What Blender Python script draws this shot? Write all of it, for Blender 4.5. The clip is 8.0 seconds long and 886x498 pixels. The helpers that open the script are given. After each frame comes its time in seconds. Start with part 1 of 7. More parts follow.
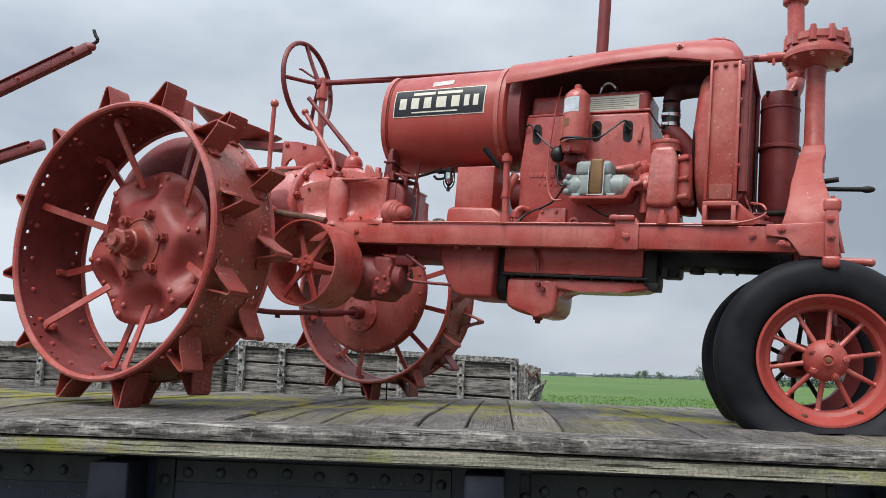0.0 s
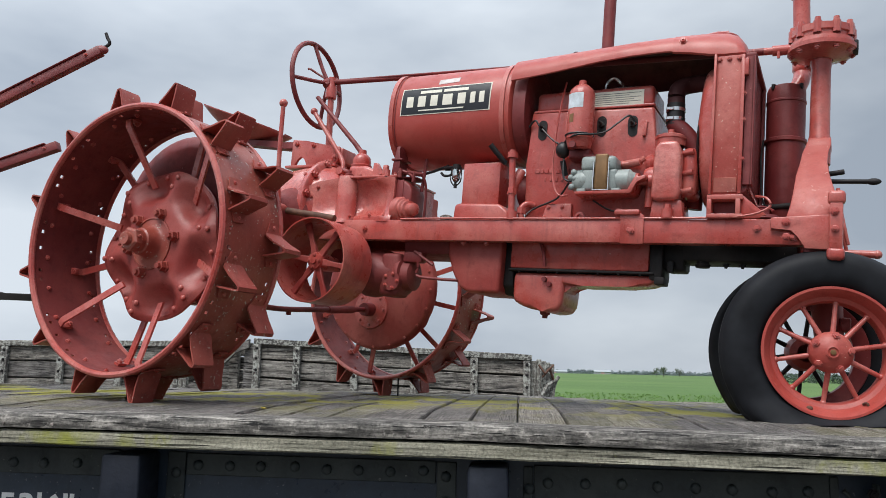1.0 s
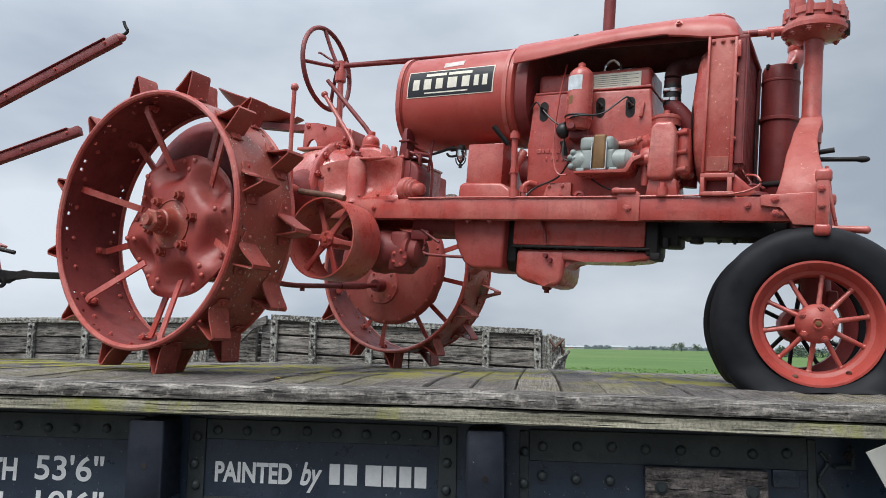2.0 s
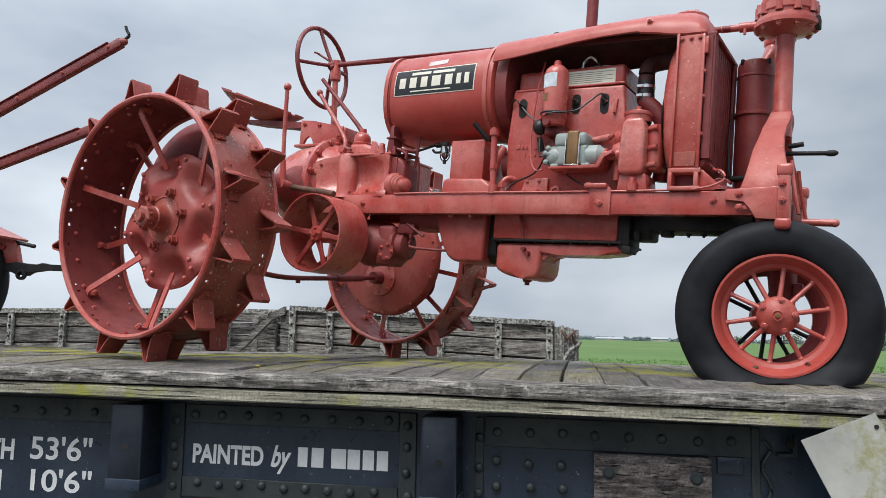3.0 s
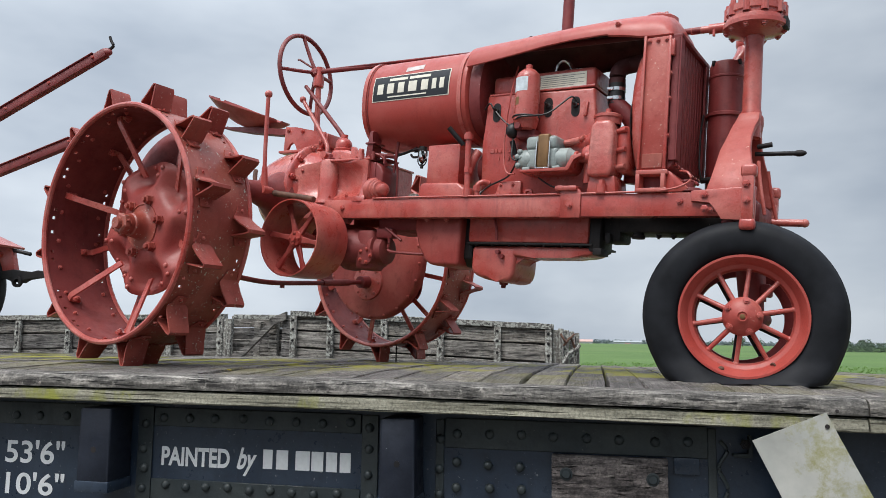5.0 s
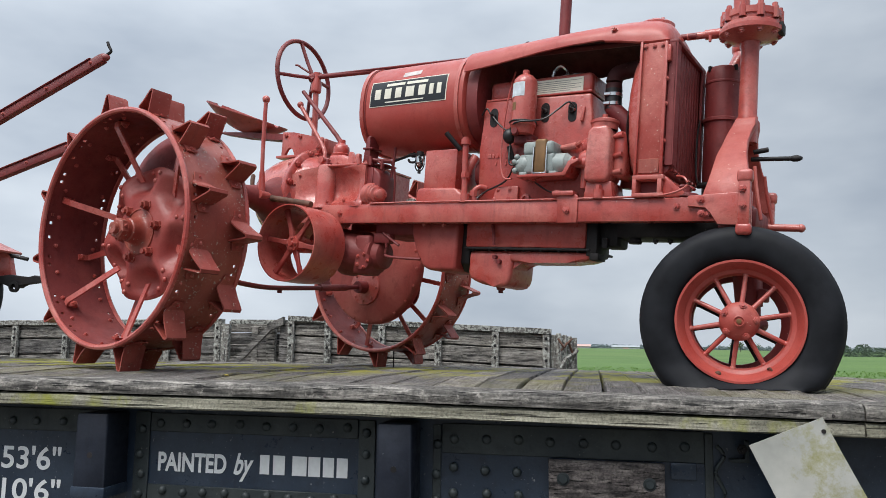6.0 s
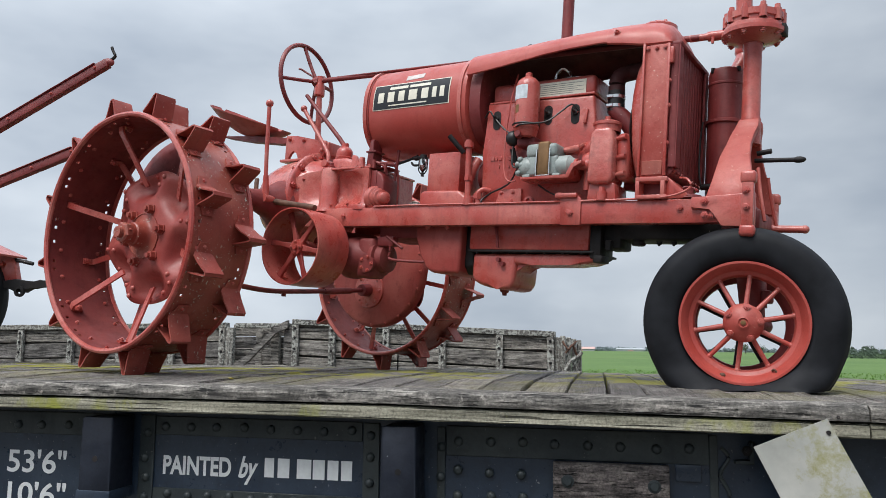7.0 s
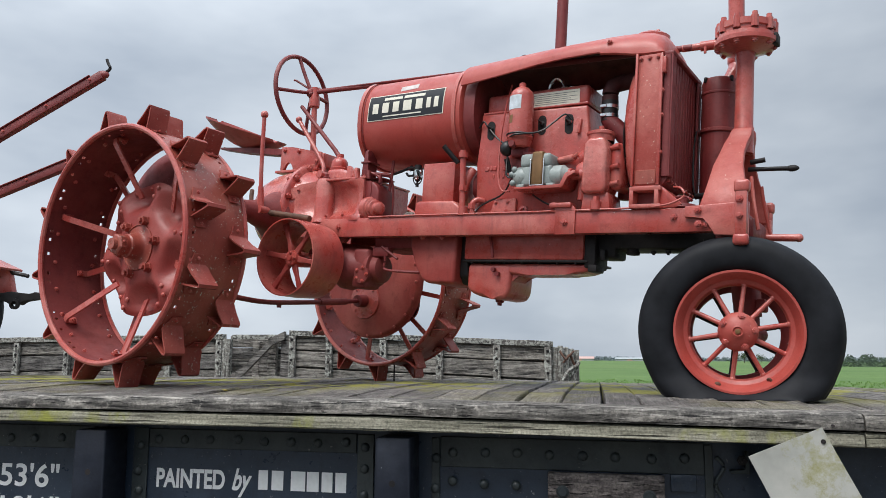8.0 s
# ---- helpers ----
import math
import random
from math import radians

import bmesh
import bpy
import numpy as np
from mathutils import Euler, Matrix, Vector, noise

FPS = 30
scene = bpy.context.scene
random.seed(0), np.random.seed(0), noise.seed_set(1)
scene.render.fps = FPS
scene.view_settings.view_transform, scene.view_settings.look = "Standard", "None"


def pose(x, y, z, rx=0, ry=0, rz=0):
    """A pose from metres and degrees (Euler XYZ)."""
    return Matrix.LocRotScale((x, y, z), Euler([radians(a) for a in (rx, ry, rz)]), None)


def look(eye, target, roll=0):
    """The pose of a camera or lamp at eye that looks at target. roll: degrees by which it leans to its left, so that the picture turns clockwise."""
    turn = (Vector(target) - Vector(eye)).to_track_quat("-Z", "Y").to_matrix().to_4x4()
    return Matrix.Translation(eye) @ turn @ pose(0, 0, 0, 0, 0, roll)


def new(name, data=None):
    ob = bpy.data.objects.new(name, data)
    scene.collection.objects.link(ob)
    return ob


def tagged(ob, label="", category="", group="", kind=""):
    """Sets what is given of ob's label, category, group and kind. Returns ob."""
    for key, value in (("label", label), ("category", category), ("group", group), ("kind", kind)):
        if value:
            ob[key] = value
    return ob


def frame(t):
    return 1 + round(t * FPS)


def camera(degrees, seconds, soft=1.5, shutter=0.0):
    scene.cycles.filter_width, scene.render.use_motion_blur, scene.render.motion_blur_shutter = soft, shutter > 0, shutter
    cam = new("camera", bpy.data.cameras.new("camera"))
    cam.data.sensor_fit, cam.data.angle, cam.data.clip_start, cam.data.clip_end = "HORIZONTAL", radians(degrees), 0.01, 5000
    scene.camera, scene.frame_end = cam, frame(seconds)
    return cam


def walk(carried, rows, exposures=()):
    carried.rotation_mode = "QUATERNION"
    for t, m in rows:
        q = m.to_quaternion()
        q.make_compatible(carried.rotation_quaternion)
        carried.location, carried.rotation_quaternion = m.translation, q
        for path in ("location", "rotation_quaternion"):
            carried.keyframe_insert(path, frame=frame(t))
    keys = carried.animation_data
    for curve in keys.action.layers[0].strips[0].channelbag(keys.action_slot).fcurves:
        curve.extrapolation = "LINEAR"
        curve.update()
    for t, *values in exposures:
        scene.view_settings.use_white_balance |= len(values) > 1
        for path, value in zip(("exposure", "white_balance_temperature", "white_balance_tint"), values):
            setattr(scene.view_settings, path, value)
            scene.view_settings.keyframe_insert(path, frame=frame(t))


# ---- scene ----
cam = camera(60.7, 8.0, 0.5)
PATH = [
    (0, (2.679, -4.009, 0.15), (2.516, -2.042, 0.47), 1.5),
    (0.5, (2.695, -4.02, 0.147), (2.504, -2.056, 0.472), 1.2),
    (1, (2.721, -4.034, 0.138), (2.515, -2.07, 0.452), 1.2),
    (1.5, (2.754, -4.087, 0.129), (2.533, -2.119, 0.412), 1.1),
    (2.8, (2.965, -4.246, 0.121), (2.64, -2.286, 0.347), 1.1),
    (3, (3.052, -4.24, 0.126), (2.704, -2.284, 0.353), 1.2),
    (3.5, (3.193, -4.222, 0.125), (2.806, -2.274, 0.356), 1.3),
    (4, (3.219, -4.22, 0.124), (2.826, -2.273, 0.357), 1.1),
    (4.5, (3.232, -4.225, 0.122), (2.837, -2.278, 0.356), 0.9),
    (6, (3.245, -4.231, 0.123), (2.859, -2.285, 0.374), 0.8),
    (6.5, (3.246, -4.232, 0.123), (2.854, -2.287, 0.375), 0.8),
    (7, (3.247, -4.234, 0.121), (2.851, -2.291, 0.38), 0.6),
    (7.5, (3.258, -4.233, 0.122), (2.862, -2.292, 0.397), 0.4),
    (8, (3.262, -4.229, 0.121), (2.871, -2.289, 0.407), 0.3),
]
walk(cam, [(t, look(eye, target, roll)) for t, eye, target, roll in PATH], exposures=[(0, -0.02), (1.5, -0.01), (2.8, 0.07), (4.5, 0.07), (6.0, 0.05), (7.0, 0.03), (8.0, 0.02)])

# ---- world, sun, exposure ----
world = bpy.data.worlds.new("overcast")
scene.world = world
world.use_nodes = True
wt = world.node_tree
wt.nodes.clear()


def nd(tree, kind, **props):
    n = tree.nodes.new(kind)
    if "operation" in props:
        n.operation = props["operation"]
    if "data_type" in props:
        n.data_type = props["data_type"]
    if "blend_type" in props:
        n.blend_type = props["blend_type"]
    return n


SUN_EL, SUN_AZ = 58.0, 204.0
sky = nd(wt, "ShaderNodeTexSky")
sky.sky_type, sky.sun_disc, sky.sun_elevation, sky.sun_rotation = "NISHITA", False, radians(SUN_EL), radians(SUN_AZ)
co = nd(wt, "ShaderNodeTexCoord")
sep = nd(wt, "ShaderNodeSeparateXYZ")
wt.links.new(co.outputs["Generated"], sep.inputs[0])
mp = nd(wt, "ShaderNodeMapping")
mp.inputs["Scale"].default_value = (1.4, 1.4, 3.4)
mp.inputs["Location"].default_value = (0.35, 0.1, 0.2)
wt.links.new(co.outputs["Generated"], mp.inputs[0])
cl = nd(wt, "ShaderNodeTexNoise")
cl.inputs["Scale"].default_value = 1.5
cl.inputs["Detail"].default_value = 5.0
cl.inputs["Roughness"].default_value = 0.5
wt.links.new(mp.outputs[0], cl.inputs["Vector"])
ramp = nd(wt, "ShaderNodeValToRGB")
ramp.color_ramp.elements[0].position, ramp.color_ramp.elements[0].color = 0.36, (0.42, 0.485, 0.575, 1)
ramp.color_ramp.elements[1].position, ramp.color_ramp.elements[1].color = 0.61, (0.68, 0.745, 0.82, 1)
wt.links.new(cl.outputs[0], ramp.inputs[0])
# an overcast sky is about three times brighter overhead than at the horizon
zen = nd(wt, "ShaderNodeMapRange")
zen.interpolation_type = "SMOOTHSTEP"
zen.inputs[1].default_value, zen.inputs[2].default_value = 0.30, 1.0
zen.inputs[3].default_value, zen.inputs[4].default_value = 1.0, 2.6
wt.links.new(sep.outputs[2], zen.inputs[0])
vm = nd(wt, "ShaderNodeVectorMath", operation="SCALE")
wt.links.new(ramp.outputs[0], vm.inputs[0])
# the cloud cover thins out slightly towards -x
side_ = nd(wt, "ShaderNodeMapRange")
side_.inputs[1].default_value, side_.inputs[2].default_value = -0.6, 0.6
side_.inputs[3].default_value, side_.inputs[4].default_value = 1.12, 0.82
wt.links.new(sep.outputs[0], side_.inputs[0])
both = nd(wt, "ShaderNodeMath", operation="MULTIPLY")
wt.links.new(zen.outputs[0], both.inputs[0])
wt.links.new(side_.outputs[0], both.inputs[1])
wt.links.new(both.outputs[0], vm.inputs["Scale"])
sc = nd(wt, "ShaderNodeVectorMath", operation="SCALE")
sc.inputs["Scale"].default_value = 0.06
wt.links.new(sky.outputs[0], sc.inputs[0])
mixs = nd(wt, "ShaderNodeMix", data_type="RGBA")
mixs.inputs[0].default_value = 0.93
wt.links.new(sc.outputs[0], mixs.inputs[6])
wt.links.new(vm.outputs[0], mixs.inputs[7])
bg = nd(wt, "ShaderNodeBackground")
bg.inputs[1].default_value = 1.0
wt.links.new(mixs.outputs[2], bg.inputs[0])
wo = nd(wt, "ShaderNodeOutputWorld")
wt.links.new(bg.outputs[0], wo.inputs[0])
sun = new("sun", bpy.data.lights.new("sun", "SUN"))
sun.data.energy, sun.data.angle, sun.data.color = 2.9, radians(36), (1.0, 0.97, 0.93)
sd = Vector((math.sin(radians(SUN_AZ)) * math.cos(radians(SUN_EL)), math.cos(radians(SUN_AZ)) * math.cos(radians(SUN_EL)), math.sin(radians(SUN_EL))))
sun.matrix_world = look(sd * 30, (0, 0, 0))


# ---- materials ----
def mat(name, rough=0.6, metal=0.0):
    m = bpy.data.materials.new(name)
    m.use_nodes = True
    t = m.node_tree
    b = t.nodes["Principled BSDF"]
    b.inputs["Roughness"].default_value = rough
    b.inputs["Metallic"].default_value = metal
    return m, t, b


def coords(t, scale=(1, 1, 1), world_space=False, rnd=True):
    if world_space:
        src = nd(t, "ShaderNodeNewGeometry").outputs["Position"]
    else:
        src = nd(t, "ShaderNodeTexCoord").outputs["Object"]
    if rnd and not world_space:
        info = nd(t, "ShaderNodeObjectInfo")
        mul = nd(t, "ShaderNodeMath", operation="MULTIPLY")
        mul.inputs[1].default_value = 37.0
        t.links.new(info.outputs["Random"], mul.inputs[0])
        add = nd(t, "ShaderNodeVectorMath", operation="ADD")
        t.links.new(src, add.inputs[0])
        t.links.new(mul.outputs[0], add.inputs[1])
        src = add.outputs[0]
    m = nd(t, "ShaderNodeMapping")
    m.inputs["Scale"].default_value = scale
    t.links.new(src, m.inputs[0])
    return m.outputs[0]


def noise_tex(t, vec, scale, detail=4.0, rough=0.55):
    n = nd(t, "ShaderNodeTexNoise")
    n.inputs["Scale"].default_value, n.inputs["Detail"].default_value, n.inputs["Roughness"].default_value = scale, detail, rough
    t.links.new(vec, n.inputs["Vector"])
    return n.outputs[0]


def rampc(t, fac, stops):
    r = nd(t, "ShaderNodeValToRGB")
    e = r.color_ramp.elements
    while len(e) < len(stops):
        e.new(0.5)
    for i, (p, c) in enumerate(stops):
        e[i].position = p
        e[i].color = (*c, 1) if len(c) == 3 else c
    t.links.new(fac, r.inputs[0])
    return r.outputs[0]


def rampf(t, fac, a, b, lo=0.0, hi=1.0):
    r = nd(t, "ShaderNodeMapRange")
    r.inputs[1].default_value, r.inputs[2].default_value, r.inputs[3].default_value, r.inputs[4].default_value = a, b, lo, hi
    t.links.new(fac, r.inputs[0])
    return r.outputs[0]


def mixc(t, fac, a, b, blend="MIX"):
    m = nd(t, "ShaderNodeMix", data_type="RGBA", blend_type=blend)
    for sock, v in ((m.inputs[0], fac), (m.inputs[6], a), (m.inputs[7], b)):
        if isinstance(v, (int, float)):
            sock.default_value = v
        elif isinstance(v, tuple):
            sock.default_value = (*v, 1)
        else:
            t.links.new(v, sock)
    return m.outputs[2]


def bump(t, b, height, strength=0.3, dist=0.005):
    n = nd(t, "ShaderNodeBump")
    n.inputs["Strength"].default_value, n.inputs["Distance"].default_value = strength, dist
    t.links.new(height, n.inputs["Height"])
    t.links.new(n.outputs[0], b.inputs["Normal"])


def old_paint(name, col, faded, dark, chip=(0.55, 0.42, 0.36), chips=0.70, rough=0.34, lump=0.22, coat=0.06):
    """Thick old brush paint: faded patches, grime, a few chips, lumpy relief."""
    m, t, b = mat(name, rough)
    v = coords(t, rnd=True)
    big = noise_tex(t, v, 5.0, 5)
    c = mixc(t, rampf(t, big, 0.42, 0.68), col, faded)
    mid = noise_tex(t, v, 17.0, 7, 0.7)
    c = mixc(t, rampf(t, mid, 0.54, 0.76, 0, 0.6), c, dark)
    drip = noise_tex(t, coords(t, (26.0, 26.0, 3.2)), 1.0, 5, 0.6)
    c = mixc(t, rampf(t, drip, 0.56, 0.74, 0, 0.38), c, dark)
    scrape = noise_tex(t, coords(t, (9.0, 9.0, 22.0)), 1.0, 8, 0.78)
    c = mixc(t, rampf(t, scrape, 0.60, 0.68, 0, 0.45), c, faded)
    fine = noise_tex(t, v, 85.0, 4, 0.6)
    speck = noise_tex(t, v, 170.0, 5, 0.75)
    c = mixc(t, 1.0, c, rampc(t, speck, [(0.30, (0.84, 0.82, 0.82)), (0.5, (1.0, 1.0, 1.0)), (0.72, (1.07, 1.08, 1.08))]), "MULTIPLY")
    spot = nd(t, "ShaderNodeMath", operation="MULTIPLY")
    t.links.new(rampf(t, fine, chips, chips + 0.03), spot.inputs[0])
    t.links.new(rampf(t, mid, 0.46, 0.56), spot.inputs[1])
    c = mixc(t, spot.outputs[0], c, chip)
    t.links.new(c, b.inputs["Base Color"])
    t.links.new(rampf(t, mid, 0.3, 0.7, rough - 0.10, rough + 0.22), b.inputs["Roughness"])
    h = nd(t, "ShaderNodeMath", operation="ADD")
    t.links.new(rampf(t, fine, 0.2, 0.8, 0, 0.09), h.inputs[0])
    t.links.new(noise_tex(t, v, 28.0, 3), h.inputs[1])
    b.inputs["Coat Weight"].default_value, b.inputs["Coat Roughness"].default_value = coat, 0.16
    bump(t, b, h.outputs[0], lump, 0.008)
    return m


RED = old_paint("red_oxide_paint", (0.425, 0.066, 0.053), (0.52, 0.155, 0.128), (0.15, 0.020, 0.019), rough=0.27, coat=0.25)
RED_CAST = old_paint("lumpy_red_cast_paint", (0.48, 0.090, 0.074), (0.62, 0.23, 0.195), (0.10, 0.014, 0.013), rough=0.22, lump=0.42, coat=0.5)
RED_TREAD = old_paint("flaking_red_tread_paint", (0.285, 0.052, 0.036), (0.36, 0.10, 0.072), (0.13, 0.030, 0.022), chip=(0.46, 0.47, 0.40), chips=0.615, rough=0.42)
# Red paint darkened to maroon: shade inside wheels and housings, put into colour
RED_SHADE = old_paint("shade_darkened_maroon_paint", (0.17, 0.023, 0.022), (0.24, 0.042, 0.037), (0.07, 0.011, 0.011), chip=(0.2, 0.09, 0.06), chips=0.66, rough=0.6, coat=0.0)
RED_RIM = old_paint("bright_red_rim_paint", (0.39, 0.056, 0.043), (0.44, 0.088, 0.07), (0.26, 0.034, 0.029), chips=0.76, rough=0.38, lump=0.14)
RED_TANK = old_paint("red_sheet_paint", (0.40, 0.055, 0.042), (0.45, 0.092, 0.07), (0.30, 0.032, 0.025), chips=0.74, rough=0.38, lump=0.06, coat=0.10)
RED_SCUFF = old_paint("scuffed_red_paint", (0.37, 0.055, 0.042), (0.47, 0.125, 0.10), (0.25, 0.032, 0.028), chip=(0.6, 0.42, 0.34), chips=0.65, rough=0.46, coat=0.0)
# Maroon parts; also paints shade on the far wheel and near drive case
RED_DARK = old_paint("dull_maroon_and_shade_paint", (0.17, 0.021, 0.022), (0.24, 0.040, 0.037), (0.07, 0.009, 0.010), rough=0.46, coat=0.0)
# Near-black maroon that paints in the shade under the hood
RED_UNDERHOOD = old_paint("underhood_shade_maroon_paint", (0.060, 0.013, 0.013), (0.10, 0.020, 0.019), (0.025, 0.007, 0.007), rough=0.7, coat=0.0)
RED_HUB = old_paint("grimy_red_hub_paint", (0.31, 0.045, 0.038), (0.41, 0.10, 0.084), (0.11, 0.016, 0.015), rough=0.42, coat=0.0)
LUGPAINT = old_paint("worn_brownish_red_paint", (0.28, 0.044, 0.032), (0.38, 0.085, 0.062), (0.10, 0.028, 0.022), chip=(0.45, 0.36, 0.3), chips=0.62, rough=0.55)
CREAM_WORN = old_paint("bare_worn_rim_metal", (0.40, 0.24, 0.18), (0.50, 0.36, 0.28), (0.30, 0.08, 0.06), rough=0.55)
NAVY = old_paint("flaking_navy_black_paint", (0.016, 0.029, 0.052), (0.032, 0.048, 0.074), (0.010, 0.015, 0.026), chip=(0.20, 0.21, 0.22), chips=0.655, rough=0.32, lump=0.3, coat=0.35)
SLATE = old_paint("grimy_green_black_paint", (0.022, 0.031, 0.035), (0.044, 0.054, 0.054), (0.010, 0.013, 0.015), chip=(0.16, 0.16, 0.15), chips=0.68, rough=0.5, lump=0.45, coat=0.2)
BLUEGREY = old_paint("faded_blue_black_paint", (0.008, 0.011, 0.020), (0.018, 0.023, 0.036), (0.005, 0.007, 0.010), chip=(0.3, 0.31, 0.33), chips=0.72, rough=0.5)
GREYMAG = old_paint("grey_green_cast_paint", (0.25, 0.29, 0.28), (0.36, 0.40, 0.38), (0.07, 0.085, 0.08), chip=(0.1, 0.1, 0.09), chips=0.66, rough=0.45)
# Black iron; also painted where gaps, recesses and undersides lie in shade
BLACKMETAL = old_paint("black_greasy_iron_and_shade", (0.012, 0.011, 0.012), (0.03, 0.025, 0.025), (0.006, 0.006, 0.006), rough=0.55, coat=0.0)


def plain(name, col, rough=0.5, metal=0.0, vary=0.25, scale=30):
    m, t, b = mat(name, rough, metal)
    v = coords(t)
    n = noise_tex(t, v, scale, 5)
    d = tuple(x * (1 - vary) for x in col)
    e = tuple(min(1, x * (1 + vary)) for x in col)
    t.links.new(rampc(t, n, [(0.3, d), (0.7, e)]), b.inputs["Base Color"])
    bump(t, b, n, 0.12, 0.003)
    return m


RUBBER = plain("black_tyre_rubber", (0.014, 0.015, 0.018), 0.55, 0, 0.4, 9)
RUBBER.node_tree.nodes["Principled BSDF"].inputs["Specular IOR Level"].default_value = 0.14
for m_ in (BLACKMETAL, BLUEGREY):
    m_.node_tree.nodes["Principled BSDF"].inputs["Specular IOR Level"].default_value = 0.3
CABLE = plain("black_cable", (0.012, 0.012, 0.013), 0.45)
RUST = plain("rusty_iron", (0.12, 0.06, 0.04), 0.75, 0.2, 0.4)
BRASS = plain("brown_brass_strap", (0.22, 0.12, 0.05), 0.5, 0.35, 0.3, 14)
CHROME = plain("bright_metal", (0.7, 0.7, 0.7), 0.22, 1.0, 0.1)
WHITE = plain("white_sign_paint", (0.72, 0.74, 0.75), 0.5, 0, 0.06, 60)
DECALBLACK = plain("black_enamel", (0.012, 0.013, 0.016), 0.3)
CREAM = plain("cream_enamel", (0.74, 0.71, 0.60), 0.4, 0, 0.1)
LABELWHITE = plain("pale_blue_white_label", (0.6, 0.66, 0.7), 0.5)
ALU = plain("worn_pale_patch", (0.5, 0.44, 0.42), 0.45, 0.2)
INK = plain("grey_ink", (0.24, 0.24, 0.21), 0.6)
GLASS, _t, _b = mat("clear_glass", 0.03)
_b.inputs["Transmission Weight"].default_value = 1.0
_b.inputs["Base Color"].default_value = (0.9, 0.93, 0.92, 1)


def wood(name, axis, pale, mid, dark, moss=0.0, along=2.2, blotch=0.35, rough=0.9, lichen=0.0, moss_col=(0.20, 0.21, 0.035)):
    """Weathered timber with grain along an axis, cracks, stains, moss and lichen."""
    m, t, b = mat(name, rough)
    sc = [48.0, 48.0, 48.0]
    sc["xyz".index(axis)] = along
    v = coords(t, tuple(sc))
    g = noise_tex(t, v, 1.0, 6, 0.7)
    sc2 = [120.0, 120.0, 120.0]
    sc2["xyz".index(axis)] = along * 1.5
    g2 = noise_tex(t, coords(t, tuple(sc2)), 1.0, 3, 0.6)
    c = rampc(t, g, [(0.34, dark), (0.5, mid), (0.64, pale)])
    crack = rampf(t, g2, 0.405, 0.365)
    c = mixc(t, crack, c, tuple(x * 0.25 for x in dark))
    p = coords(t, world_space=True)
    stain = noise_tex(t, p, 2.4, 5, 0.6)
    c = mixc(t, rampf(t, stain, 0.48, 0.7, 0.0, 0.5), c, tuple(x * 0.55 for x in dark))
    blot = noise_tex(t, p, 21.0, 8, 0.78)
    c = mixc(t, rampf(t, blot, 0.50, 0.66, 0.0, blotch), c, tuple(x * 0.6 for x in dark))
    c = mixc(t, rampf(t, blot, 0.44, 0.34, 0.0, blotch), c, pale)
    info = nd(t, "ShaderNodeObjectInfo")
    c = mixc(t, 1.0, c, rampc(t, info.outputs["Random"], [(0.0, (0.58, 0.58, 0.60)), (1.0, (1.14, 1.12, 1.08))]), "MULTIPLY")
    grit = noise_tex(t, p, 120.0, 5, 0.75)
    c = mixc(t, 1.0, c, rampc(t, grit, [(0.32, (0.42, 0.42, 0.42)), (0.5, (1.0, 1.0, 1.0)), (0.70, (1.45, 1.45, 1.45))]), "MULTIPLY")
    if moss:
        mo = noise_tex(t, coords(t, (1.5, 1.0, 1.0), world_space=True), 1.7, 7, 0.66)
        grow = rampf(t, mo, 0.58 - moss * 0.10, 0.68 - moss * 0.12, 0.0, 0.95)
        if axis == "y":
            # moss keeps to the damp strip along the middle of the deck
            sp = nd(t, "ShaderNodeSeparateXYZ")
            t.links.new(p, sp.inputs[0])
            off = nd(t, "ShaderNodeMath", operation="ADD")
            t.links.new(sp.outputs[1], off.inputs[0])
            off.inputs[1].default_value = 0.45
            dist = nd(t, "ShaderNodeMath", operation="ABSOLUTE")
            t.links.new(off.outputs[0], dist.inputs[0])
            near_ = nd(t, "ShaderNodeMath", operation="MULTIPLY")
            t.links.new(rampf(t, dist.outputs[0], 0.40, 1.05, 1.0, 0.15), near_.inputs[0])
            t.links.new(grow, near_.inputs[1])
            grow = near_.outputs[0]
        c = mixc(t, grow, c, moss_col)
    if lichen:
        li = noise_tex(t, p, 34.0, 4, 0.7)
        c = mixc(t, rampf(t, li, 0.58 - 0.1 * lichen, 0.63 - 0.1 * lichen, 0, 0.85), c, (0.42, 0.43, 0.39))
    t.links.new(c, b.inputs["Base Color"])
    h = nd(t, "ShaderNodeMath", operation="SUBTRACT")
    t.links.new(g, h.inputs[0])
    t.links.new(crack, h.inputs[1])
    bump(t, b, h.outputs[0], 0.9, 0.008)
    return m


PLANK = wood("weathered_grey_deck_timber", "y", (0.43, 0.40, 0.375), (0.235, 0.215, 0.198), (0.060, 0.053, 0.049), moss=1.0, along=4.0, blotch=0.7, moss_col=(0.30, 0.28, 0.04))
EDGE = wood("weathered_edge_timber", "x", (0.46, 0.43, 0.39), (0.17, 0.16, 0.145), (0.035, 0.032, 0.030), along=6.0, blotch=0.75)
EDGE_LOW = wood("greenish_edge_timber", "x", (0.47, 0.45, 0.36), (0.32, 0.31, 0.245), (0.13, 0.125, 0.09), moss=0.40, along=2.0, blotch=0.15, moss_col=(0.27, 0.28, 0.05))
OLDBOARD = wood("black_grey_wagon_board", "x", (0.48, 0.46, 0.42), (0.25, 0.235, 0.215), (0.022, 0.021, 0.020), along=4.0, blotch=0.55)
RIBWOOD = wood("lichen_covered_batten", "z", (0.34, 0.33, 0.30), (0.19, 0.18, 0.165), (0.05, 0.047, 0.043), lichen=0.7)
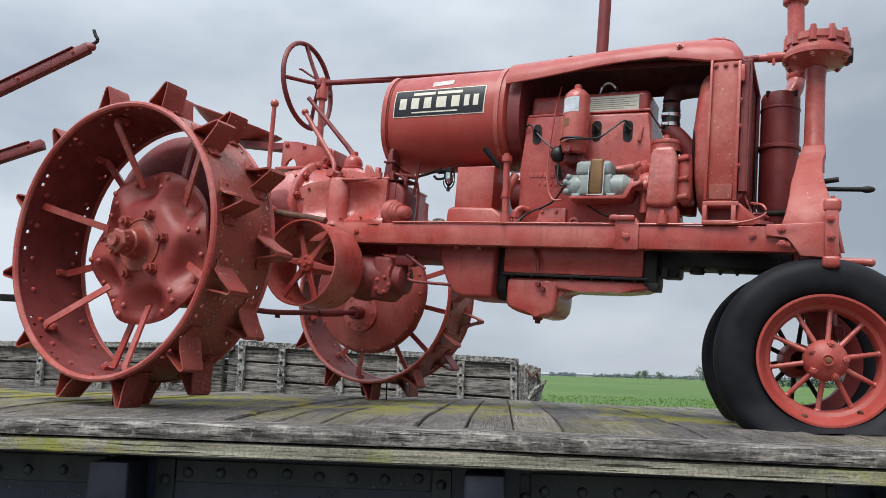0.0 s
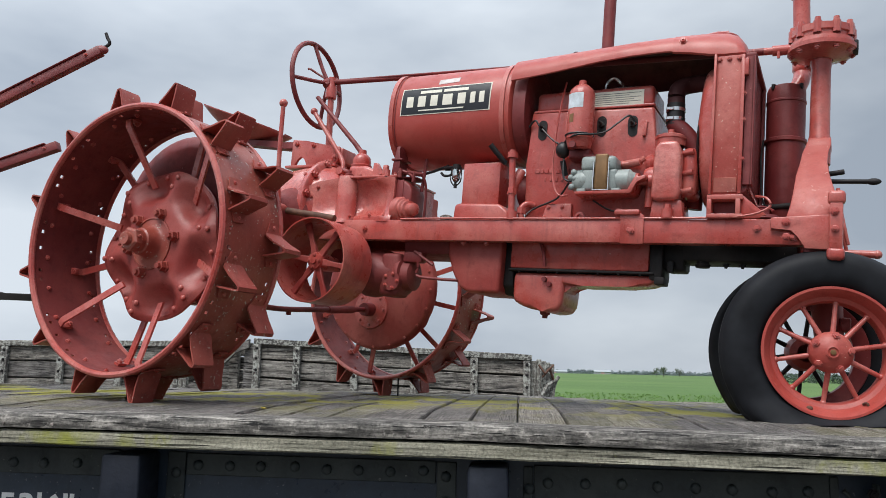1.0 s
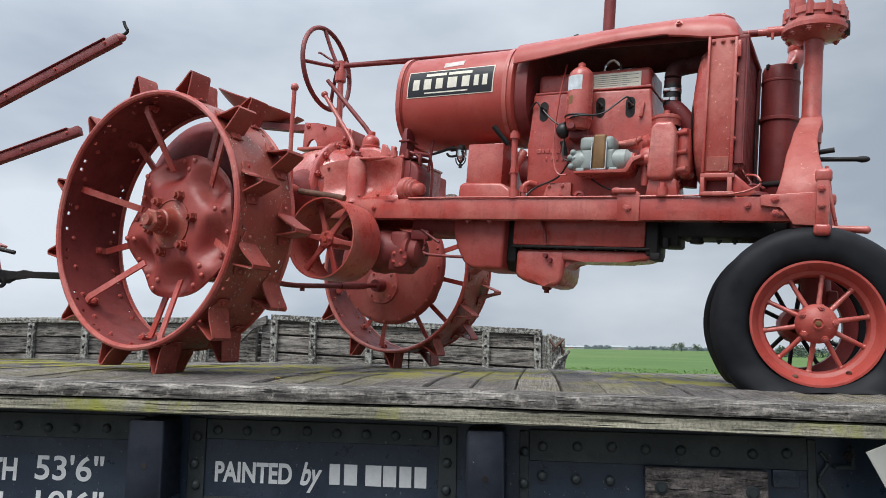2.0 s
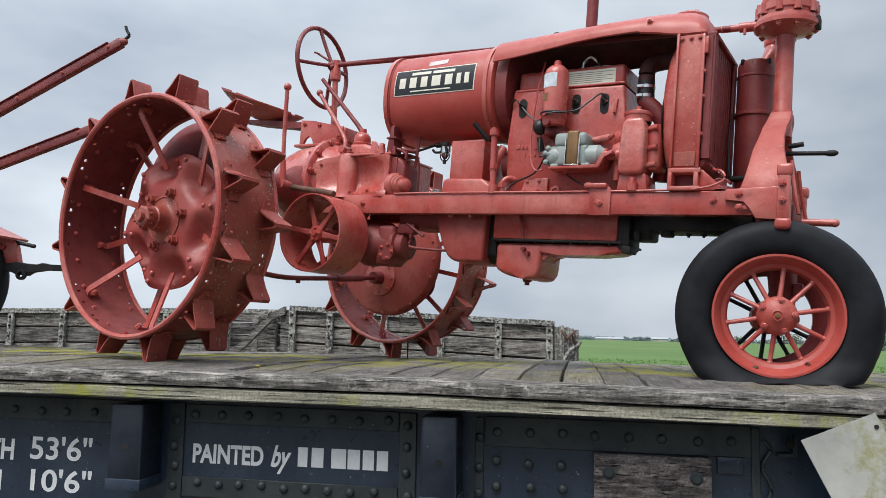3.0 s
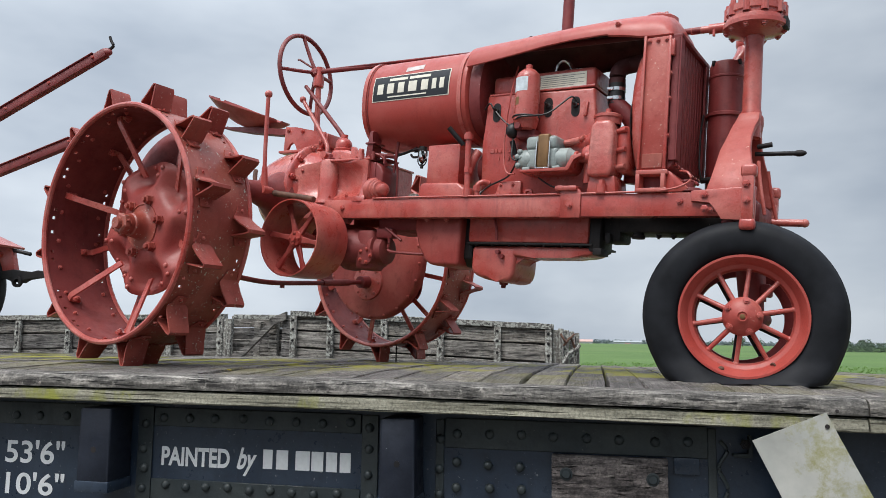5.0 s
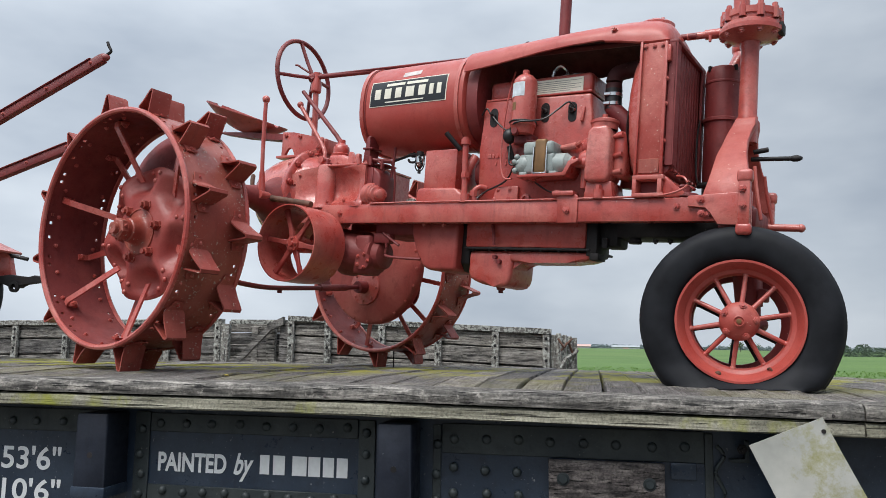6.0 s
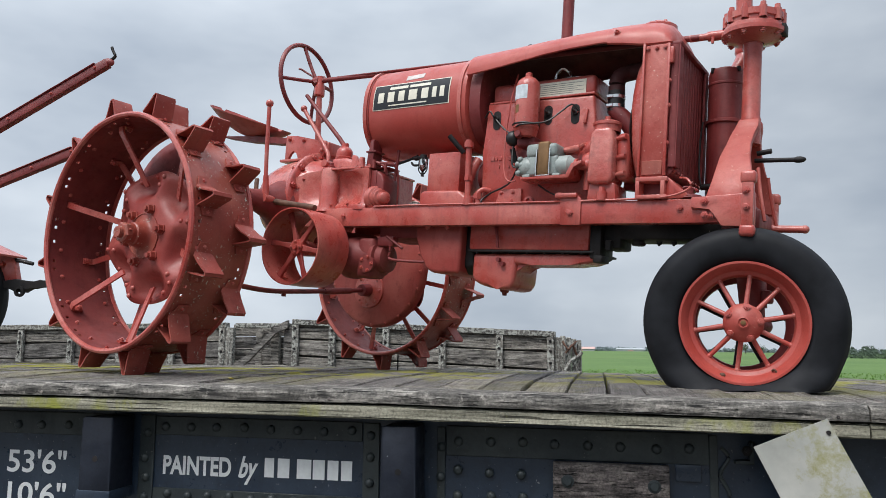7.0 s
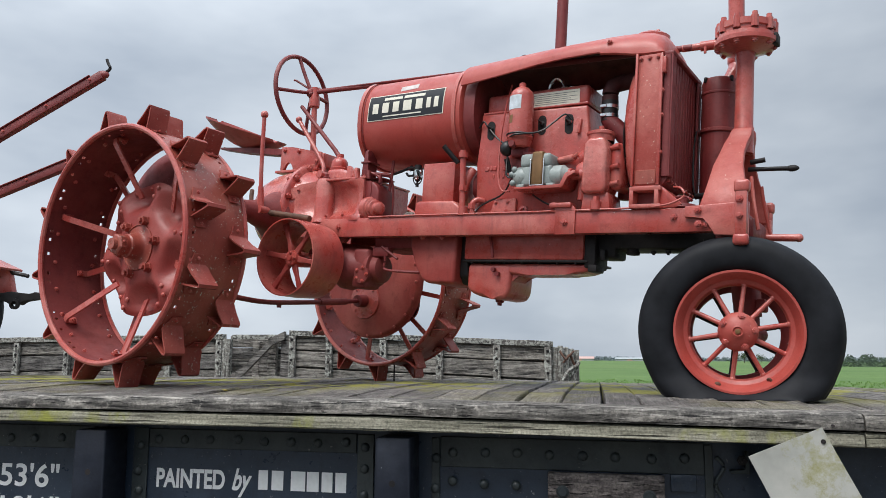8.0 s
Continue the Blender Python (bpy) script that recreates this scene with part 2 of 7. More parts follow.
TOPWOOD = wood("lichen_covered_top_rail", "x", (0.28, 0.27, 0.245), (0.15, 0.14, 0.13), (0.05, 0.047, 0.043), lichen=1.0)
PATCHWOOD = wood("peeling_patch_board", "x", (0.34, 0.30, 0.28), (0.15, 0.13, 0.125), (0.025, 0.022, 0.022), along=9.0, blotch=0.7)


def tin_mat():
    m, t, b = mat("mossy_pale_sheet_metal", 0.55)
    p = coords(t, rnd=False)
    n = noise_tex(t, p, 9.0, 5, 0.6)
    c = rampc(t, n, [(0.3, (0.30, 0.305, 0.28)), (0.7, (0.43, 0.425, 0.39))])
    dp = nd(t, "ShaderNodeVectorMath", operation="DOT_PRODUCT")
    t.links.new(p, dp.inputs[0])
    dp.inputs[1].default_value = (0.92, 0.0, 0.393)
    am = nd(t, "ShaderNodeMath", operation="ADD")
    t.links.new(noise_tex(t, p, 11.0, 8, 0.75), am.inputs[0])
    t.links.new(rampf(t, dp.outputs["Value"], 3.32, 3.56, -0.14, 0.13), am.inputs[1])
    c = mixc(t, rampf(t, am.outputs[0], 0.50, 0.66, 0, 0.85), c, (0.24, 0.23, 0.07))
    t.links.new(c, b.inputs["Base Color"])
    bump(t, b, n, 0.15, 0.004)
    return m


TIN = tin_mat()


def field_mat():
    m, t, b = mat("green_crop_field", 0.9)
    p = coords(t, world_space=True)
    n = noise_tex(t, p, 0.05, 5, 0.6)
    c = rampc(t, n, [(0.35, (0.060, 0.125, 0.022)), (0.65, (0.095, 0.170, 0.036))])
    n2 = noise_tex(t, p, 1.6, 7, 0.75)
    c = mixc(t, rampf(t, n2, 0.48, 0.72, 0, 0.6), c, (0.040, 0.085, 0.016))
    n3 = noise_tex(t, coords(t, (0.006, 0.03, 1.0), world_space=True), 1.0, 3)
    c = mixc(t, rampf(t, n3, 0.5, 0.7, 0, 0.4), c, (0.145, 0.185, 0.058))
    sy = nd(t, "ShaderNodeSeparateXYZ")
    t.links.new(p, sy.inputs[0])
    # unseen grey ground near the track, added to cut green bounce light
    g1 = rampc(t, noise_tex(t, p, 45.0, 4), [(0.3, (0.045, 0.042, 0.036)), (0.7, (0.15, 0.14, 0.12))])
    edge_ = nd(t, "ShaderNodeMath", operation="ADD")
    t.links.new(sy.outputs[1], edge_.inputs[0])
    t.links.new(rampf(t, noise_tex(t, p, 0.8, 4), 0.2, 0.8, -1.2, 1.2), edge_.inputs[1])
    c = mixc(t, rampf(t, edge_.outputs[0], 7.2, 6.4), c, g1)
    t.links.new(c, b.inputs["Base Color"])
    bump(t, b, n2, 0.6, 0.1)
    return m


FIELD = field_mat()


def leaf_mat(name, a, b_):
    m, t, b = mat(name, 0.7)
    g = nd(t, "ShaderNodeNewGeometry")
    t.links.new(rampc(t, g.outputs["Random Per Island"], [(0.0, a), (1.0, b_)]), b.inputs["Base Color"])
    return m


LEAF = leaf_mat("dark_tree_leaves", (0.035, 0.065, 0.022), (0.085, 0.13, 0.05))
# pale blue-green: distance haze mixed into the leaf colour
FARWOOD = leaf_mat("haze_tinted_far_leaves", (0.19, 0.24, 0.25), (0.25, 0.30, 0.31))
# hedge green with some haze painted in
HEDGE = leaf_mat("haze_tinted_hedge_leaves", (0.045, 0.075, 0.05), (0.095, 0.135, 0.09))
CROP = leaf_mat("young_crop_leaves", (0.085, 0.175, 0.030), (0.16, 0.27, 0.06))
BARK = plain("grey_bark", (0.09, 0.075, 0.06), 0.9)
BARNWALL = plain("pale_barn_cladding", (0.33, 0.35, 0.36), 0.7)
BARNROOF = plain("pale_metal_roof", (0.33, 0.36, 0.38), 0.75)
# red lightened to pale pink to paint in the distance haze
REDROOF = plain("haze_paled_red_roof", (0.50, 0.33, 0.30), 0.8)


# ---- building helpers ----
def V(*a):
    return Vector(a)


def finish(bm, m, smooth=True, angle=38):
    bmesh.ops.recalc_face_normals(bm, faces=bm.faces[:])
    me = bpy.data.meshes.new("mesh")
    bm.to_mesh(me)
    bm.free()
    me.materials.append(m)
    if smooth:
        me.polygons.foreach_set("use_smooth", [True] * len(me.polygons))
        me.set_sharp_from_angle(angle=radians(angle))
    return me


def part(name, bm, material, parent=None, label="", smooth=True, at=None):
    """Links a bmesh as one mesh object under a thing or part."""
    me = finish(bm, material, smooth) if isinstance(bm, bmesh.types.BMesh) else bm
    me.name = name
    ob = new(name, me)
    if parent is not None:
        ob.parent = parent
    if at is not None:
        ob.matrix_basis = at
    if label:
        ob["label"] = label
    return ob


def thing(name, label, category, m=None, group="", kind=""):
    ob = new(name)
    ob.empty_display_size = 0.1
    if m is not None:
        ob.matrix_basis = m
    return tagged(ob, label, category, group, kind)


def box(bm, x0, x1, y0, y1, z0, z1, bev=0.0, seg=2, m=None):
    b = bmesh.new()
    vs = [b.verts.new((x, y, z)) for x in (x0, x1) for y in (y0, y1) for z in (z0, z1)]
    for f in ((0, 1, 3, 2), (4, 6, 7, 5), (0, 4, 5, 1), (2, 3, 7, 6), (0, 2, 6, 4), (1, 5, 7, 3)):
        b.faces.new([vs[i] for i in f])
    if bev:
        bmesh.ops.bevel(b, geom=b.edges[:], offset=bev, segments=seg, affect="EDGES", profile=0.5)
    merge(bm, b, m)
    return bm


def merge(bm, b, m=None):
    if m is not None:
        bmesh.ops.transform(b, matrix=m, verts=b.verts[:])
    me = bpy.data.meshes.new("tmp")
    b.to_mesh(me)
    b.free()
    bm.from_mesh(me)
    bpy.data.meshes.remove(me)


def frame_to(d):
    d = Vector(d).normalized()
    return d.to_track_quat("Z", "Y").to_matrix().to_4x4()


def lathe(bm, prof, origin=(0, 0, 0), axis=(0, 0, 1), seg=32, close=True):
    """Turns a profile of (radius, height) round an axis through origin."""
    m = Matrix.Translation(origin) @ frame_to(axis)
    rings = []
    for r, h in prof:
        if r < 1e-6:
            rings.append([bm.verts.new(m @ V(0, 0, h))])
        else:
            rings.append([bm.verts.new(m @ V(r * math.cos(2 * math.pi * i / seg), r * math.sin(2 * math.pi * i / seg), h)) for i in range(seg)])
    for a, b in zip(rings, rings[1:]):
        for i in range(seg):
            j = (i + 1) % seg
            if len(a) == 1 and len(b) == 1:
                continue
            if len(a) == 1:
                bm.faces.new((a[0], b[i], b[j]))
            elif len(b) == 1:
                bm.faces.new((a[i], a[j], b[0]))
            else:
                bm.faces.new((a[i], a[j], b[j], b[i]))
    if close:
        for r in (rings[0], rings[-1]):
            if len(r) > 2:
                bm.faces.new(r)
    return bm


def cyl(bm, p, q, r0, r1=None, seg=16):
    p, q = Vector(p), Vector(q)
    r1 = r0 if r1 is None else r1
    return lathe(bm, [(r0, 0), (r1, (q - p).length)], p, q - p, seg)


def tube(bm, pts, r, seg=8):
    """A round bar along a line of points, smoothed between them."""
    ps = [Vector(p) for p in pts]
    if len(ps) > 2:
        out = []
        for i in range(len(ps) - 1):
            a, b, c, d = ps[max(i - 1, 0)], ps[i], ps[i + 1], ps[min(i + 2, len(ps) - 1)]
            for k in range(5):
                t = k / 5
                out.append(0.5 * ((2 * b) + (c - a) * t + (2 * a - 5 * b + 4 * c - d) * t * t + (3 * b - a - 3 * c + d) * t ** 3))
        ps = out + [ps[-1]]
    rings = []
    for i, p in enumerate(ps):
        d = (ps[min(i + 1, len(ps) - 1)] - ps[max(i - 1, 0)]).normalized()
        m = Matrix.Translation(p) @ frame_to(d)
        rings.append([bm.verts.new(m @ V(r * math.cos(2 * math.pi * k / seg), r * math.sin(2 * math.pi * k / seg), 0)) for k in range(seg)])
    for a, b in zip(rings, rings[1:]):
        for i in range(seg):
            best = (i + 1) % seg
            bm.faces.new((a[i], a[best], b[best], b[i]))
    bm.faces.new(rings[0])
    bm.faces.new(rings[-1])
    return bm


def prism(bm, poly, axis, a, b, bev=0.0, seg=2):
    """A flat outline drawn in the two other axes, given thickness along axis from a to b."""
    t = bmesh.new()
    def put(p, h):
        return {"x": (h, p[0], p[1]), "y": (p[0], h, p[1]), "z": (p[0], p[1], h)}[axis]
    lo = [t.verts.new(put(p, a)) for p in poly]
    hi = [t.verts.new(put(p, b)) for p in poly]
    t.faces.new(lo)
    t.faces.new(hi)
    n = len(poly)
    for i in range(n):
        t.faces.new((lo[i], lo[(i + 1) % n], hi[(i + 1) % n], hi[i]))
    if bev:
        bmesh.ops.bevel(t, geom=t.edges[:], offset=bev, segments=seg, affect="EDGES", profile=0.5)
    merge(bm, t)
    return bm


def loft(bm, sections, cap=True):
    """Skins a row of closed loops with the same number of points."""
    rings = [[bm.verts.new(p) for p in s] for s in sections]
    n = len(rings[0])
    for a, b in zip(rings, rings[1:]):
        for i in range(n):
            bm.faces.new((a[i], a[(i + 1) % n], b[(i + 1) % n], b[i]))
    if cap:
        bm.faces.new(rings[0])
        bm.faces.new(rings[-1])
    return bm


def ball(bm, c, r, sx=1, sy=1, sz=1, u=12, v=8):
    b = bmesh.new()
    bmesh.ops.create_uvsphere(b, u_segments=u, v_segments=v, radius=r)
    merge(bm, b, Matrix.Translation(c) @ Matrix.Diagonal((sx, sy, sz, 1)))
    return bm


def rivet_mesh(r=0.008, h=0.006):
    bm = bmesh.new()
    lathe(bm, [(r, 0), (r * 0.92, h * 0.5), (r * 0.55, h * 0.9), (0, h)], seg=8, close=False)
    return finish(bm, RED)


def bolt_mesh(r=0.012, h=0.010, m=None):
    bm = bmesh.new()
    lathe(bm, [(r * 1.35, 0), (r * 1.35, h * 0.15), (r, h * 0.16), (r, h * 0.9), (r * 0.85, h)], seg=6)
    lathe(bm, [(r * 0.5, h), (r * 0.45, h * 1.5)], seg=8)
    return finish(bm, m or RED, True, 25)


RIVET = rivet_mesh()
RIVET_BIG = rivet_mesh(0.016, 0.013)
RIVET_MID = rivet_mesh(0.0115, 0.009)
RIVET_BIG.materials[0] = SLATE
BOLT = bolt_mesh()
BOLT_S = bolt_mesh(0.008, 0.007)
BOLT_L = bolt_mesh(0.017, 0.016)
BOLT_DARK = bolt_mesh(0.015, 0.02, LUGPAINT)
BOLT_TINY = bolt_mesh(0.006, 0.006, BLACKMETAL)
BOLT_BLACK = bolt_mesh(0.012, 0.012, BLACKMETAL)


def fix(name, me, parent, p, n):
    """A bolt or rivet at p with its head along n."""
    return part(name, me, None, parent, at=Matrix.Translation(p) @ frame_to(n))


# ---- ground and distance ----
GROUND = -1.2
bm = bmesh.new()
n = 40
for i in range(n + 1):
    for j in range(n + 1):
        u, w = (i / n * 2 - 1), (j / n * 2 - 1)
        bm.verts.new((2500 * u * abs(u), 2500 * w * abs(w), GROUND))
bm.verts.ensure_lookup_table()
for i in range(n):
    for j in range(n):
        a = i * (n + 1) + j
        bm.faces.new([bm.verts[k] for k in (a, a + n + 1, a + n + 2, a + 1)])
tagged(part("ground", bm, FIELD, smooth=False), "flat green crop field reaching the horizon", "ground", kind="structure")

# unseen dark boarded wall added behind the camera to cut front light and reflections
bm = bmesh.new()
for i in range(60):
    x = -24 + 0.9 * i
    box(bm, x + 0.01, x + 0.89, -12.2 + 0.012 * (i % 3), -12.0 + 0.012 * (i % 3), GROUND, 1.6)
tagged(part("wall_south", bm, OLDBOARD, smooth=False), "unseen plain dark board wall added to cut low light", "wall", kind="structure")

rng = random.Random(4)


# ---- flatcar ----
DECK_LINE = ((-1.785, -0.016), (-1.3, -0.002), (0.0, -0.008), (1.29, -0.030))


def deck_z(y):
    for (a, za), (b, zb) in zip(DECK_LINE, DECK_LINE[1:]):
        if y <= b:
            return za + (zb - za) * (y - a) / (b - a)
    return DECK_LINE[-1][1]


SILL_Y = -1.75
flatcar = thing("railway_flatcar", "long dark navy railway flatcar with a weathered timber deck", "flatcar")
# underframe: side sill plates, cross beams
bm = bmesh.new()
box(bm, -5.2, 6.6, SILL_Y, SILL_Y + 0.02, -0.82, -0.10)
box(bm, -5.2, 6.6, SILL_Y - 0.09, SILL_Y + 0.02, -0.84, -0.815, 0.003)
part("side_sill", bm, NAVY, flatcar, "navy black riveted steel side sill")
bm = bmesh.new()
box(bm, -5.2, 6.6, 1.12, 1.14, -0.82, -0.13)
part("side_sill", bm, NAVY, flatcar)
for x in (-4.4, -2.9, -1.4, 0.1, 1.6, 3.1, 4.6, 6.0):
    bm = bmesh.new()
    box(bm, x - 0.05, x + 0.05, SILL_Y + 0.02, 1.12, -0.5, -0.113, 0.006)
    part("cross_beam", bm, SLATE, flatcar)
for x in (-4.3, -2.6, 4.6, 6.0):
    for y in (-1.1, 0.45):
        bm = bmesh.new()
        lathe(bm, [(0.05, -0.1), (0.05, -0.07), (0.44, -0.065), (0.45, -0.03), (0.41, -0.02), (0.40, 0.06), (0.06, 0.07)], (x, y, GROUND + 0.46), (0, 1, 0), 36)
        part("railway_wheel", bm, RUST, flatcar)
for y in (-1.1, 0.45):
    bm = bmesh.new()
    box(bm, -5.5, 7.0, y - 0.04, y + 0.05, GROUND, GROUND + 0.035, 0.005)
    tagged(part("rail", bm, RUST), "rusty railway rail under the flatcar", "rail", "railway rails", "structure")
for x in (-3.45, 5.3):
    for y in (-1.1, 0.45):
        bm = bmesh.new()
        box(bm, x - 1.0, x + 1.0, y - 0.2, y - 0.12, -0.85, -0.65, 0.01)
        part("bogie_frame", bm, SLATE, flatcar)
    bm = bmesh.new()
    box(bm, x - 0.2, x + 0.2, -1.25, 0.4, -0.84, -0.5, 0.01)
    part("bolster", bm, SLATE, flatcar)

# flange strips with rivets on the sill
def strip(x0, x1, z0, z1, name="flange_strip", m=SLATE):
    bm = bmesh.new()
    box(bm, x0, x1, SILL_Y - 0.008, SILL_Y - 0.0005, z0, z1, 0.002, 1)
    return part(name, bm, m, flatcar)


def rivets(parent, xs, zs, me=RIVET_BIG):
    for x in xs:
        for z in zs:
            fix("rivet", me, parent, (x + rng.uniform(-0.004, 0.004), SILL_Y - 0.008, z + rng.uniform(-0.004, 0.004)), (0, -1, 0))


s1 = strip(1.715, 2.475, -0.192, -0.128)
rivets(s1, [1.755 + 0.098 * i for i in range(8)], [-0.16])
s2 = strip(1.715, 2.475, -0.44, -0.372)
rivets(s2, [1.77 + 0.078 * i for i in range(9)], [-0.392])
s3 = strip(2.76, 3.575, -0.225, -0.13)
rivets(s3, [2.80 + 0.103 * i for i in range(8)], [-0.178])
s4 = strip(0.3, 1.50, -0.205, -0.125)
rivets(s4, [0.42 + 0.105 * i for i in range(10)], [-0.17])
s5 = strip(2.478, 2.535, -0.80, -0.13, "joint_strip")
rivets(s5, [2.507], [-0.17, -0.24, -0.325, -0.40])
s6 = strip(1.655, 1.712, -0.80, -0.125, "joint_strip")
rivets(s6, [1.683], [-0.19, -0.27, -0.34, -0.41])
s7 = strip(2.73, 2.757, -0.80, -0.135, "joint_strip")
rivets(s7, [2.744], [-0.20, -0.29, -0.37])
s8 = strip(2.76, 3.085, -0.80, -0.40, "flange_strip")
rivets(flatcar.children[0], [2.80, 2.905, 3.005], [-0.272, -0.345])
rivets(s8, [2.80, 2.905, 3.005], [-0.42])
s9 = strip(3.575, 3.60, -0.80, -0.135, "joint_strip")
# recess and angle bracket past the plate joint
bm = bmesh.new()
prism(bm, [(3.645, -0.215), (3.70, -0.215), (3.70, -0.15), (3.69, -0.15), (3.69, -0.205), (3.645, -0.205)], "y", SILL_Y - 0.03, SILL_Y - 0.001, 0.002, 1)
part("bracket", bm, SLATE, flatcar)
bm = bmesh.new()
tube(bm, [(3.61, SILL_Y - 0.012, -0.17), (3.63, SILL_Y - 0.012, -0.20), (3.605, SILL_Y - 0.012, -0.25), (3.63, SILL_Y - 0.012, -0.31), (3.61, SILL_Y - 0.012, -0.36)], 0.006)
part("bent_strap", bm, SLATE, flatcar)
fix("bolt", BOLT_BLACK, flatcar, (3.68, SILL_Y - 0.03, -0.175), (0, -1, 0))
bm = bmesh.new()
box(bm, 3.475, 3.55, SILL_Y - 0.012, SILL_Y - 0.001, -0.275, -0.225, 0.003)
part("filler_plate", bm, NAVY, flatcar)
# stake pockets
for x0, x1 in ((1.512, 1.632), (2.575, 2.69), (0.452, 0.57), (-0.61, -0.49)):
    bm = bmesh.new()
    prism(bm, [(x0, -0.135), (x0, -0.37), (x0 + 0.008, -0.40), (x1 - 0.002, -0.40), (x1, -0.37), (x1 - 0.002, -0.125), (x0 + 0.004, -0.125)], "y", SILL_Y - 0.135, SILL_Y - 0.006, 0.008)
    pk = part("stake_pocket", bm, BLUEGREY, flatcar, "faded blue-black steel stake pocket")
    # black disc on the face, painted as the dark inside of a hole
    bm = bmesh.new()
    cyl(bm, ((x0 + x1) / 2, SILL_Y - 0.134, -0.264), ((x0 + x1) / 2, SILL_Y - 0.1362, -0.264), 0.010)
    part("bolt_hole", bm, BLACKMETAL, pk)
    bm = bmesh.new()
    box(bm, x0 - 0.004, x1 + 0.004, SILL_Y - 0.138, SILL_Y - 0.0065, -0.405, -0.368, 0.004)
    part("band", bm, NAVY, pk)
# timber patch
bm = bmesh.new()
box(bm, 3.105, 3.455, SILL_Y - 0.035, SILL_Y - 0.0085, -0.368, -0.228, 0.004)
patch = part("timber_patch", bm, PATCHWOOD, flatcar, "peeling grey timber patch board")
for x, z in ((3.15, -0.285), (3.41, -0.290)):
    bm = bmesh.new()
    lathe(bm, [(0.020, 0), (0.020, 0.003), (0.016, 0.004), (0.012, 0.010), (0, 0.011)], (x, SILL_Y - 0.035, z), (0, -1, 0), 14, False)
    part("washer_bolt", bm, SLATE, patch)

# black sheet added under the planks so their gaps look dark
bm = bmesh.new()
box(bm, -5.2, 6.6, SILL_Y + 0.03, 1.28, -0.112, -0.092)
part("sub_deck", bm, BLACKMETAL, flatcar)
# edge timbers along the deck, in lengths
for (x0, x1) in ((-5.2, -0.9), (-0.895, 3.98), (3.985, 6.6)):
    bm = bmesh.new()
    seg = 60
    secs = []
    for i in range(seg + 1):
        x = x0 + (x1 - x0) * i / seg
        w = 0.006 * noise.noise((x * 2.3, 0.4, 1)) + 0.003 * noise.noise((x * 14, 0.2, 3))
        dz = -0.012 * max(0.0, x - 2.6)
        e = 0.004 * noise.noise((x * 9, 7, 2))
        secs.append([(x, -1.912 + w, -0.054 + dz), (x, -1.914 + w, -0.034 + dz), (x, -1.907 + w + e, -0.018 + dz), (x, -1.893 + w, -0.010 + dz + e), (x, -1.79, -0.008 + dz), (x, -1.79, -0.055 + dz)])
    loft(bm, secs)
    part("edge_timber", bm, EDGE, flatcar, "weathered grey edge timber")
    bm = bmesh.new()
    secs = []
    for i in range(seg + 1):
        x = x0 + (x1 - x0) * i / seg
        w = 0.004 * noise.noise((x * 1.7, 3.4, 1)) + 0.002 * noise.noise((x * 11, 5.2, 3))
        dz = -0.012 * max(0.0, x - 2.6)
        secs.append([(x, -1.905 + w, -0.102 + dz + w), (x, -1.91 + w, -0.097 + dz), (x, -1.908 + w, -0.066 + dz), (x, -1.90 + w, -0.0605 + dz), (x, -1.72, -0.0605 + dz), (x, -1.72, -0.102 + dz)])
    loft(bm, secs)
    part("lower_edge_timber", bm, EDGE_LOW, flatcar, "greenish mossy lower edge timber")
# nail heads in the edge timber
for x in (1.22, 1.37, 2.41, 2.64, 2.75, 2.87, 3.03, 3.43, 3.9):
    bm = bmesh.new()
    lathe(bm, [(0.0055, 0), (0.0045, 0.002), (0, 0.0025)], (x, -1.914, -0.043 - 0.012 * max(0, x - 2.6)), (0, -1, 0), 8, False)
    part("nail", bm, PATCHWOOD, flatcar)

# sign-written lettering
def letters(txt, x0, x1, z0, z1, y, m, parent, name="lettering", shear=0.0, name_label="", bold=0.016):
    cu = bpy.data.curves.new("txt", "FONT")
    cu.body, cu.size, cu.shear, cu.extrude, cu.offset = txt, 1.0, shear, 0.0, bold
    ob = bpy.data.objects.new("txt", cu)
    scene.collection.objects.link(ob)
    dg = bpy.context.evaluated_depsgraph_get()
    me = bpy.data.meshes.new_from_object(ob.evaluated_get(dg))
    bpy.data.objects.remove(ob)
    xs = [v.co.x for v in me.vertices]
    zs = [v.co.y for v in me.vertices]
    sx, sz = (x1 - x0) / (max(xs) - min(xs)), (z1 - z0) / (max(zs) - min(zs))
    ax, az = min(xs), min(zs)
    for v in me.vertices:
        v.co = (x0 + (v.co.x - ax) * sx, y, z0 + (v.co.y - az) * sz)
    me.materials.clear()
    me.materials.append(m)
    return part(name, me, None, parent, name_label)


LY = SILL_Y - 0.0015
letters("PAINTED", 1.747, 2.005, -0.327, -0.262, LY, WHITE, flatcar, name_label="white sign-written word PAINTED", bold=0.032)
letters("by", 2.032, 2.105, -0.350, -0.255, LY, WHITE, flatcar, shear=0.35, name_label="white slanted word by", bold=0.026)
for x0, x1 in ((2.128, 2.162), (2.176, 2.218), (2.245, 2.296), (2.302, 2.344), (2.354, 2.392), (2.402, 2.44)):
    bm = bmesh.new()
    box(bm, x0, x1, LY - 0.0005, LY + 0.0005, -0.322, -0.258)
    part("lettering_bar", bm, WHITE, flatcar, "white painted lettering bar")
letters("53'6\"", 1.118, 1.362, -0.345, -0.262, LY, WHITE, flatcar, name_label="white painted figures 53'6\"")
letters("10'6\"", 1.128, 1.368, -0.455, -0.376, LY, WHITE, flatcar, name_label="white painted figures 10'6\"")
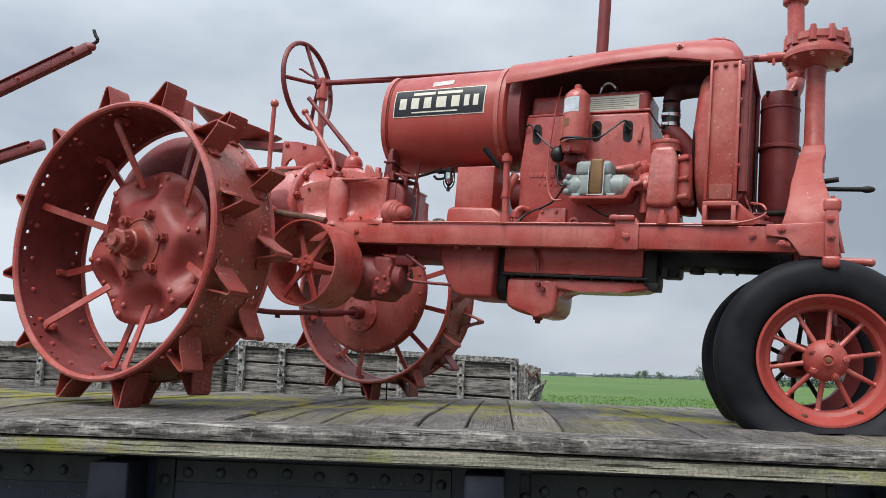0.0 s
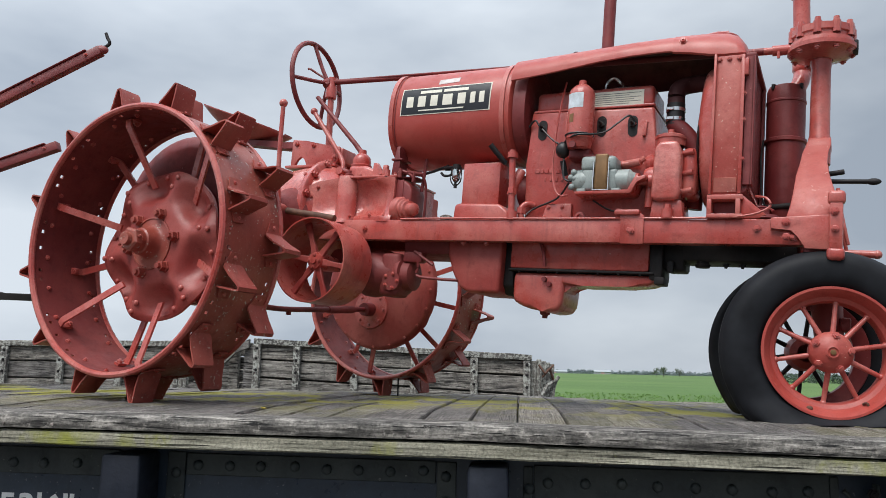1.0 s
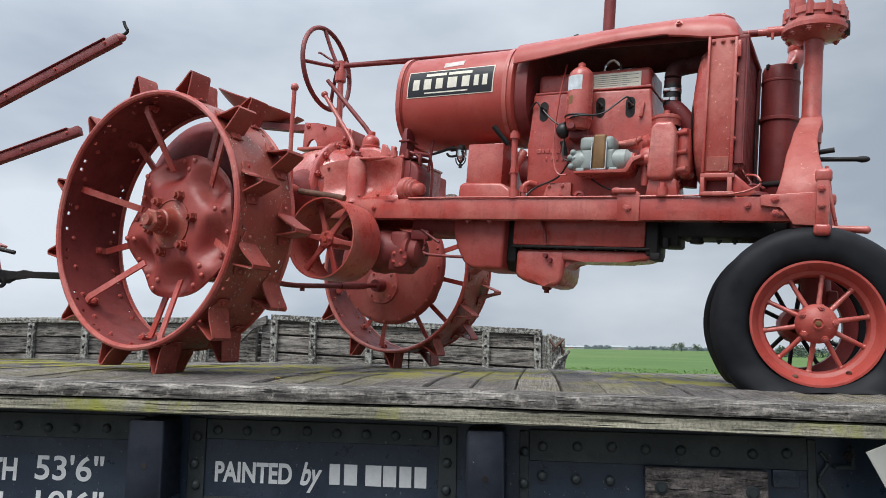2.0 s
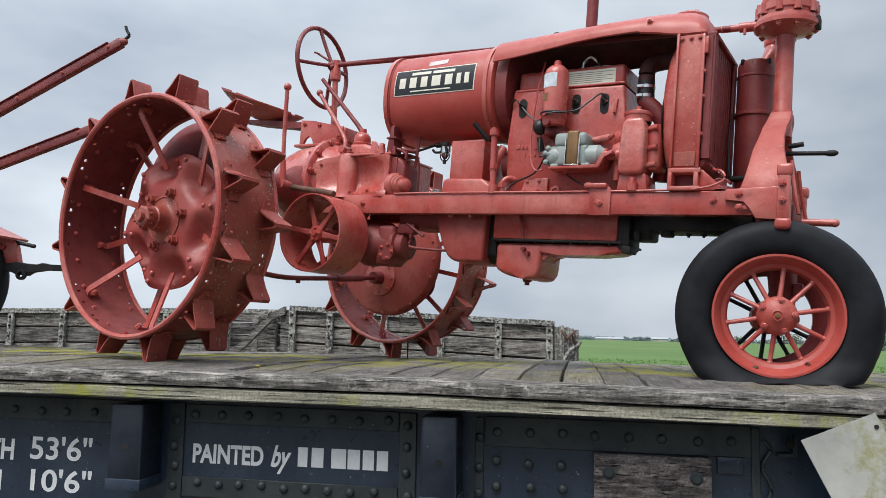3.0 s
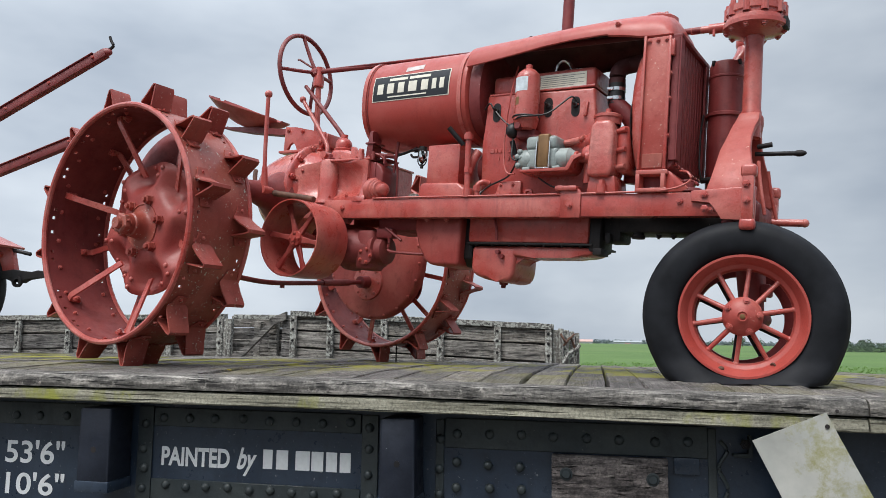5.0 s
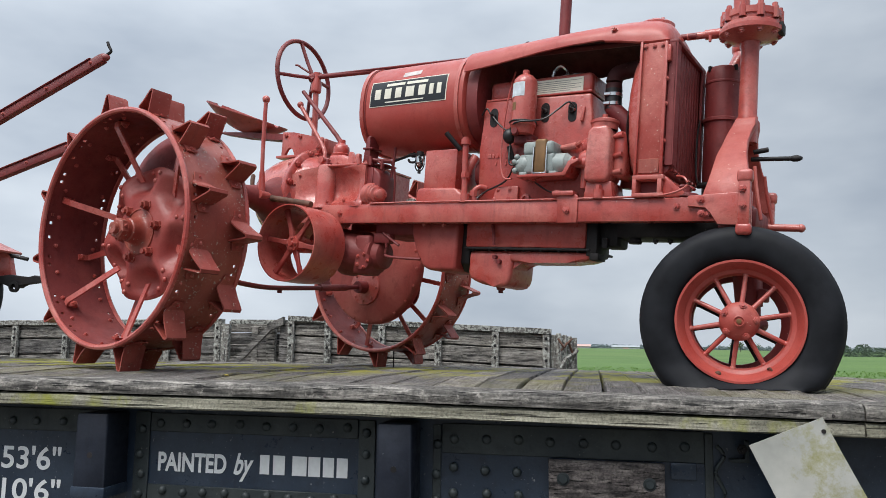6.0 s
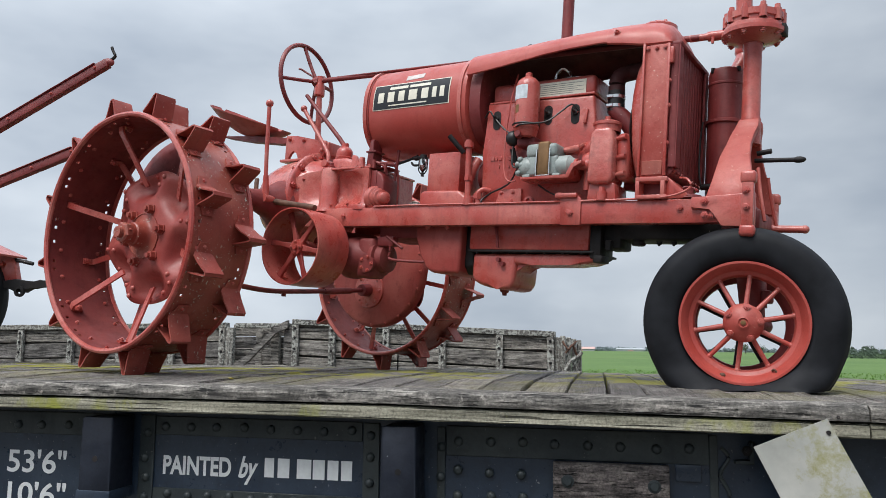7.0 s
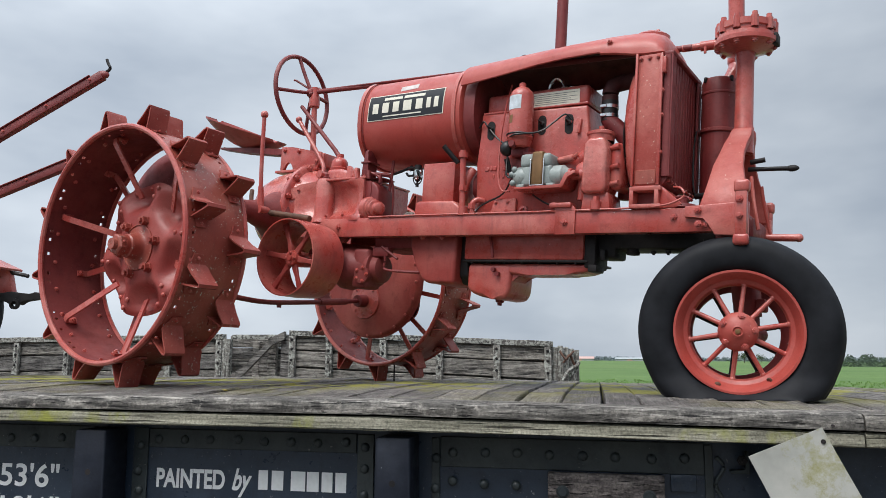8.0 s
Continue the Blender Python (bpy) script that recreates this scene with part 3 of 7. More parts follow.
letters("TH", 0.945, 1.052, -0.351, -0.277, LY, WHITE, flatcar, name_label="white painted letters TH", bold=0.03)
letters("H", 0.950, 1.010, -0.461, -0.388, LY, WHITE, flatcar, name_label="white painted letter H", bold=0.03)

# loose sheet of tin leaning on the edge
sheet = thing("metal_sheet", "pale sheet metal with green moss stains leaning on the flatcar edge", "metal sheet")
bm = bmesh.new()
u, w = V(0.192, 0, 0.082).normalized(), V(0.104, -0.02, -0.222).normalized()
o = V(3.672, -1.928, -0.146)
n_ = 12
grid = []
for i in range(n_ + 1):
    row = []
    for j in range(n_ * 2 + 1):
        p = o + u * (0.213 * i / n_) + w * (0.62 * j / (2 * n_))
        p.y += 0.004 * math.sin(i * 0.6) * math.sin(j * 0.35) - 0.006 * (j / 24) ** 2
        row.append(p)
    grid.append(row)
front = [[bm.verts.new(p) for p in r] for r in grid]
back = [[bm.verts.new(p + V(0, 0.003, 0)) for p in r] for r in grid]
for i in range(n_):
    for j in range(2 * n_):
        bm.faces.new((front[i][j], front[i + 1][j], front[i + 1][j + 1], front[i][j + 1]))
        bm.faces.new((back[i][j], back[i][j + 1], back[i + 1][j + 1], back[i + 1][j]))
edge = [(i, 0) for i in range(n_)] + [(n_, j) for j in range(2 * n_)] + [(i, 2 * n_) for i in range(n_, 0, -1)] + [(0, j) for j in range(2 * n_, 0, -1)]
for (a, b), (c, d) in zip(edge, edge[1:] + edge[:1]):
    bm.faces.new((front[a][b], front[c][d], back[c][d], back[a][b]))
part("sheet", bm, TIN, sheet)
bm = bmesh.new()
cyl(bm, (3.868, -1.9275, -0.10), (3.868, -1.934, -0.10), 0.006)
part("nail", bm, BLACKMETAL, sheet)
bm = bmesh.new()
box(bm, 3.80, 3.84, -1.925, -1.74, -0.745, -0.70)
part("hanger", bm, RUST, sheet)


# ---- tractor ----
tractor = thing("tractor", "antique red tractor with steel lugged rear wheels on the deck", "tractor", pose(1.6758, -0.2413, 0.602, 0, 4.1, -21.6))
CY = -0.03


def T(name, bm, m=RED, label="", parent=None, at=None):
    return part(name, bm, m, parent or tractor, label, at=at)


def rear_wheel(at, name_label):
    """Steel wheel, axle along y, outer side towards -y, hub at the origin."""
    R, y0, y1 = 0.514, -0.165, 0.14
    nseg = 240
    ys = [y0, y0 + 0.028, y0 + 0.042, y0 + 0.075, y0 + 0.15, y0 + 0.225, y1 - 0.042, y1 - 0.028, y1]
    bm = bmesh.new()
    rows = {}
    for side, r in ((0, R), (1, R - 0.008)):
        for k, y in enumerate(ys):
            rows[side, k] = [bm.verts.new((r * math.cos(2 * math.pi * i / nseg), y, r * math.sin(2 * math.pi * i / nseg))) for i in range(nseg)]
    def hole(i, k):
        return (k == 1 and i % 15 in (4, 7)) or (k == 6 and i % 15 in (11, 14)) or (k == 1 and i % 30 == 12)
    for k in range(len(ys) - 1):
        for i in range(nseg):
            j = (i + 1) % nseg
            if hole(i, k):
                q = [(i, k), (j, k), (j, k + 1), (i, k + 1)]
                for (a, b), (c, d) in zip(q, q[1:] + q[:1]):
                    bm.faces.new((rows[0, b][a], rows[0, d][c], rows[1, d][c], rows[1, b][a]))
                continue
            bm.faces.new((rows[0, k][i], rows[0, k][j], rows[0, k + 1][j], rows[0, k + 1][i]))
            bm.faces.new((rows[1, k][i], rows[1, k + 1][i], rows[1, k + 1][j], rows[1, k][j]))
    for k in (0, len(ys) - 1):
        for i in range(nseg):
            j = (i + 1) % nseg
            bm.faces.new((rows[0, k][i], rows[1, k][i], rows[1, k][j], rows[0, k][j]))
    # inner rim faces get the darker maroon, which paints in their shade
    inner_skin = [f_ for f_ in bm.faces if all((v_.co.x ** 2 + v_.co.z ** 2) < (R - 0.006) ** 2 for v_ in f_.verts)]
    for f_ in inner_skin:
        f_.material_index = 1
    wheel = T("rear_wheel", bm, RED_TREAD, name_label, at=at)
    wheel.data.materials.append(RED_SHADE)
    for y in (y0, y1):
        bm = bmesh.new()
        rr = 0.012
        lathe(bm, [(R - 0.004 + rr * math.cos(a), y + rr * math.sin(a)) for a in [2 * math.pi * k / 8 for k in range(9)]], (0, 0, 0), (0, 1, 0), 96, False)
        part("rim_bead", bm, RED, wheel)
    # pressed hub plate: six flat ridges with deep hollows between them
    bm = bmesh.new()
    na, nr = 120, 18
    RIDGE = radians(27)
    def plate(a, f):
        k6 = 0.5 + 0.5 * math.cos(6 * (a - RIDGE))
        edge = 0.296 + 0.010 * k6 + 0.004 * math.cos(5 * a + 1)
        r = 0.05 + (edge - 0.05) * f
        hollow = (1 - k6) ** 0.85
        d = math.exp(-(abs(f - 0.72) / 0.20) ** 3) * hollow
        y = 0.002 - 0.022 * (1 - f) + 0.070 * d + 0.026 * hollow * max(0.0, f - 0.8) / 0.2 + 0.016 * max(0.0, f - 0.9) / 0.1
        return r, y
    g = [[], []]
    for s_, off in ((0, 0.0), (1, 0.012)):
        for k in range(nr + 1):
            row = []
            for i in range(na):
                a = 2 * math.pi * i / na
                r, y = plate(a, k / nr)
                row.append(bm.verts.new((r * math.cos(a), y + off, r * math.sin(a))))
            g[s_].append(row)
    for s_ in (0, 1):
        for k in range(nr):
            for i in range(na):
                j = (i + 1) % na
                bm.faces.new((g[s_][k][i], g[s_][k][j], g[s_][k + 1][j], g[s_][k + 1][i]))
    for i in range(na):
        j = (i + 1) % na
        bm.faces.new((g[0][nr][i], g[0][nr][j], g[1][nr][j], g[1][nr][i]))
    part("hub_plate", bm, RED_HUB, wheel, "red pressed steel hub plate with dents")
    # inner hub plate, plain cone
    bm = bmesh.new()
    lathe(bm, [(0.06, 0.10), (0.20, 0.085), (0.262, 0.075), (0.27, 0.08), (0.20, 0.097), (0.06, 0.115)], (0, 0, 0), (0, 1, 0), 48, False)
    part("inner_hub_plate", bm, RED_DARK, wheel)
    for i in range(24):
        a = RIDGE + 2 * math.pi * (i // 4 + (0.0, 0.05, -0.30, 0.34)[i % 4]) / 6
        r, y = plate(a, (0.90, 0.74, 0.90, 0.91)[i % 4])
        fix("rivet", RIVET_MID, wheel, (r * math.cos(a), y, r * math.sin(a)), (0, -1, 0))
    bm = bmesh.new()
    lathe(bm, [(0.104, -0.014), (0.104, -0.020), (0.098, -0.022), (0.097, -0.018), (0.070, -0.022), (0.062, -0.03), (0.056, -0.05), (0.052, -0.075), (0.046, -0.08), (0.044, -0.098), (0.0, -0.098)], (0, 0, 0), (0, 1, 0), 28, False)
    part("hub", bm, RED_TREAD, wheel)
    bm = bmesh.new()
    lathe(bm, [(0.030, -0.096), (0.048, -0.098), (0.048, -0.124), (0.040, -0.130)], (0, 0, 0), (0, 1, 0), 6)
    lathe(bm, [(0.026, -0.130), (0.024, -0.148), (0.010, -0.149), (0.0, -0.143)], (0, 0, 0), (0, 1, 0), 18, False)
    part("axle_nut", bm, RED_TREAD, wheel)
    bm = bmesh.new()
    cyl(bm, (-0.056, -0.114, -0.035), (0.052, -0.114, 0.03), 0.006, None, 8)
    part("cotter_pin", bm, LUGPAINT, wheel)
    for i in range(6):
        a = RIDGE + 2 * math.pi * i / 6
        bm = bmesh.new()
        lathe(bm, [(0.025, -0.008), (0.025, -0.018), (0.021, -0.019), (0.021, -0.040), (0.012, -0.041), (0.012, -0.052), (0, -0.053)], (0.122 * math.cos(a), 0, 0.122 * math.sin(a)), (0, 1, 0), 6, False)
        part("hub_bolt", bm, LUGPAINT, wheel)
    # flat spokes, alternately to the outer and the inner side of the rim
    for i in range(12):
        a = radians(30 * i + 178)
        outer = i % 2 == 0
        ya, yb = (0.020, y0 + 0.062) if outer else (0.085, y1 - 0.075)
        m = Matrix.Rotation(-a, 4, "Y")
        bm = bmesh.new()
        hw, th = 0.0135, 0.005
        pts = [(0.235, ya), (0.47, yb), (0.497, yb + (0.004 if outer else -0.004)), (0.5045, yb + (0.03 if outer else -0.03)), (0.5045, yb + (0.055 if outer else -0.055))]
        secs = []
        for k, (r, y) in enumerate(pts):
            nx, ny = ((0, 1) if k < 2 else ((0.7, 0.7) if k == 2 else (-1, 0)))
            sgn = 1 if outer else -1
            if k < 3:
                secs.append([m @ V(r, y - th, -hw), m @ V(r, y - th, hw), m @ V(r, y + th, hw), m @ V(r, y + th, -hw)])
            else:
                secs.append([m @ V(r, y, -hw), m @ V(r, y, hw), m @ V(r - 2 * th, y, hw), m @ V(r - 2 * th, y, -hw)] if outer else [m @ V(r - 2 * th, y, -hw), m @ V(r - 2 * th, y, hw), m @ V(r, y, hw), m @ V(r, y, -hw)])
        loft(bm, secs)
        part("spoke", bm, RED, wheel)
        yr = yb + (0.042 if outer else -0.042)
        fix("spoke_rivet", BOLT, wheel, m @ V(0.494, yr, 0), m @ V(-1, 0, 0))
    # folded spade lugs in two staggered rows
    bm = bmesh.new()
    th = 0.006
    # (along the rim, height, half width): foot, steep leg, blunt tip, hollow sloping leg, foot
    outl = [(-0.078, 0.0, 0.024), (-0.044, 0.0, 0.030), (-0.036, 0.004, 0.050), (-0.030, 0.055, 0.048), (-0.026, 0.092, 0.048), (-0.023, 0.100, 0.046), (-0.016, 0.100, 0.046), (-0.010, 0.090, 0.047), (0.010, 0.048, 0.049), (0.032, 0.014, 0.050), (0.044, 0.003, 0.040), (0.056, 0.0, 0.030), (0.088, 0.0, 0.024)]
    sides = []
    for k, (x, z, w) in enumerate(outl):
        (xa, za, _), (xb, zb, _) = outl[max(k - 1, 0)], outl[min(k + 1, len(outl) - 1)]
        nrm = V(za - zb, 0, xb - xa).normalized() * th
        sides.append([[bm.verts.new((x, sg * w, z)), bm.verts.new((x + nrm.x, sg * w, z + nrm.z))] for sg in (-1, 1)])
    for p_, q_ in zip(sides, sides[1:]):
        for face in ((p_[0][0], p_[1][0], q_[1][0], q_[0][0]), (p_[0][1], q_[0][1], q_[1][1], p_[1][1]), (p_[0][0], q_[0][0], q_[0][1], p_[0][1]), (p_[1][0], p_[1][1], q_[1][1], q_[1][0])):
            bm.faces.new(face)
    for e_ in (sides[0], sides[-1]):
        bm.faces.new((e_[0][0], e_[0][1], e_[1][1], e_[1][0]))
    lug_me = finish(bm, LUGPAINT, True, 20)
    for i in range(24):
        a = radians(15 * i + 30)
        y = (y0 + 0.066) if i % 2 == 0 else (y1 - 0.052)
        m = Matrix.Rotation(-a, 4, "Y") @ Matrix.Translation((R - 0.002, y, 0)) @ Matrix.Rotation(radians(90), 4, "Y") @ Matrix.Rotation(radians(180), 4, "Z")
        part("lug", lug_me, None, wheel, at=m)
        for dx in (-0.062, 0.07):
            m2 = Matrix.Rotation(-a - dx / R, 4, "Y")
            fix("lug_bolt", BOLT_S, wheel, m2 @ V(R + 0.005, y, 0), m2 @ V(1, 0, 0))
            fix("lug_bolt", BOLT_S, wheel, m2 @ V(R - 0.009, y, 0), m2 @ V(-1, 0, 0))
    return wheel


rear_wheel(pose(0, -1.06, 0, 0, 14, 0), "red steel rear wheel with folded spade lugs and flat spokes")
rear_wheel(pose(-0.012, 0.79, -0.011, 0, -12, 180), "red steel rear wheel with folded spade lugs and flat spokes")

# axle and final drives
bm = bmesh.new()
for y_a, y_b in ((-0.96, -0.70), (0.60, 0.78)):
    lathe(bm, [(0.05, y_a), (0.075, y_a + 0.03), (0.085, y_b - 0.03), (0.06, y_b)], (0, 0, 0), (0, 1, 0), 32)
# maroon carries the shade between the wheels
T("rear_axle_housing", bm, RED_SHADE)
bm = bmesh.new()
lathe(bm, [(0.0, 0.600), (0.335, 0.600), (0.352, 0.606), (0.36, 0.618), (0.36, 0.655), (0.33, 0.668), (0.1, 0.70)], (0.005, -0.02, 0.0), (0, 1, 0), 56, False)
drum = T("final_drive_drum", bm, RED_HUB, "dull red round final drive cover")
for i in range(20):
    a = 2 * math.pi * i / 20
    fix("bolt", BOLT_S, drum, (0.005 + 0.342 * math.cos(a), 0.583, 0.342 * math.sin(a)), (0, -1, 0))
bm = bmesh.new()
lathe(bm, [(0.0, -0.045), (0.028, -0.045), (0.03, -0.02), (0.05, -0.016), (0.11, -0.012), (0.115, 0.0)], (-0.03, 0.582, -0.13), (0, 1, 0), 28, False)
cover = T("pinion_cover", bm, RED)
for i in range(8):
    a = 2 * math.pi * i / 8
    fix("bolt", BOLT_S, cover, (-0.03 + 0.09 * math.cos(a), 0.569, -0.13 + 0.09 * math.sin(a)), (0, -1, 0))
# case inside the wheel, its shade painted as a darker red
bm = bmesh.new()
lathe(bm, [(0.06, -0.875), (0.30, -0.87), (0.345, -0.86), (0.36, -0.845), (0.36, -0.805), (0.352, -0.80), (0.352, -0.785), (0.36, -0.78), (0.36, -0.72), (0.33, -0.70), (0.12, -0.66)], (-0.095, 0, 0.14), (0, 1, 0), 48)
T("near_final_drive", bm, RED_DARK, "round final drive case with shade put into its red")

bm = bmesh.new()
lathe(bm, [(0.05, -0.50), (0.06, -0.42), (0.085, -0.34), (0.13, -0.27), (0.15, -0.22), (0.15, 0.0)], (-0.02, 0, 0.27), (0, 1, 0), 40)
# trumpet colour has its shade painted in
T("axle_trumpet", bm, RED_SHADE, "flared axle trumpet in shade-darkened maroon")

# frame rails: channels
for side in (-1, 1):
    yf = CY + side * 0.215
    bm = bmesh.new()
    d = -side
    t_, w_ = 0.010, 0.055
    poly = [(yf, 0.155), (yf, 0.247), (yf + d * w_, 0.247), (yf + d * w_, 0.247 - t_), (yf + d * t_, 0.247 - t_), (yf + d * t_, 0.155 + t_), (yf + d * w_, 0.155 + t_), (yf + d * w_, 0.155)]
    prism(bm, poly, "x", 0.16, 2.33, 0.003)
    rail_ = T("frame_rail", bm, RED, "long red steel channel frame rail")
    for x, z in ((0.43, 0.205), (2.12, 0.212), (2.235, 0.232), (2.238, 0.180), (1.66, 0.205)):
        fix("bolt", BOLT, rail_, (x, yf + side * (0.0 if x > 0.5 and x < 2 else 0.001), z), (0, side, 0))
    for x in (0.93, 1.04):
        fix("bolt", BOLT, rail_, (x, yf + d * 0.03, 0.154), (0, 0, -1))
YN = CY - 0.215

# clamp straps over the near rail
bm = bmesh.new()
prism(bm, [(1.625, 0.150), (1.715, 0.150), (1.715, 0.262), (1.70, 0.272), (1.61, 0.290), (1.60, 0.276), (1.625, 0.262)], "y", YN - 0.008, YN - 0.001, 0.002)
box(bm, 1.60, 1.70, YN - 0.022, YN + 0.04, 0.262, 0.284, 0.008)
cl_ = T("rail_clamp", bm)
fix("bolt", BOLT, cl_, (1.67, YN - 0.008, 0.20), (0, -1, 0))

# front bolster, pedestal and steering column
for side in (-1, 1):
    def Y(v):
        return CY + side * v
    bm = bmesh.new()
    secs = []
    for z, x0, x1, yy, th in ((0.245, 2.212, 2.386, 0.222, 0.02), (0.30, 2.228, 2.384, 0.214, 0.02), (0.36, 2.238, 2.370, 0.192, 0.024), (0.42, 2.244, 2.356, 0.158, 0.028), (0.48, 2.257, 2.350, 0.115, 0.034), (0.53, 2.264, 2.354, 0.075, 0.042), (0.565, 2.276, 2.364, 0.054, 0.050), (0.598, 2.287, 2.364, 0.043, 0.040)):
        k_ = (z - 0.245) / 0.35
        dx, dy, dz = -0.016 * k_, 0.070 * k_, 0.012 * k_
        secs.append([(x0 + dx, Y(yy) + dy, z + dz), (x1 + dx, Y(yy) + dy, z + dz), (x1 + dx, Y(yy - th) + dy, z + dz), (x0 + dx, Y(yy - th) + dy, z + dz)])
    loft(bm, secs)
    bmesh.ops.bevel(bm, geom=bm.edges[:], offset=0.006, segments=2, affect="EDGES", profile=0.5)
    T("pedestal_leg", bm, RED_SCUFF, "scuffed red cast pedestal leg")
    bm = bmesh.new()
    a_, b_ = sorted((Y(0.216), Y(0.235)))
    prism(bm, [(2.165, 0.250), (2.395, 0.262), (2.395, 0.135), (2.275, 0.140), (2.255, 0.185), (2.235, 0.207), (2.165, 0.207)], "y", a_, b_, 0.004)
    br = T("bolster_plate", bm)
    bm = bmesh.new()
    a_, b_ = sorted((Y(0.232), Y(0.262)))
    box(bm, 2.352, 2.394, a_, b_ - 0.006, 0.13, 0.31, 0.006)
    for za, zb in ((0.098, 0.142), (0.290, 0.340)):
        box(bm, 2.345, 2.401, a_ - 0.004, b_ + 0.004, za, zb, 0.014, 3)
    T("bolster_lug", bm)
    for x, z in ((2.368, 0.265), (2.37, 0.205), (2.215, 0.232), (2.218, 0.18)):
        fix("bolt", BOLT, br, (x, Y(0.262 if x > 2.3 else 0.236), z), (0, side, 0))
bm = bmesh.new()
lathe(bm, [(0.040, 0.50), (0.040, 0.605), (0.0365, 0.615), (0.035, 0.88), (0.038, 0.90), (0.039, 0.93)], (2.325, CY, 0), (0, 0, 1), 28)
T("steering_column", bm, at=Matrix.Translation((-0.018, 0.070, 0.012)))
bm = bmesh.new()
prof = [(0.04, 0.910), (0.085, 0.922), (0.118, 0.934), (0.125, 0.940), (0.125, 0.957), (0.117, 0.960), (0.115, 0.976), (0.107, 0.981), (0.107, 0.996), (0.114, 1.000), (0.114, 1.026), (0.096, 1.031), (0.0, 1.033)]
lathe(bm, prof, (2.322, CY, 0), (0, 0, 1), 40, False)
gear = T("steering_gear_housing", bm, RED, "red flanged steering gear housing", at=Matrix.Translation((-0.014, 0.070, 0.022)))
for i in range(10):
    a = 2 * math.pi * (i + 0.3) / 10
    fix("bolt", BOLT, gear, (2.322 + 0.108 * math.cos(a), CY + 0.108 * math.sin(a), 0.934), (0, 0, -1))
    bm = bmesh.new()
    lathe(bm, [(0.016, 0.985), (0.016, 1.032), (0.012, 1.034), (0.011, 1.048), (0, 1.049)], (2.322 + 0.106 * math.cos(a), CY + 0.106 * math.sin(a), 0), (0, 0, 1), 8, False)
    part("stud", bm, RED, gear)
bm = bmesh.new()
box(bm, 2.425, 2.449, CY - 0.03, CY + 0.03, 0.930, 0.975, 0.005)
part("stop_lug", bm, BLACKMETAL, gear)
bm = bmesh.new()
cyl(bm, (2.06, CY + 0.03, 0.978), (2.205, CY + 0.06, 0.988), 0.015, None, 14)
cyl(bm, (2.13, CY + 0.046, 0.983), (2.20, CY + 0.06, 0.988), 0.021, None, 14)
cyl(bm, (2.155, CY + 0.03, 0.972), (2.155, CY + 0.03, 0.945), 0.006, None, 8)
T("steering_shaft_front", bm)
# bolster casting, pivot post and axle
bm = bmesh.new()
box(bm, 2.27, 2.375, CY - 0.21, CY + 0.21, 0.10, 0.24, 0.02)
box(bm, 2.36, 2.392, CY - 0.12, CY + 0.12, 0.14, 0.22, 0.012)
T("bolster_casting", bm, RED_DARK)
bm = bmesh.new()
for s_ in (-0.1, 0.10):
    bm = bmesh.new()
    tube(bm, [(2.375, CY + s_, 0.38), (2.385, CY + s_ * 1.1, 0.30), (2.40, CY + s_ * 1.25, 0.22), (2.41, CY + s_ * 1.3, 0.17)], 0.007)
    T("front_brace", bm, RED_SCUFF)
bm = bmesh.new()
cyl(bm, (2.33, CY, 0.12), (2.355, CY, -0.15), 0.060, 0.05, 24)
cyl(bm, (2.355, CY, -0.12), (2.363, CY, -0.25), 0.04, 0.04, 16)
box(bm, 2.39, 2.425, CY - 0.05, CY + 0.02, -0.13, -0.08, 0.008)
cyl(bm, (2.363, CY - 0.2, -0.213), (2.363, CY + 0.2, -0.213), 0.030, None, 20)
T("front_axle_post", bm, RED_DARK)
bm = bmesh.new()
cyl(bm, (2.36, CY + 0.13, 0.178), (2.515, CY + 0.14, 0.176), 0.015, None, 12)
ball(bm, (2.51, CY + 0.14, 0.176), 0.017)
T("front_pin", bm)
bm = bmesh.new()
tube(bm, [(2.33, CY + 0.06, 0.444), (2.42, CY + 0.065, 0.443), (2.49, CY + 0.07, 0.442)], 0.009, 10)
ball(bm, (2.492, CY + 0.07, 0.442), 0.013, 2.0, 1, 1)
cyl(bm, (2.34, CY + 0.05, 0.470), (2.395, CY + 0.05, 0.478), 0.010, None, 10)
T("hand_crank", bm, BLACKMETAL, "dark iron starting crank")


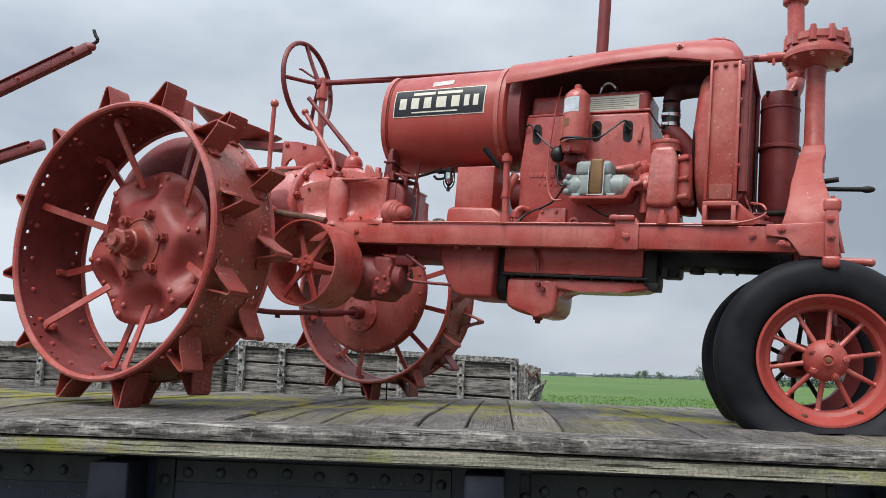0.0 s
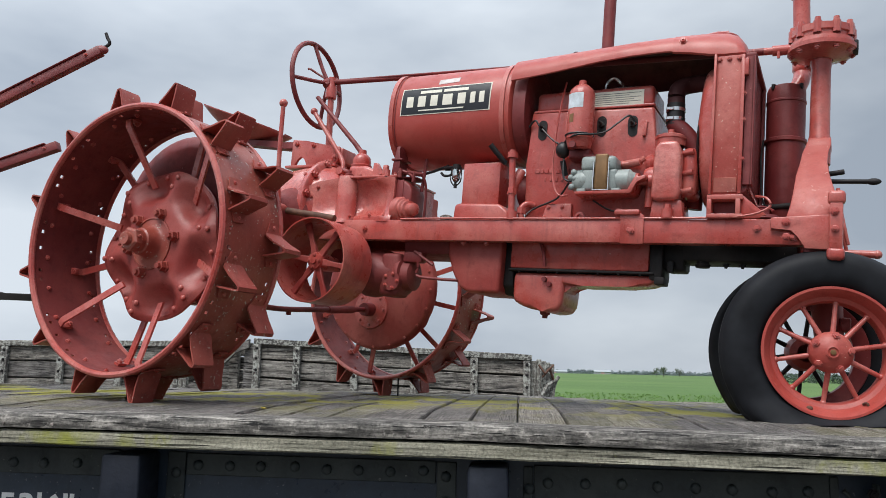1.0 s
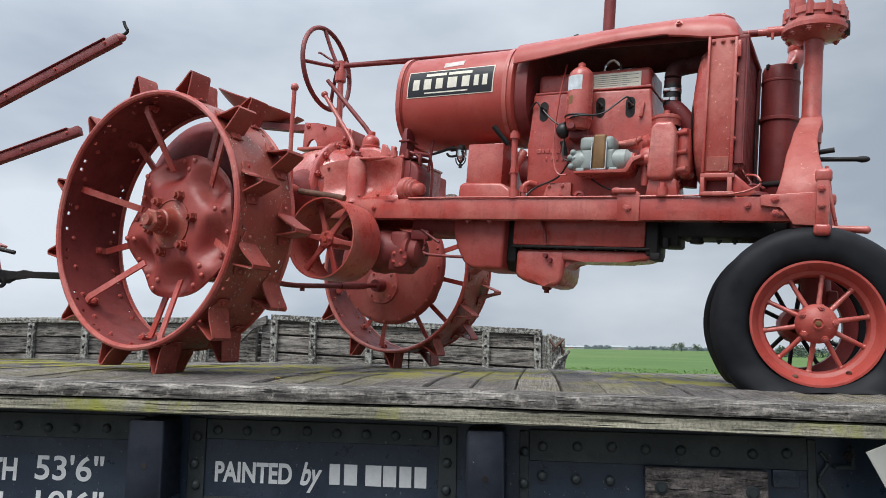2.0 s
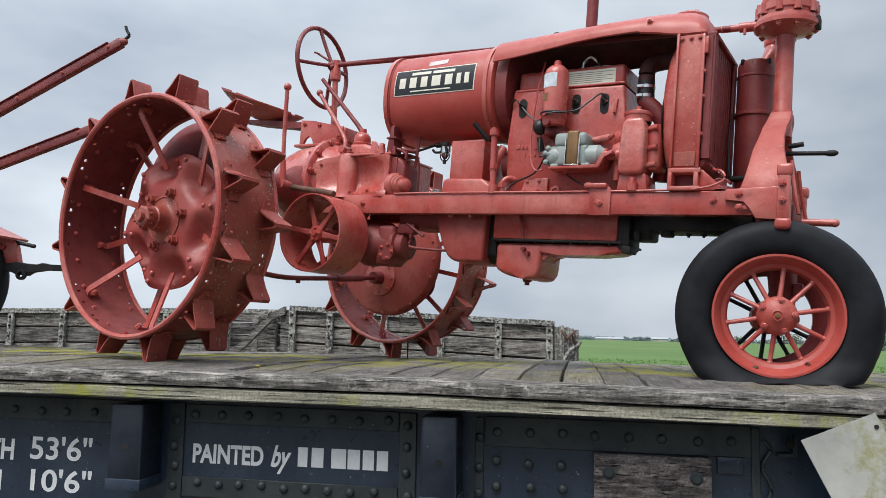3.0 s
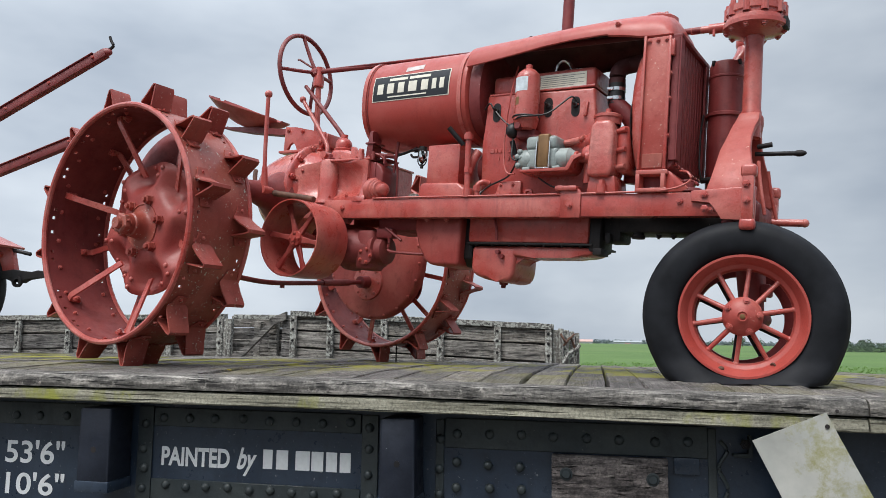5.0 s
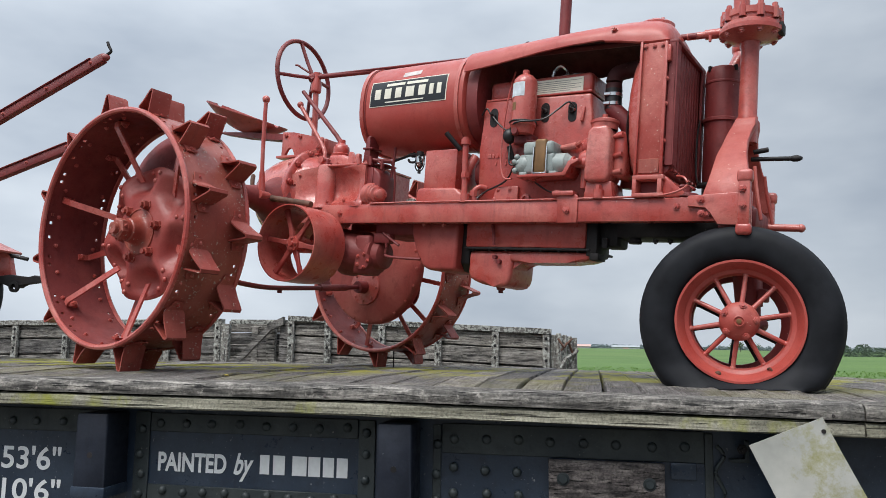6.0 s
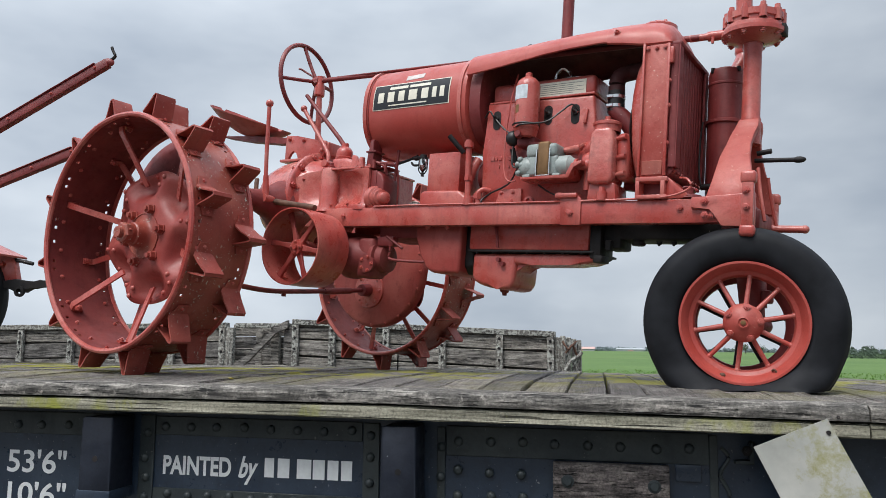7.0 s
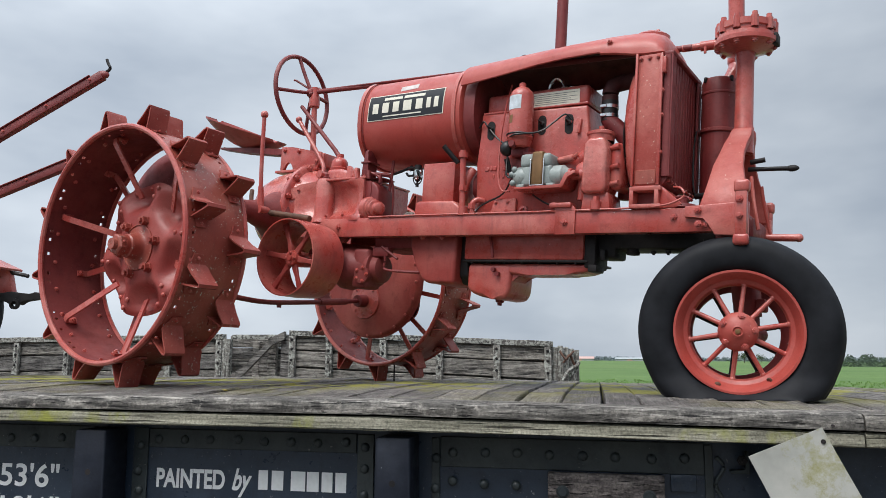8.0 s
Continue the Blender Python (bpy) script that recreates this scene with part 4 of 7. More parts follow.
def front_wheel(y, out, lab, rim_paint=RED_RIM, spoke_paint=RED, hx=2.325):
    """Spoked wheel with a flat tyre; out is -1 towards the near side."""
    hz, FLAT = -0.212, -0.438
    turned = Matrix.Translation((2.33, CY, 0)) @ Matrix.Rotation(radians(10.5), 4, "Z") @ Matrix.Translation((-2.33, -CY, 0))
    bm = bmesh.new()
    prof = []
    half = 0.080
    for k in range(37):
        a = math.pi * 2 * k / 36
        ca, sa = math.cos(a), math.sin(a)
        r = 0.281 + 0.0725 * math.copysign(abs(ca) ** 0.75, ca)
        yy = half * math.copysign(abs(sa) ** 0.8, sa)
        if ca > 0.86 and k % 2 == 0:
            r -= 0.006
        prof.append((r, yy))
    nseg = 96
    rings = []
    for i in range(nseg):
        a = 2 * math.pi * i / nseg
        ring = []
        for r, yy in prof[:-1]:
            x, z = r * math.cos(a), r * math.sin(a)
            low = FLAT - hz + 0.0717 * x - 0.013
            if z < low + 0.08:
                squash = min(1.0, (low + 0.08 - z) / 0.13)
                yy2 = yy * (1 + 0.46 * squash)
                x2 = x * (1 + 0.05 * squash)
                z2 = max(z, low + 0.0025 * math.sin(x * 55))
            else:
                yy2, x2, z2 = yy, x, z
            ring.append(bm.verts.new((hx - 0.003 + x2, y + yy2, hz + z2)))
        rings.append(ring)
    for i in range(nseg):
        a, b = rings[i], rings[(i + 1) % nseg]
        for k in range(len(a)):
            bm.faces.new((a[k], a[(k + 1) % len(a)], b[(k + 1) % len(a)], b[k]))
    tyre = T("front_wheel", bm, RUBBER, lab, at=turned)
    c = (hx, y, hz)
    ax = (0, out, 0)
    bm = bmesh.new()
    lathe(bm, [(0.218, 0.062), (0.223, 0.066), (0.222, 0.072), (0.214, 0.072), (0.205, 0.060), (0.198, 0.045), (0.190, 0.030), (0.176, 0.024), (0.170, 0.012), (0.170, -0.03), (0.19, -0.05), (0.218, -0.062), (0.222, -0.055), (0.195, -0.035), (0.178, -0.02), (0.20, 0.045)], c, ax, 72, False)
    rim = part("rim", bm, rim_paint, tyre, "red painted wheel rim")
    for i in range(10):
        a = 2 * math.pi * (i + 0.35) / 10
        bm = bmesh.new()
        cyl(bm, (hx + 0.05 * math.cos(a), y + out * 0.035, hz + 0.05 * math.sin(a)), (hx + 0.176 * math.cos(a), y + out * 0.012, hz + 0.176 * math.sin(a)), 0.0095, 0.008, 10)
        ball(bm, (hx + 0.172 * math.cos(a), y + out * 0.013, hz + 0.172 * math.sin(a)), 0.011)
        part("spoke", bm, spoke_paint, tyre)
    bm = bmesh.new()
    lathe(bm, [(0.035, -0.06), (0.06, -0.04), (0.068, 0.0), (0.070, 0.045), (0.064, 0.058), (0.048, 0.070), (0.028, 0.078), (0.022, 0.080), (0.022, 0.084), (0.017, 0.086), (0.013, 0.082), (0.0, 0.082)], c, ax, 36, False)
    hub = part("hub_cap", bm, RED_SCUFF, tyre)
    for i in range(5):
        a = 2 * math.pi * (i + 0.1) / 5
        fix("bolt", BOLT, hub, (hx + 0.056 * math.cos(a), y + out * 0.063, hz + 0.056 * math.sin(a)), (0.3 * math.cos(a), out, 0.3 * math.sin(a)))
    bm = bmesh.new()
    lathe(bm, [(0.009, 0.0), (0.009, 0.006), (0, 0.008)], (hx, y + out * 0.082, hz), ax, 12, False)
    part("grease_nipple", bm, BRASS, hub)
    bm = bmesh.new()
    ball(bm, (hx - 0.064, y + out * 0.056, hz - 0.192), 0.011, 1, 0.6, 0.8)
    part("mud_plug", bm, RUST, tyre)
    bm = bmesh.new()
    tube(bm, [(hx + 0.10, y + out * 0.04, hz - 0.163), (hx + 0.108, y + out * 0.052, hz - 0.158), (hx + 0.117, y + out * 0.05, hz - 0.172)], 0.004, 6)
    part("valve_stem", bm, RUST, tyre)


front_wheel(-0.205, -1, "front wheel with a flat black tyre and bright red rim")
# Far wheel: dark rim and black spokes put its shade into the colour
front_wheel(0.18, 1, "front wheel with a flat black tyre and shade-darkened red rim", RED_DARK, BLACKMETAL, 2.306)

# radiator
bm = bmesh.new()
box(bm, 1.955, 2.055, CY - 0.222, CY - 0.205, 0.335, 0.875, 0.004)
side_ = T("radiator_side", bm, RED_SCUFF, "flaking red radiator side plate")
bm = bmesh.new()
box(bm, 1.955, 2.055, CY + 0.205, CY + 0.222, 0.335, 0.875, 0.004)
T("radiator_side", bm, RED)
for z in (0.86,):
    for x in (1.97, 2.005, 2.04):
        fix("bolt", BOLT_S, side_, (x, CY - 0.222, z), (0, -1, 0))
for z in (0.72, 0.47, 0.62):
    fix("bolt", BOLT_S, side_, (2.06, CY - 0.226, z), (0, -1, 0))
bm = bmesh.new()
prism(bm, [(1.948, 0.338), (1.958, 0.338), (1.962, 0.88), (1.952, 0.88)], "y", CY - 0.236, CY - 0.2225, 0.002)
prism(bm, [(2.05, 0.338), (2.062, 0.338), (2.062, 0.87), (2.05, 0.87)], "y", CY - 0.236, CY - 0.2225, 0.002)
T("side_flange", bm)
bm = bmesh.new()
box(bm, 1.964, 2.046, CY - 0.2265, CY - 0.2215, 0.344, 0.402, 0.002, 1)
part("inset_panel", bm, RED_TREAD, side_)
# grille shutter: upright slats
for i in range(22):
    y = CY - 0.205 + 0.41 * (i + 0.5) / 22
    bm = bmesh.new()
    box(bm, 2.045, 2.082 + (0.002 if i % 2 else 0), y - 0.0088, y + 0.0088, 0.36, 0.866, 0.002, 1)
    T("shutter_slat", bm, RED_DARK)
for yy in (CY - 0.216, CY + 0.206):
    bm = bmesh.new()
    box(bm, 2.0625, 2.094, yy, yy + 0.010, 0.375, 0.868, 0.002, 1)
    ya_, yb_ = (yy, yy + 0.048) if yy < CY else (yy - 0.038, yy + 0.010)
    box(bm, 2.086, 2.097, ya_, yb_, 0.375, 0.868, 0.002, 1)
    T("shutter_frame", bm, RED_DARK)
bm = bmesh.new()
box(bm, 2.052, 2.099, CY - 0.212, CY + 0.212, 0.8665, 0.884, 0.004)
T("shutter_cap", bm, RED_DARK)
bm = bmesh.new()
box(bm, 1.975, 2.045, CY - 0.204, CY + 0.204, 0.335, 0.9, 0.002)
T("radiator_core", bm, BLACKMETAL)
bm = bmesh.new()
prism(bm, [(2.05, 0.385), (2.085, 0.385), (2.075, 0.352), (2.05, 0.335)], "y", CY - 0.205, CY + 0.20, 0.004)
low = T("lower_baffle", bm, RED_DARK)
for i in range(8):
    fix("bolt", BOLT_S, low, (2.079, CY - 0.18 + 0.05 * i, 0.366), (0.9, 0, -0.3))
bm = bmesh.new()
prism(bm, [(2.045, 0.86), (2.075, 0.90), (2.075, 0.72), (2.068, 0.70), (2.068, 0.86)], "y", CY + 0.20, CY + 0.225, 0.002)
T("grille_bracket", bm)
bm = bmesh.new()
box(bm, 2.06, 2.075, CY - 0.235, CY - 0.205, 0.79, 0.855, 0.003)
T("grille_bracket", bm)
# radiator foot with open box ends
bm = bmesh.new()
for z0, z1 in ((0.249, 0.265), (0.318, 0.336)):
    box(bm, 1.945, 2.07, CY - 0.235, CY + 0.22, z0, z1, 0.003)
for x0, x1 in ((1.945, 1.962), (2.045, 2.062)):
    box(bm, x0, x1, CY - 0.235, CY + 0.22, 0.262, 0.322, 0.003)
T("radiator_foot", bm)
# dark block standing in for the shade inside the open box ends
bm = bmesh.new()
box(bm, 1.963, 2.044, CY - 0.18, CY + 0.2, 0.266, 0.317)
T("foot_core", bm, RED_DARK)
bm = bmesh.new()
prism(bm, [(2.062, 0.25), (2.12, 0.25), (2.15, 0.262), (2.07, 0.335), (2.062, 0.335)], "y", CY - 0.215, CY + 0.2, 0.004)
T("front_tray", bm)
# fan shroud behind the radiator
bm = bmesh.new()
secs = []
for x, w in ((1.95, 0.205), (1.935, 0.20), (1.920, 0.190), (1.910, 0.172)):
    s_ = []
    for k in range(24):
        a = 2 * math.pi * k / 24
        y = w * math.copysign(abs(math.cos(a)) ** 0.6, math.cos(a))
        z = 0.6 + (0.29 - (0.205 - w) * 0.5) * math.copysign(abs(math.sin(a)) ** 0.8, math.sin(a))
        s_.append((x - 0.03 * (1 - abs(math.sin(a))) * (1.95 - x) / 0.065, CY + y, z))
    secs.append(s_)
loft(bm, secs)
T("fan_shroud", bm)

# radiator top tank and hood
def arch(x, zlow, ztop, half, k=24, p=2.3):
    pts = []
    for i in range(k + 1):
        a = math.pi * i / k
        pts.append((x, CY - half * math.copysign(abs(math.cos(a)) ** (2 / p), math.cos(a)), zlow + (ztop - zlow) * abs(math.sin(a)) ** (2 / p)))
    return pts
def shell(bm, outs, th=0.004):
    """A bent sheet from rows of open outlines, with its thickness inwards."""
    ins = [[(x, y + (CY - y) * th / 0.2, z - th) for x, y, z in r] for r in outs]
    o = [[bm.verts.new(p) for p in r] for r in outs]
    q = [[bm.verts.new(p) for p in r] for r in ins]
    for a in range(len(o) - 1):
        for i in range(len(o[0]) - 1):
            bm.faces.new((o[a][i], o[a][i + 1], o[a + 1][i + 1], o[a + 1][i]))
            # inner faces take slot 1, the painted underhood shade
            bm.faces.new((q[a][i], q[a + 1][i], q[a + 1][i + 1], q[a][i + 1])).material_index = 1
        for i in (0, -1):
            bm.faces.new((o[a][i], o[a + 1][i], q[a + 1][i], q[a][i]))
    for a in (0, -1):
        for i in range(len(o[0]) - 1):
            bm.faces.new((o[a][i], q[a][i], q[a][i + 1], o[a][i + 1]))
bm = bmesh.new()
hood_rows = [arch(1.115, 0.858, 0.996, 0.222), arch(1.20, 0.866, 1.000, 0.222), arch(1.29, 0.876, 1.003, 0.222), arch(1.40, 0.890, 1.008, 0.222), arch(1.50, 0.903, 1.012, 0.222), arch(1.635, 0.914, 1.018, 0.222), arch(1.763, 0.917, 1.022, 0.222), arch(1.81, 0.914, 1.023, 0.222)]
shell(bm, hood_rows)
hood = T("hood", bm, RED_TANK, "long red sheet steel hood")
hood.data.materials.append(RED_UNDERHOOD)
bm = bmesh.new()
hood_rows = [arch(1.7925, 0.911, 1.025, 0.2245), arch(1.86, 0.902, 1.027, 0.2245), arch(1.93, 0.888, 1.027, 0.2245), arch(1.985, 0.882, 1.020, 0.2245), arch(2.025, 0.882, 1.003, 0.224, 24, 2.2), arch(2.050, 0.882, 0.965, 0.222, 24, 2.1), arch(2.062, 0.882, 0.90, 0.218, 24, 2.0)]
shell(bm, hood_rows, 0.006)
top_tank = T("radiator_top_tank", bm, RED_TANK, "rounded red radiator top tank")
top_tank.data.materials.append(RED_UNDERHOOD)
bm = bmesh.new()
lathe(bm, [(0.078, 1.012), (0.078, 1.034), (0.066, 1.043), (0.045, 1.048), (0.04, 1.055), (0.0, 1.057)], (1.935, CY, 0), (0, 0, 1), 32, False)
box(bm, 1.90, 1.915, CY - 0.008, CY + 0.008, 1.046, 1.068, 0.003)
box(bm, 1.955, 1.97, CY - 0.008, CY + 0.008, 1.046, 1.068, 0.003)
T("radiator_cap", bm, RED)
fix("bolt", BOLT, tractor, (1.83, CY - 0.214, 0.955), (0, -1, 0.45))
bm = bmesh.new()
tube(bm, [(1.30, CY - 0.02, 1.0), (1.315, CY - 0.02, 1.030), (1.335, CY - 0.025, 1.036), (1.345, CY - 0.03, 1.024)], 0.005, 8)
cyl(bm, (1.22, CY - 0.02, 0.998), (1.22, CY - 0.02, 1.016), 0.006, None, 8)
T("hood_latch", bm, BLACKMETAL)
# exhaust stack
bm = bmesh.new()
lathe(bm, [(0.028, 0.75), (0.028, 1.85), (0.024, 1.85), (0.024, 1.10)], (1.398, 0.2, 0), (0, 0, 1), 20, False)
T("exhaust_pipe", bm, RED_DARK, "tall straight dull red exhaust pipe")
# air cleaner with intake stack
bm = bmesh.new()
lathe(bm, [(0.03, 0.30), (0.066, 0.312), (0.073, 0.33), (0.075, 0.45), (0.075, 0.64), (0.078, 0.643), (0.078, 0.652), (0.075, 0.655), (0.075, 0.805), (0.078, 0.808), (0.078, 0.815), (0.075, 0.818), (0.075, 0.860), (0.069, 0.878), (0.05, 0.886), (0.03, 0.890)], (2.176, 0.18, 0), (0, 0, 1), 36)
ac = T("air_cleaner", bm, RED_DARK, "dull maroon air cleaner canister")
bm = bmesh.new()
lathe(bm, [(0.0765, 0.636), (0.0825, 0.640), (0.0825, 0.652), (0.0765, 0.656)], (2.176, 0.18, 0), (0, 0, 1), 36, False)
part("strap", bm, RED_DARK, ac)
bm = bmesh.new()
tube(bm, [(2.205, 0.19, 0.86), (2.225, 0.21, 0.91), (2.231, 0.235, 0.96), (2.228, 0.24, 1.05), (2.218, 0.245, 1.36)], 0.034, 20)
lathe(bm, [(0.034, 0.93), (0.040, 0.94), (0.040, 0.97), (0.034, 0.98)], (2.231, 0.238, 0.03), (0, 0, 1), 20)
lathe(bm, [(0.03, 1.305), (0.050, 1.31), (0.053, 1.325), (0.04, 1.36), (0.0, 1.365)], (2.219, 0.245, 0), (0, 0, 1), 24)
part("intake_pipe", bm, RED, ac)
for a in range(4):
    bm = bmesh.new()
    box(bm, -0.006, 0.006, 0.064, 0.081, 0.858, 0.882, 0.002, 1, Matrix.Translation((2.176, 0.18, 0)) @ Matrix.Rotation(a * 1.57 + 0.9, 4, "Z"))
    part("clip", bm, BLACKMETAL, ac)
bm = bmesh.new()
tube(bm, [(2.098, 0.12, 0.645), (2.094, 0.10, 0.56), (2.10, 0.08, 0.42), (2.115, 0.06, 0.36)], 0.004, 6)
T("drain_line", bm, BLACKMETAL)
bm = bmesh.new()
cyl(bm, (2.10, 0.12, 0.36), (2.27, 0.10, 0.37), 0.013, None, 12)
T("drain_rod", bm, BLACKMETAL)

# fuel tank
def oval(x, ry, rz, zc=0.762, k=40, p=2.35):
    out = []
    for i in range(k):
        a = 2 * math.pi * i / k
        ca, sa = math.cos(a), math.sin(a)
        out.append((x, CY + ry * math.copysign(abs(ca) ** (2 / p), ca), zc + rz * math.copysign(abs(sa) ** (2 / p), sa)))
    return out
bm = bmesh.new()
loft(bm, [oval(0.487, 0.14, 0.16), oval(0.489, 0.198, 0.211), oval(0.495, 0.21, 0.222), oval(0.504, 0.213, 0.225), oval(1.09, 0.213, 0.225), oval(1.105, 0.210, 0.222), oval(1.112, 0.198, 0.211), oval(1.115, 0.14, 0.16)])
tank = T("fuel_tank", bm, RED_TANK, "rounded red fuel tank with a black name plate")
for x0, x1 in ((0.502, 0.524), (1.065, 1.085)):
    bm = bmesh.new()
    loft(bm, [oval(x0, 0.2125, 0.2245), oval(x0, 0.2195, 0.2315), oval(x1, 0.2195, 0.2315), oval(x1, 0.2125, 0.2245)], False)
    part("tank_strap", bm, RED, tank)
bm = bmesh.new()
loft(bm, [oval(0.530, 0.2125, 0.2245), oval(0.530, 0.2155, 0.2275), oval(0.535, 0.2155, 0.2275), oval(0.535, 0.2125, 0.2245)], False)
part("seam", bm, RED_DARK, tank)
bm = bmesh.new()
loft(bm, [oval(1.116, 0.19, 0.208), oval(1.17, 0.185, 0.200), oval(1.172, 0.175, 0.19)])
T("tank_end_cover", bm, RED_DARK)


def on_tank(x, z, off):
    s_ = (z - 0.762) / 0.225
    c_ = (1 - abs(s_) ** 2.35) ** (1 / 2.35)
    return V(x, CY - 0.213 * c_ - off, z)


def decal(name, m, x0, x1, z0, z1, off, skew=0.0, lab="", parent=None, nx=2, nz=8):
    """A thin plate bent to the tank's side."""
    bm = bmesh.new()
    g_ = [[], []]
    for layer in (0, 1):
        for i in range(nx + 1):
            row = []
            for k in range(nz + 1):
                x = x0 + (x1 - x0) * i / nx
                z = z0 + (z1 - z0) * k / nz + skew * (x - x0)
                row.append(bm.verts.new(on_tank(x, z, off - 0.0012 * layer)))
            g_[layer].append(row)
    for layer in (0, 1):
        for i in range(nx):
            for k in range(nz):
                bm.faces.new((g_[layer][i][k], g_[layer][i + 1][k], g_[layer][i + 1][k + 1], g_[layer][i][k + 1]))
    for i in range(nx):
        for k in (0, nz):
            bm.faces.new((g_[0][i][k], g_[0][i + 1][k], g_[1][i + 1][k], g_[1][i][k]))
    for k in range(nz):
        for i in (0, nx):
            bm.faces.new((g_[0][i][k], g_[0][i][k + 1], g_[1][i][k + 1], g_[1][i][k]))
    return part(name, bm, m, parent or tank, lab)


decal("plate_border", CREAM, 0.562, 1.018, 0.737, 0.868, 0.0014)
decal("name_plate", DECALBLACK, 0.567, 1.013, 0.741, 0.864, 0.0026, 0, "black enamel name plate with cream bars")
for x0, x1 in ((0.585, 0.637), (0.644, 0.702), (0.710, 0.764), (0.770, 0.842), (0.848, 0.906), (0.914, 0.950), (0.958, 0.994)):
    decal("plate_bar", CREAM, x0 + 0.16 * (x1 - x0), x1 - 0.16 * (x1 - x0), 0.774, 0.826, 0.0038, 0, "", None, 1, 3)
for x0, x1 in ((0.660, 0.770), (0.782, 0.905)):
    decal("plate_bar", CREAM, x0, x1, 0.838, 0.852, 0.0038, 0, "", None, 1, 1)
decal("plate_bar", CREAM, 0.660, 0.890, 0.753, 0.759, 0.0038, 0, "", None, 1, 1)
decal("worn_patch", ALU, 0.742, 0.845, 0.882, 0.908, 0.0012, 0.06, "small bare worn patch", None, 2, 4)

# tank supports
bm = bmesh.new()
cyl(bm, (1.155, CY - 0.205, 0.245), (1.14, CY - 0.205, 0.55), 0.014, None, 14)
cyl(bm, (1.15, CY - 0.205, 0.36), (1.15, CY - 0.205, 0.385), 0.020, None, 6)
cyl(bm, (1.142, CY - 0.205, 0.515), (1.142, CY - 0.205, 0.54), 0.022, None, 14)
cyl(bm, (1.157, CY - 0.205, 0.247), (1.157, CY - 0.205, 0.285), 0.022, None, 14)
T("tank_post", bm)
bm = bmesh.new()
prism(bm, [(0.525, 0.45), (0.575, 0.45), (0.565, 0.52), (0.57, 0.60), (0.545, 0.60), (0.535, 0.52)], "y", CY - 0.19, CY - 0.12, 0.006)
box(bm, 0.525, 0.585, CY - 0.195, CY - 0.11, 0.532, 0.542, 0.003)
T("tank_bracket", bm, RED_DARK)
bm = bmesh.new()
cyl(bm, (1.10, CY - 0.18, 0.50), (1.04, CY - 0.22, 0.575), 0.012, None, 10)
T("fuel_lever", bm, BLACKMETAL)
bm = bmesh.new()
tube(bm, [(0.56, -0.1, 0.50), (0.62, -0.12, 0.485), (0.70, -0.12, 0.50), (0.78, -0.13, 0.52)], 0.007)
tube(bm, [(0.74, -0.12, 0.49), (0.76, -0.13, 0.475), (0.79, -0.13, 0.475), (0.81, -0.12, 0.49), (0.80, -0.12, 0.505), (0.76, -0.12, 0.505)], 0.006)
T("tank_piping", bm, BLACKMETAL)
bm = bmesh.new()
lathe(bm, [(0.0, 0.425), (0.008, 0.43), (0.018, 0.445), (0.02, 0.485), (0.018, 0.492)], (0.838, -0.16, 0.004), (0, 0, 1), 16, False)
T("sediment_bowl", bm, GLASS, "small glass fuel sediment bowl")
bm = bmesh.new()
cyl(bm, (0.838, -0.16, 0.494), (0.838, -0.16, 0.516), 0.018, None, 14)
cyl(bm, (0.838, -0.16, 0.508), (0.76, -0.13, 0.510), 0.007, None, 8)
tube(bm, [(0.815, -0.16, 0.504), (0.813, -0.16, 0.444), (0.838, -0.16, 0.419), (0.863, -0.16, 0.444), (0.861, -0.16, 0.504)], 0.003, 6)
cyl(bm, (0.838, -0.16, 0.409), (0.838, -0.16, 0.429), 0.008, None, 8)
T("sediment_bowl_frame", bm, BLACKMETAL)

# steering shaft, wheel and post
bm = bmesh.new()
cyl(bm, (-0.04, -0.045, 1.022), (1.0, CY + 0.01, 1.0), 0.0135, None, 14)
cyl(bm, (1.0, CY + 0.01, 1.0), (2.10, CY + 0.03, 0.978), 0.0135, None, 14)
T("steering_shaft", bm, RED_DARK)
bm = bmesh.new()
cyl(bm, (0.0, -0.045, 1.030), (1.12, CY - 0.02, 0.999), 0.006, None, 8)
T("throttle_rod", bm, RED_DARK)
SW = pose(-0.098, -0.05, 1.010, 0, -6, 3)
bm = bmesh.new()
lathe(bm, [(0.224 + 0.0125 * math.cos(2 * math.pi * k / 10), 0.0135 * math.sin(2 * math.pi * k / 10)) for k in range(11)], (0, 0, 0), (1, 0, 0), 64, False)
sw = T("steering_wheel", bm, RED_DARK, "thin dark red iron steering wheel with four spokes", at=SW)
for k in range(4):
    a = math.pi / 2 * k + 0.12
    bm = bmesh.new()
    tube(bm, [(0.065, 0.018 * math.cos(a), 0.018 * math.sin(a)), (0.035, 0.10 * math.cos(a), 0.10 * math.sin(a)), (0.0, 0.224 * math.cos(a), 0.224 * math.sin(a))], 0.0105, 8)
    part("spoke", bm, RED_DARK, sw)
bm = bmesh.new()
lathe(bm, [(0.0, 0.045), (0.02, 0.047), (0.028, 0.055), (0.028, 0.095), (0.02, 0.10)], (0, 0, 0), (1, 0, 0), 18)
part("hub", bm, RED_DARK, sw)
bm = bmesh.new()
tube(bm, [(-0.02, -0.05, 1.03), (-0.09, -0.06, 1.07), (-0.13, -0.075, 1.095), (-0.145, -0.08, 1.098)], 0.006, 8)
cyl(bm, (-0.02, -0.075, 1.0), (0.02, -0.03, 1.04), 0.012, None, 8)
T("throttle_lever", bm, RED_DARK)
bm = bmesh.new()
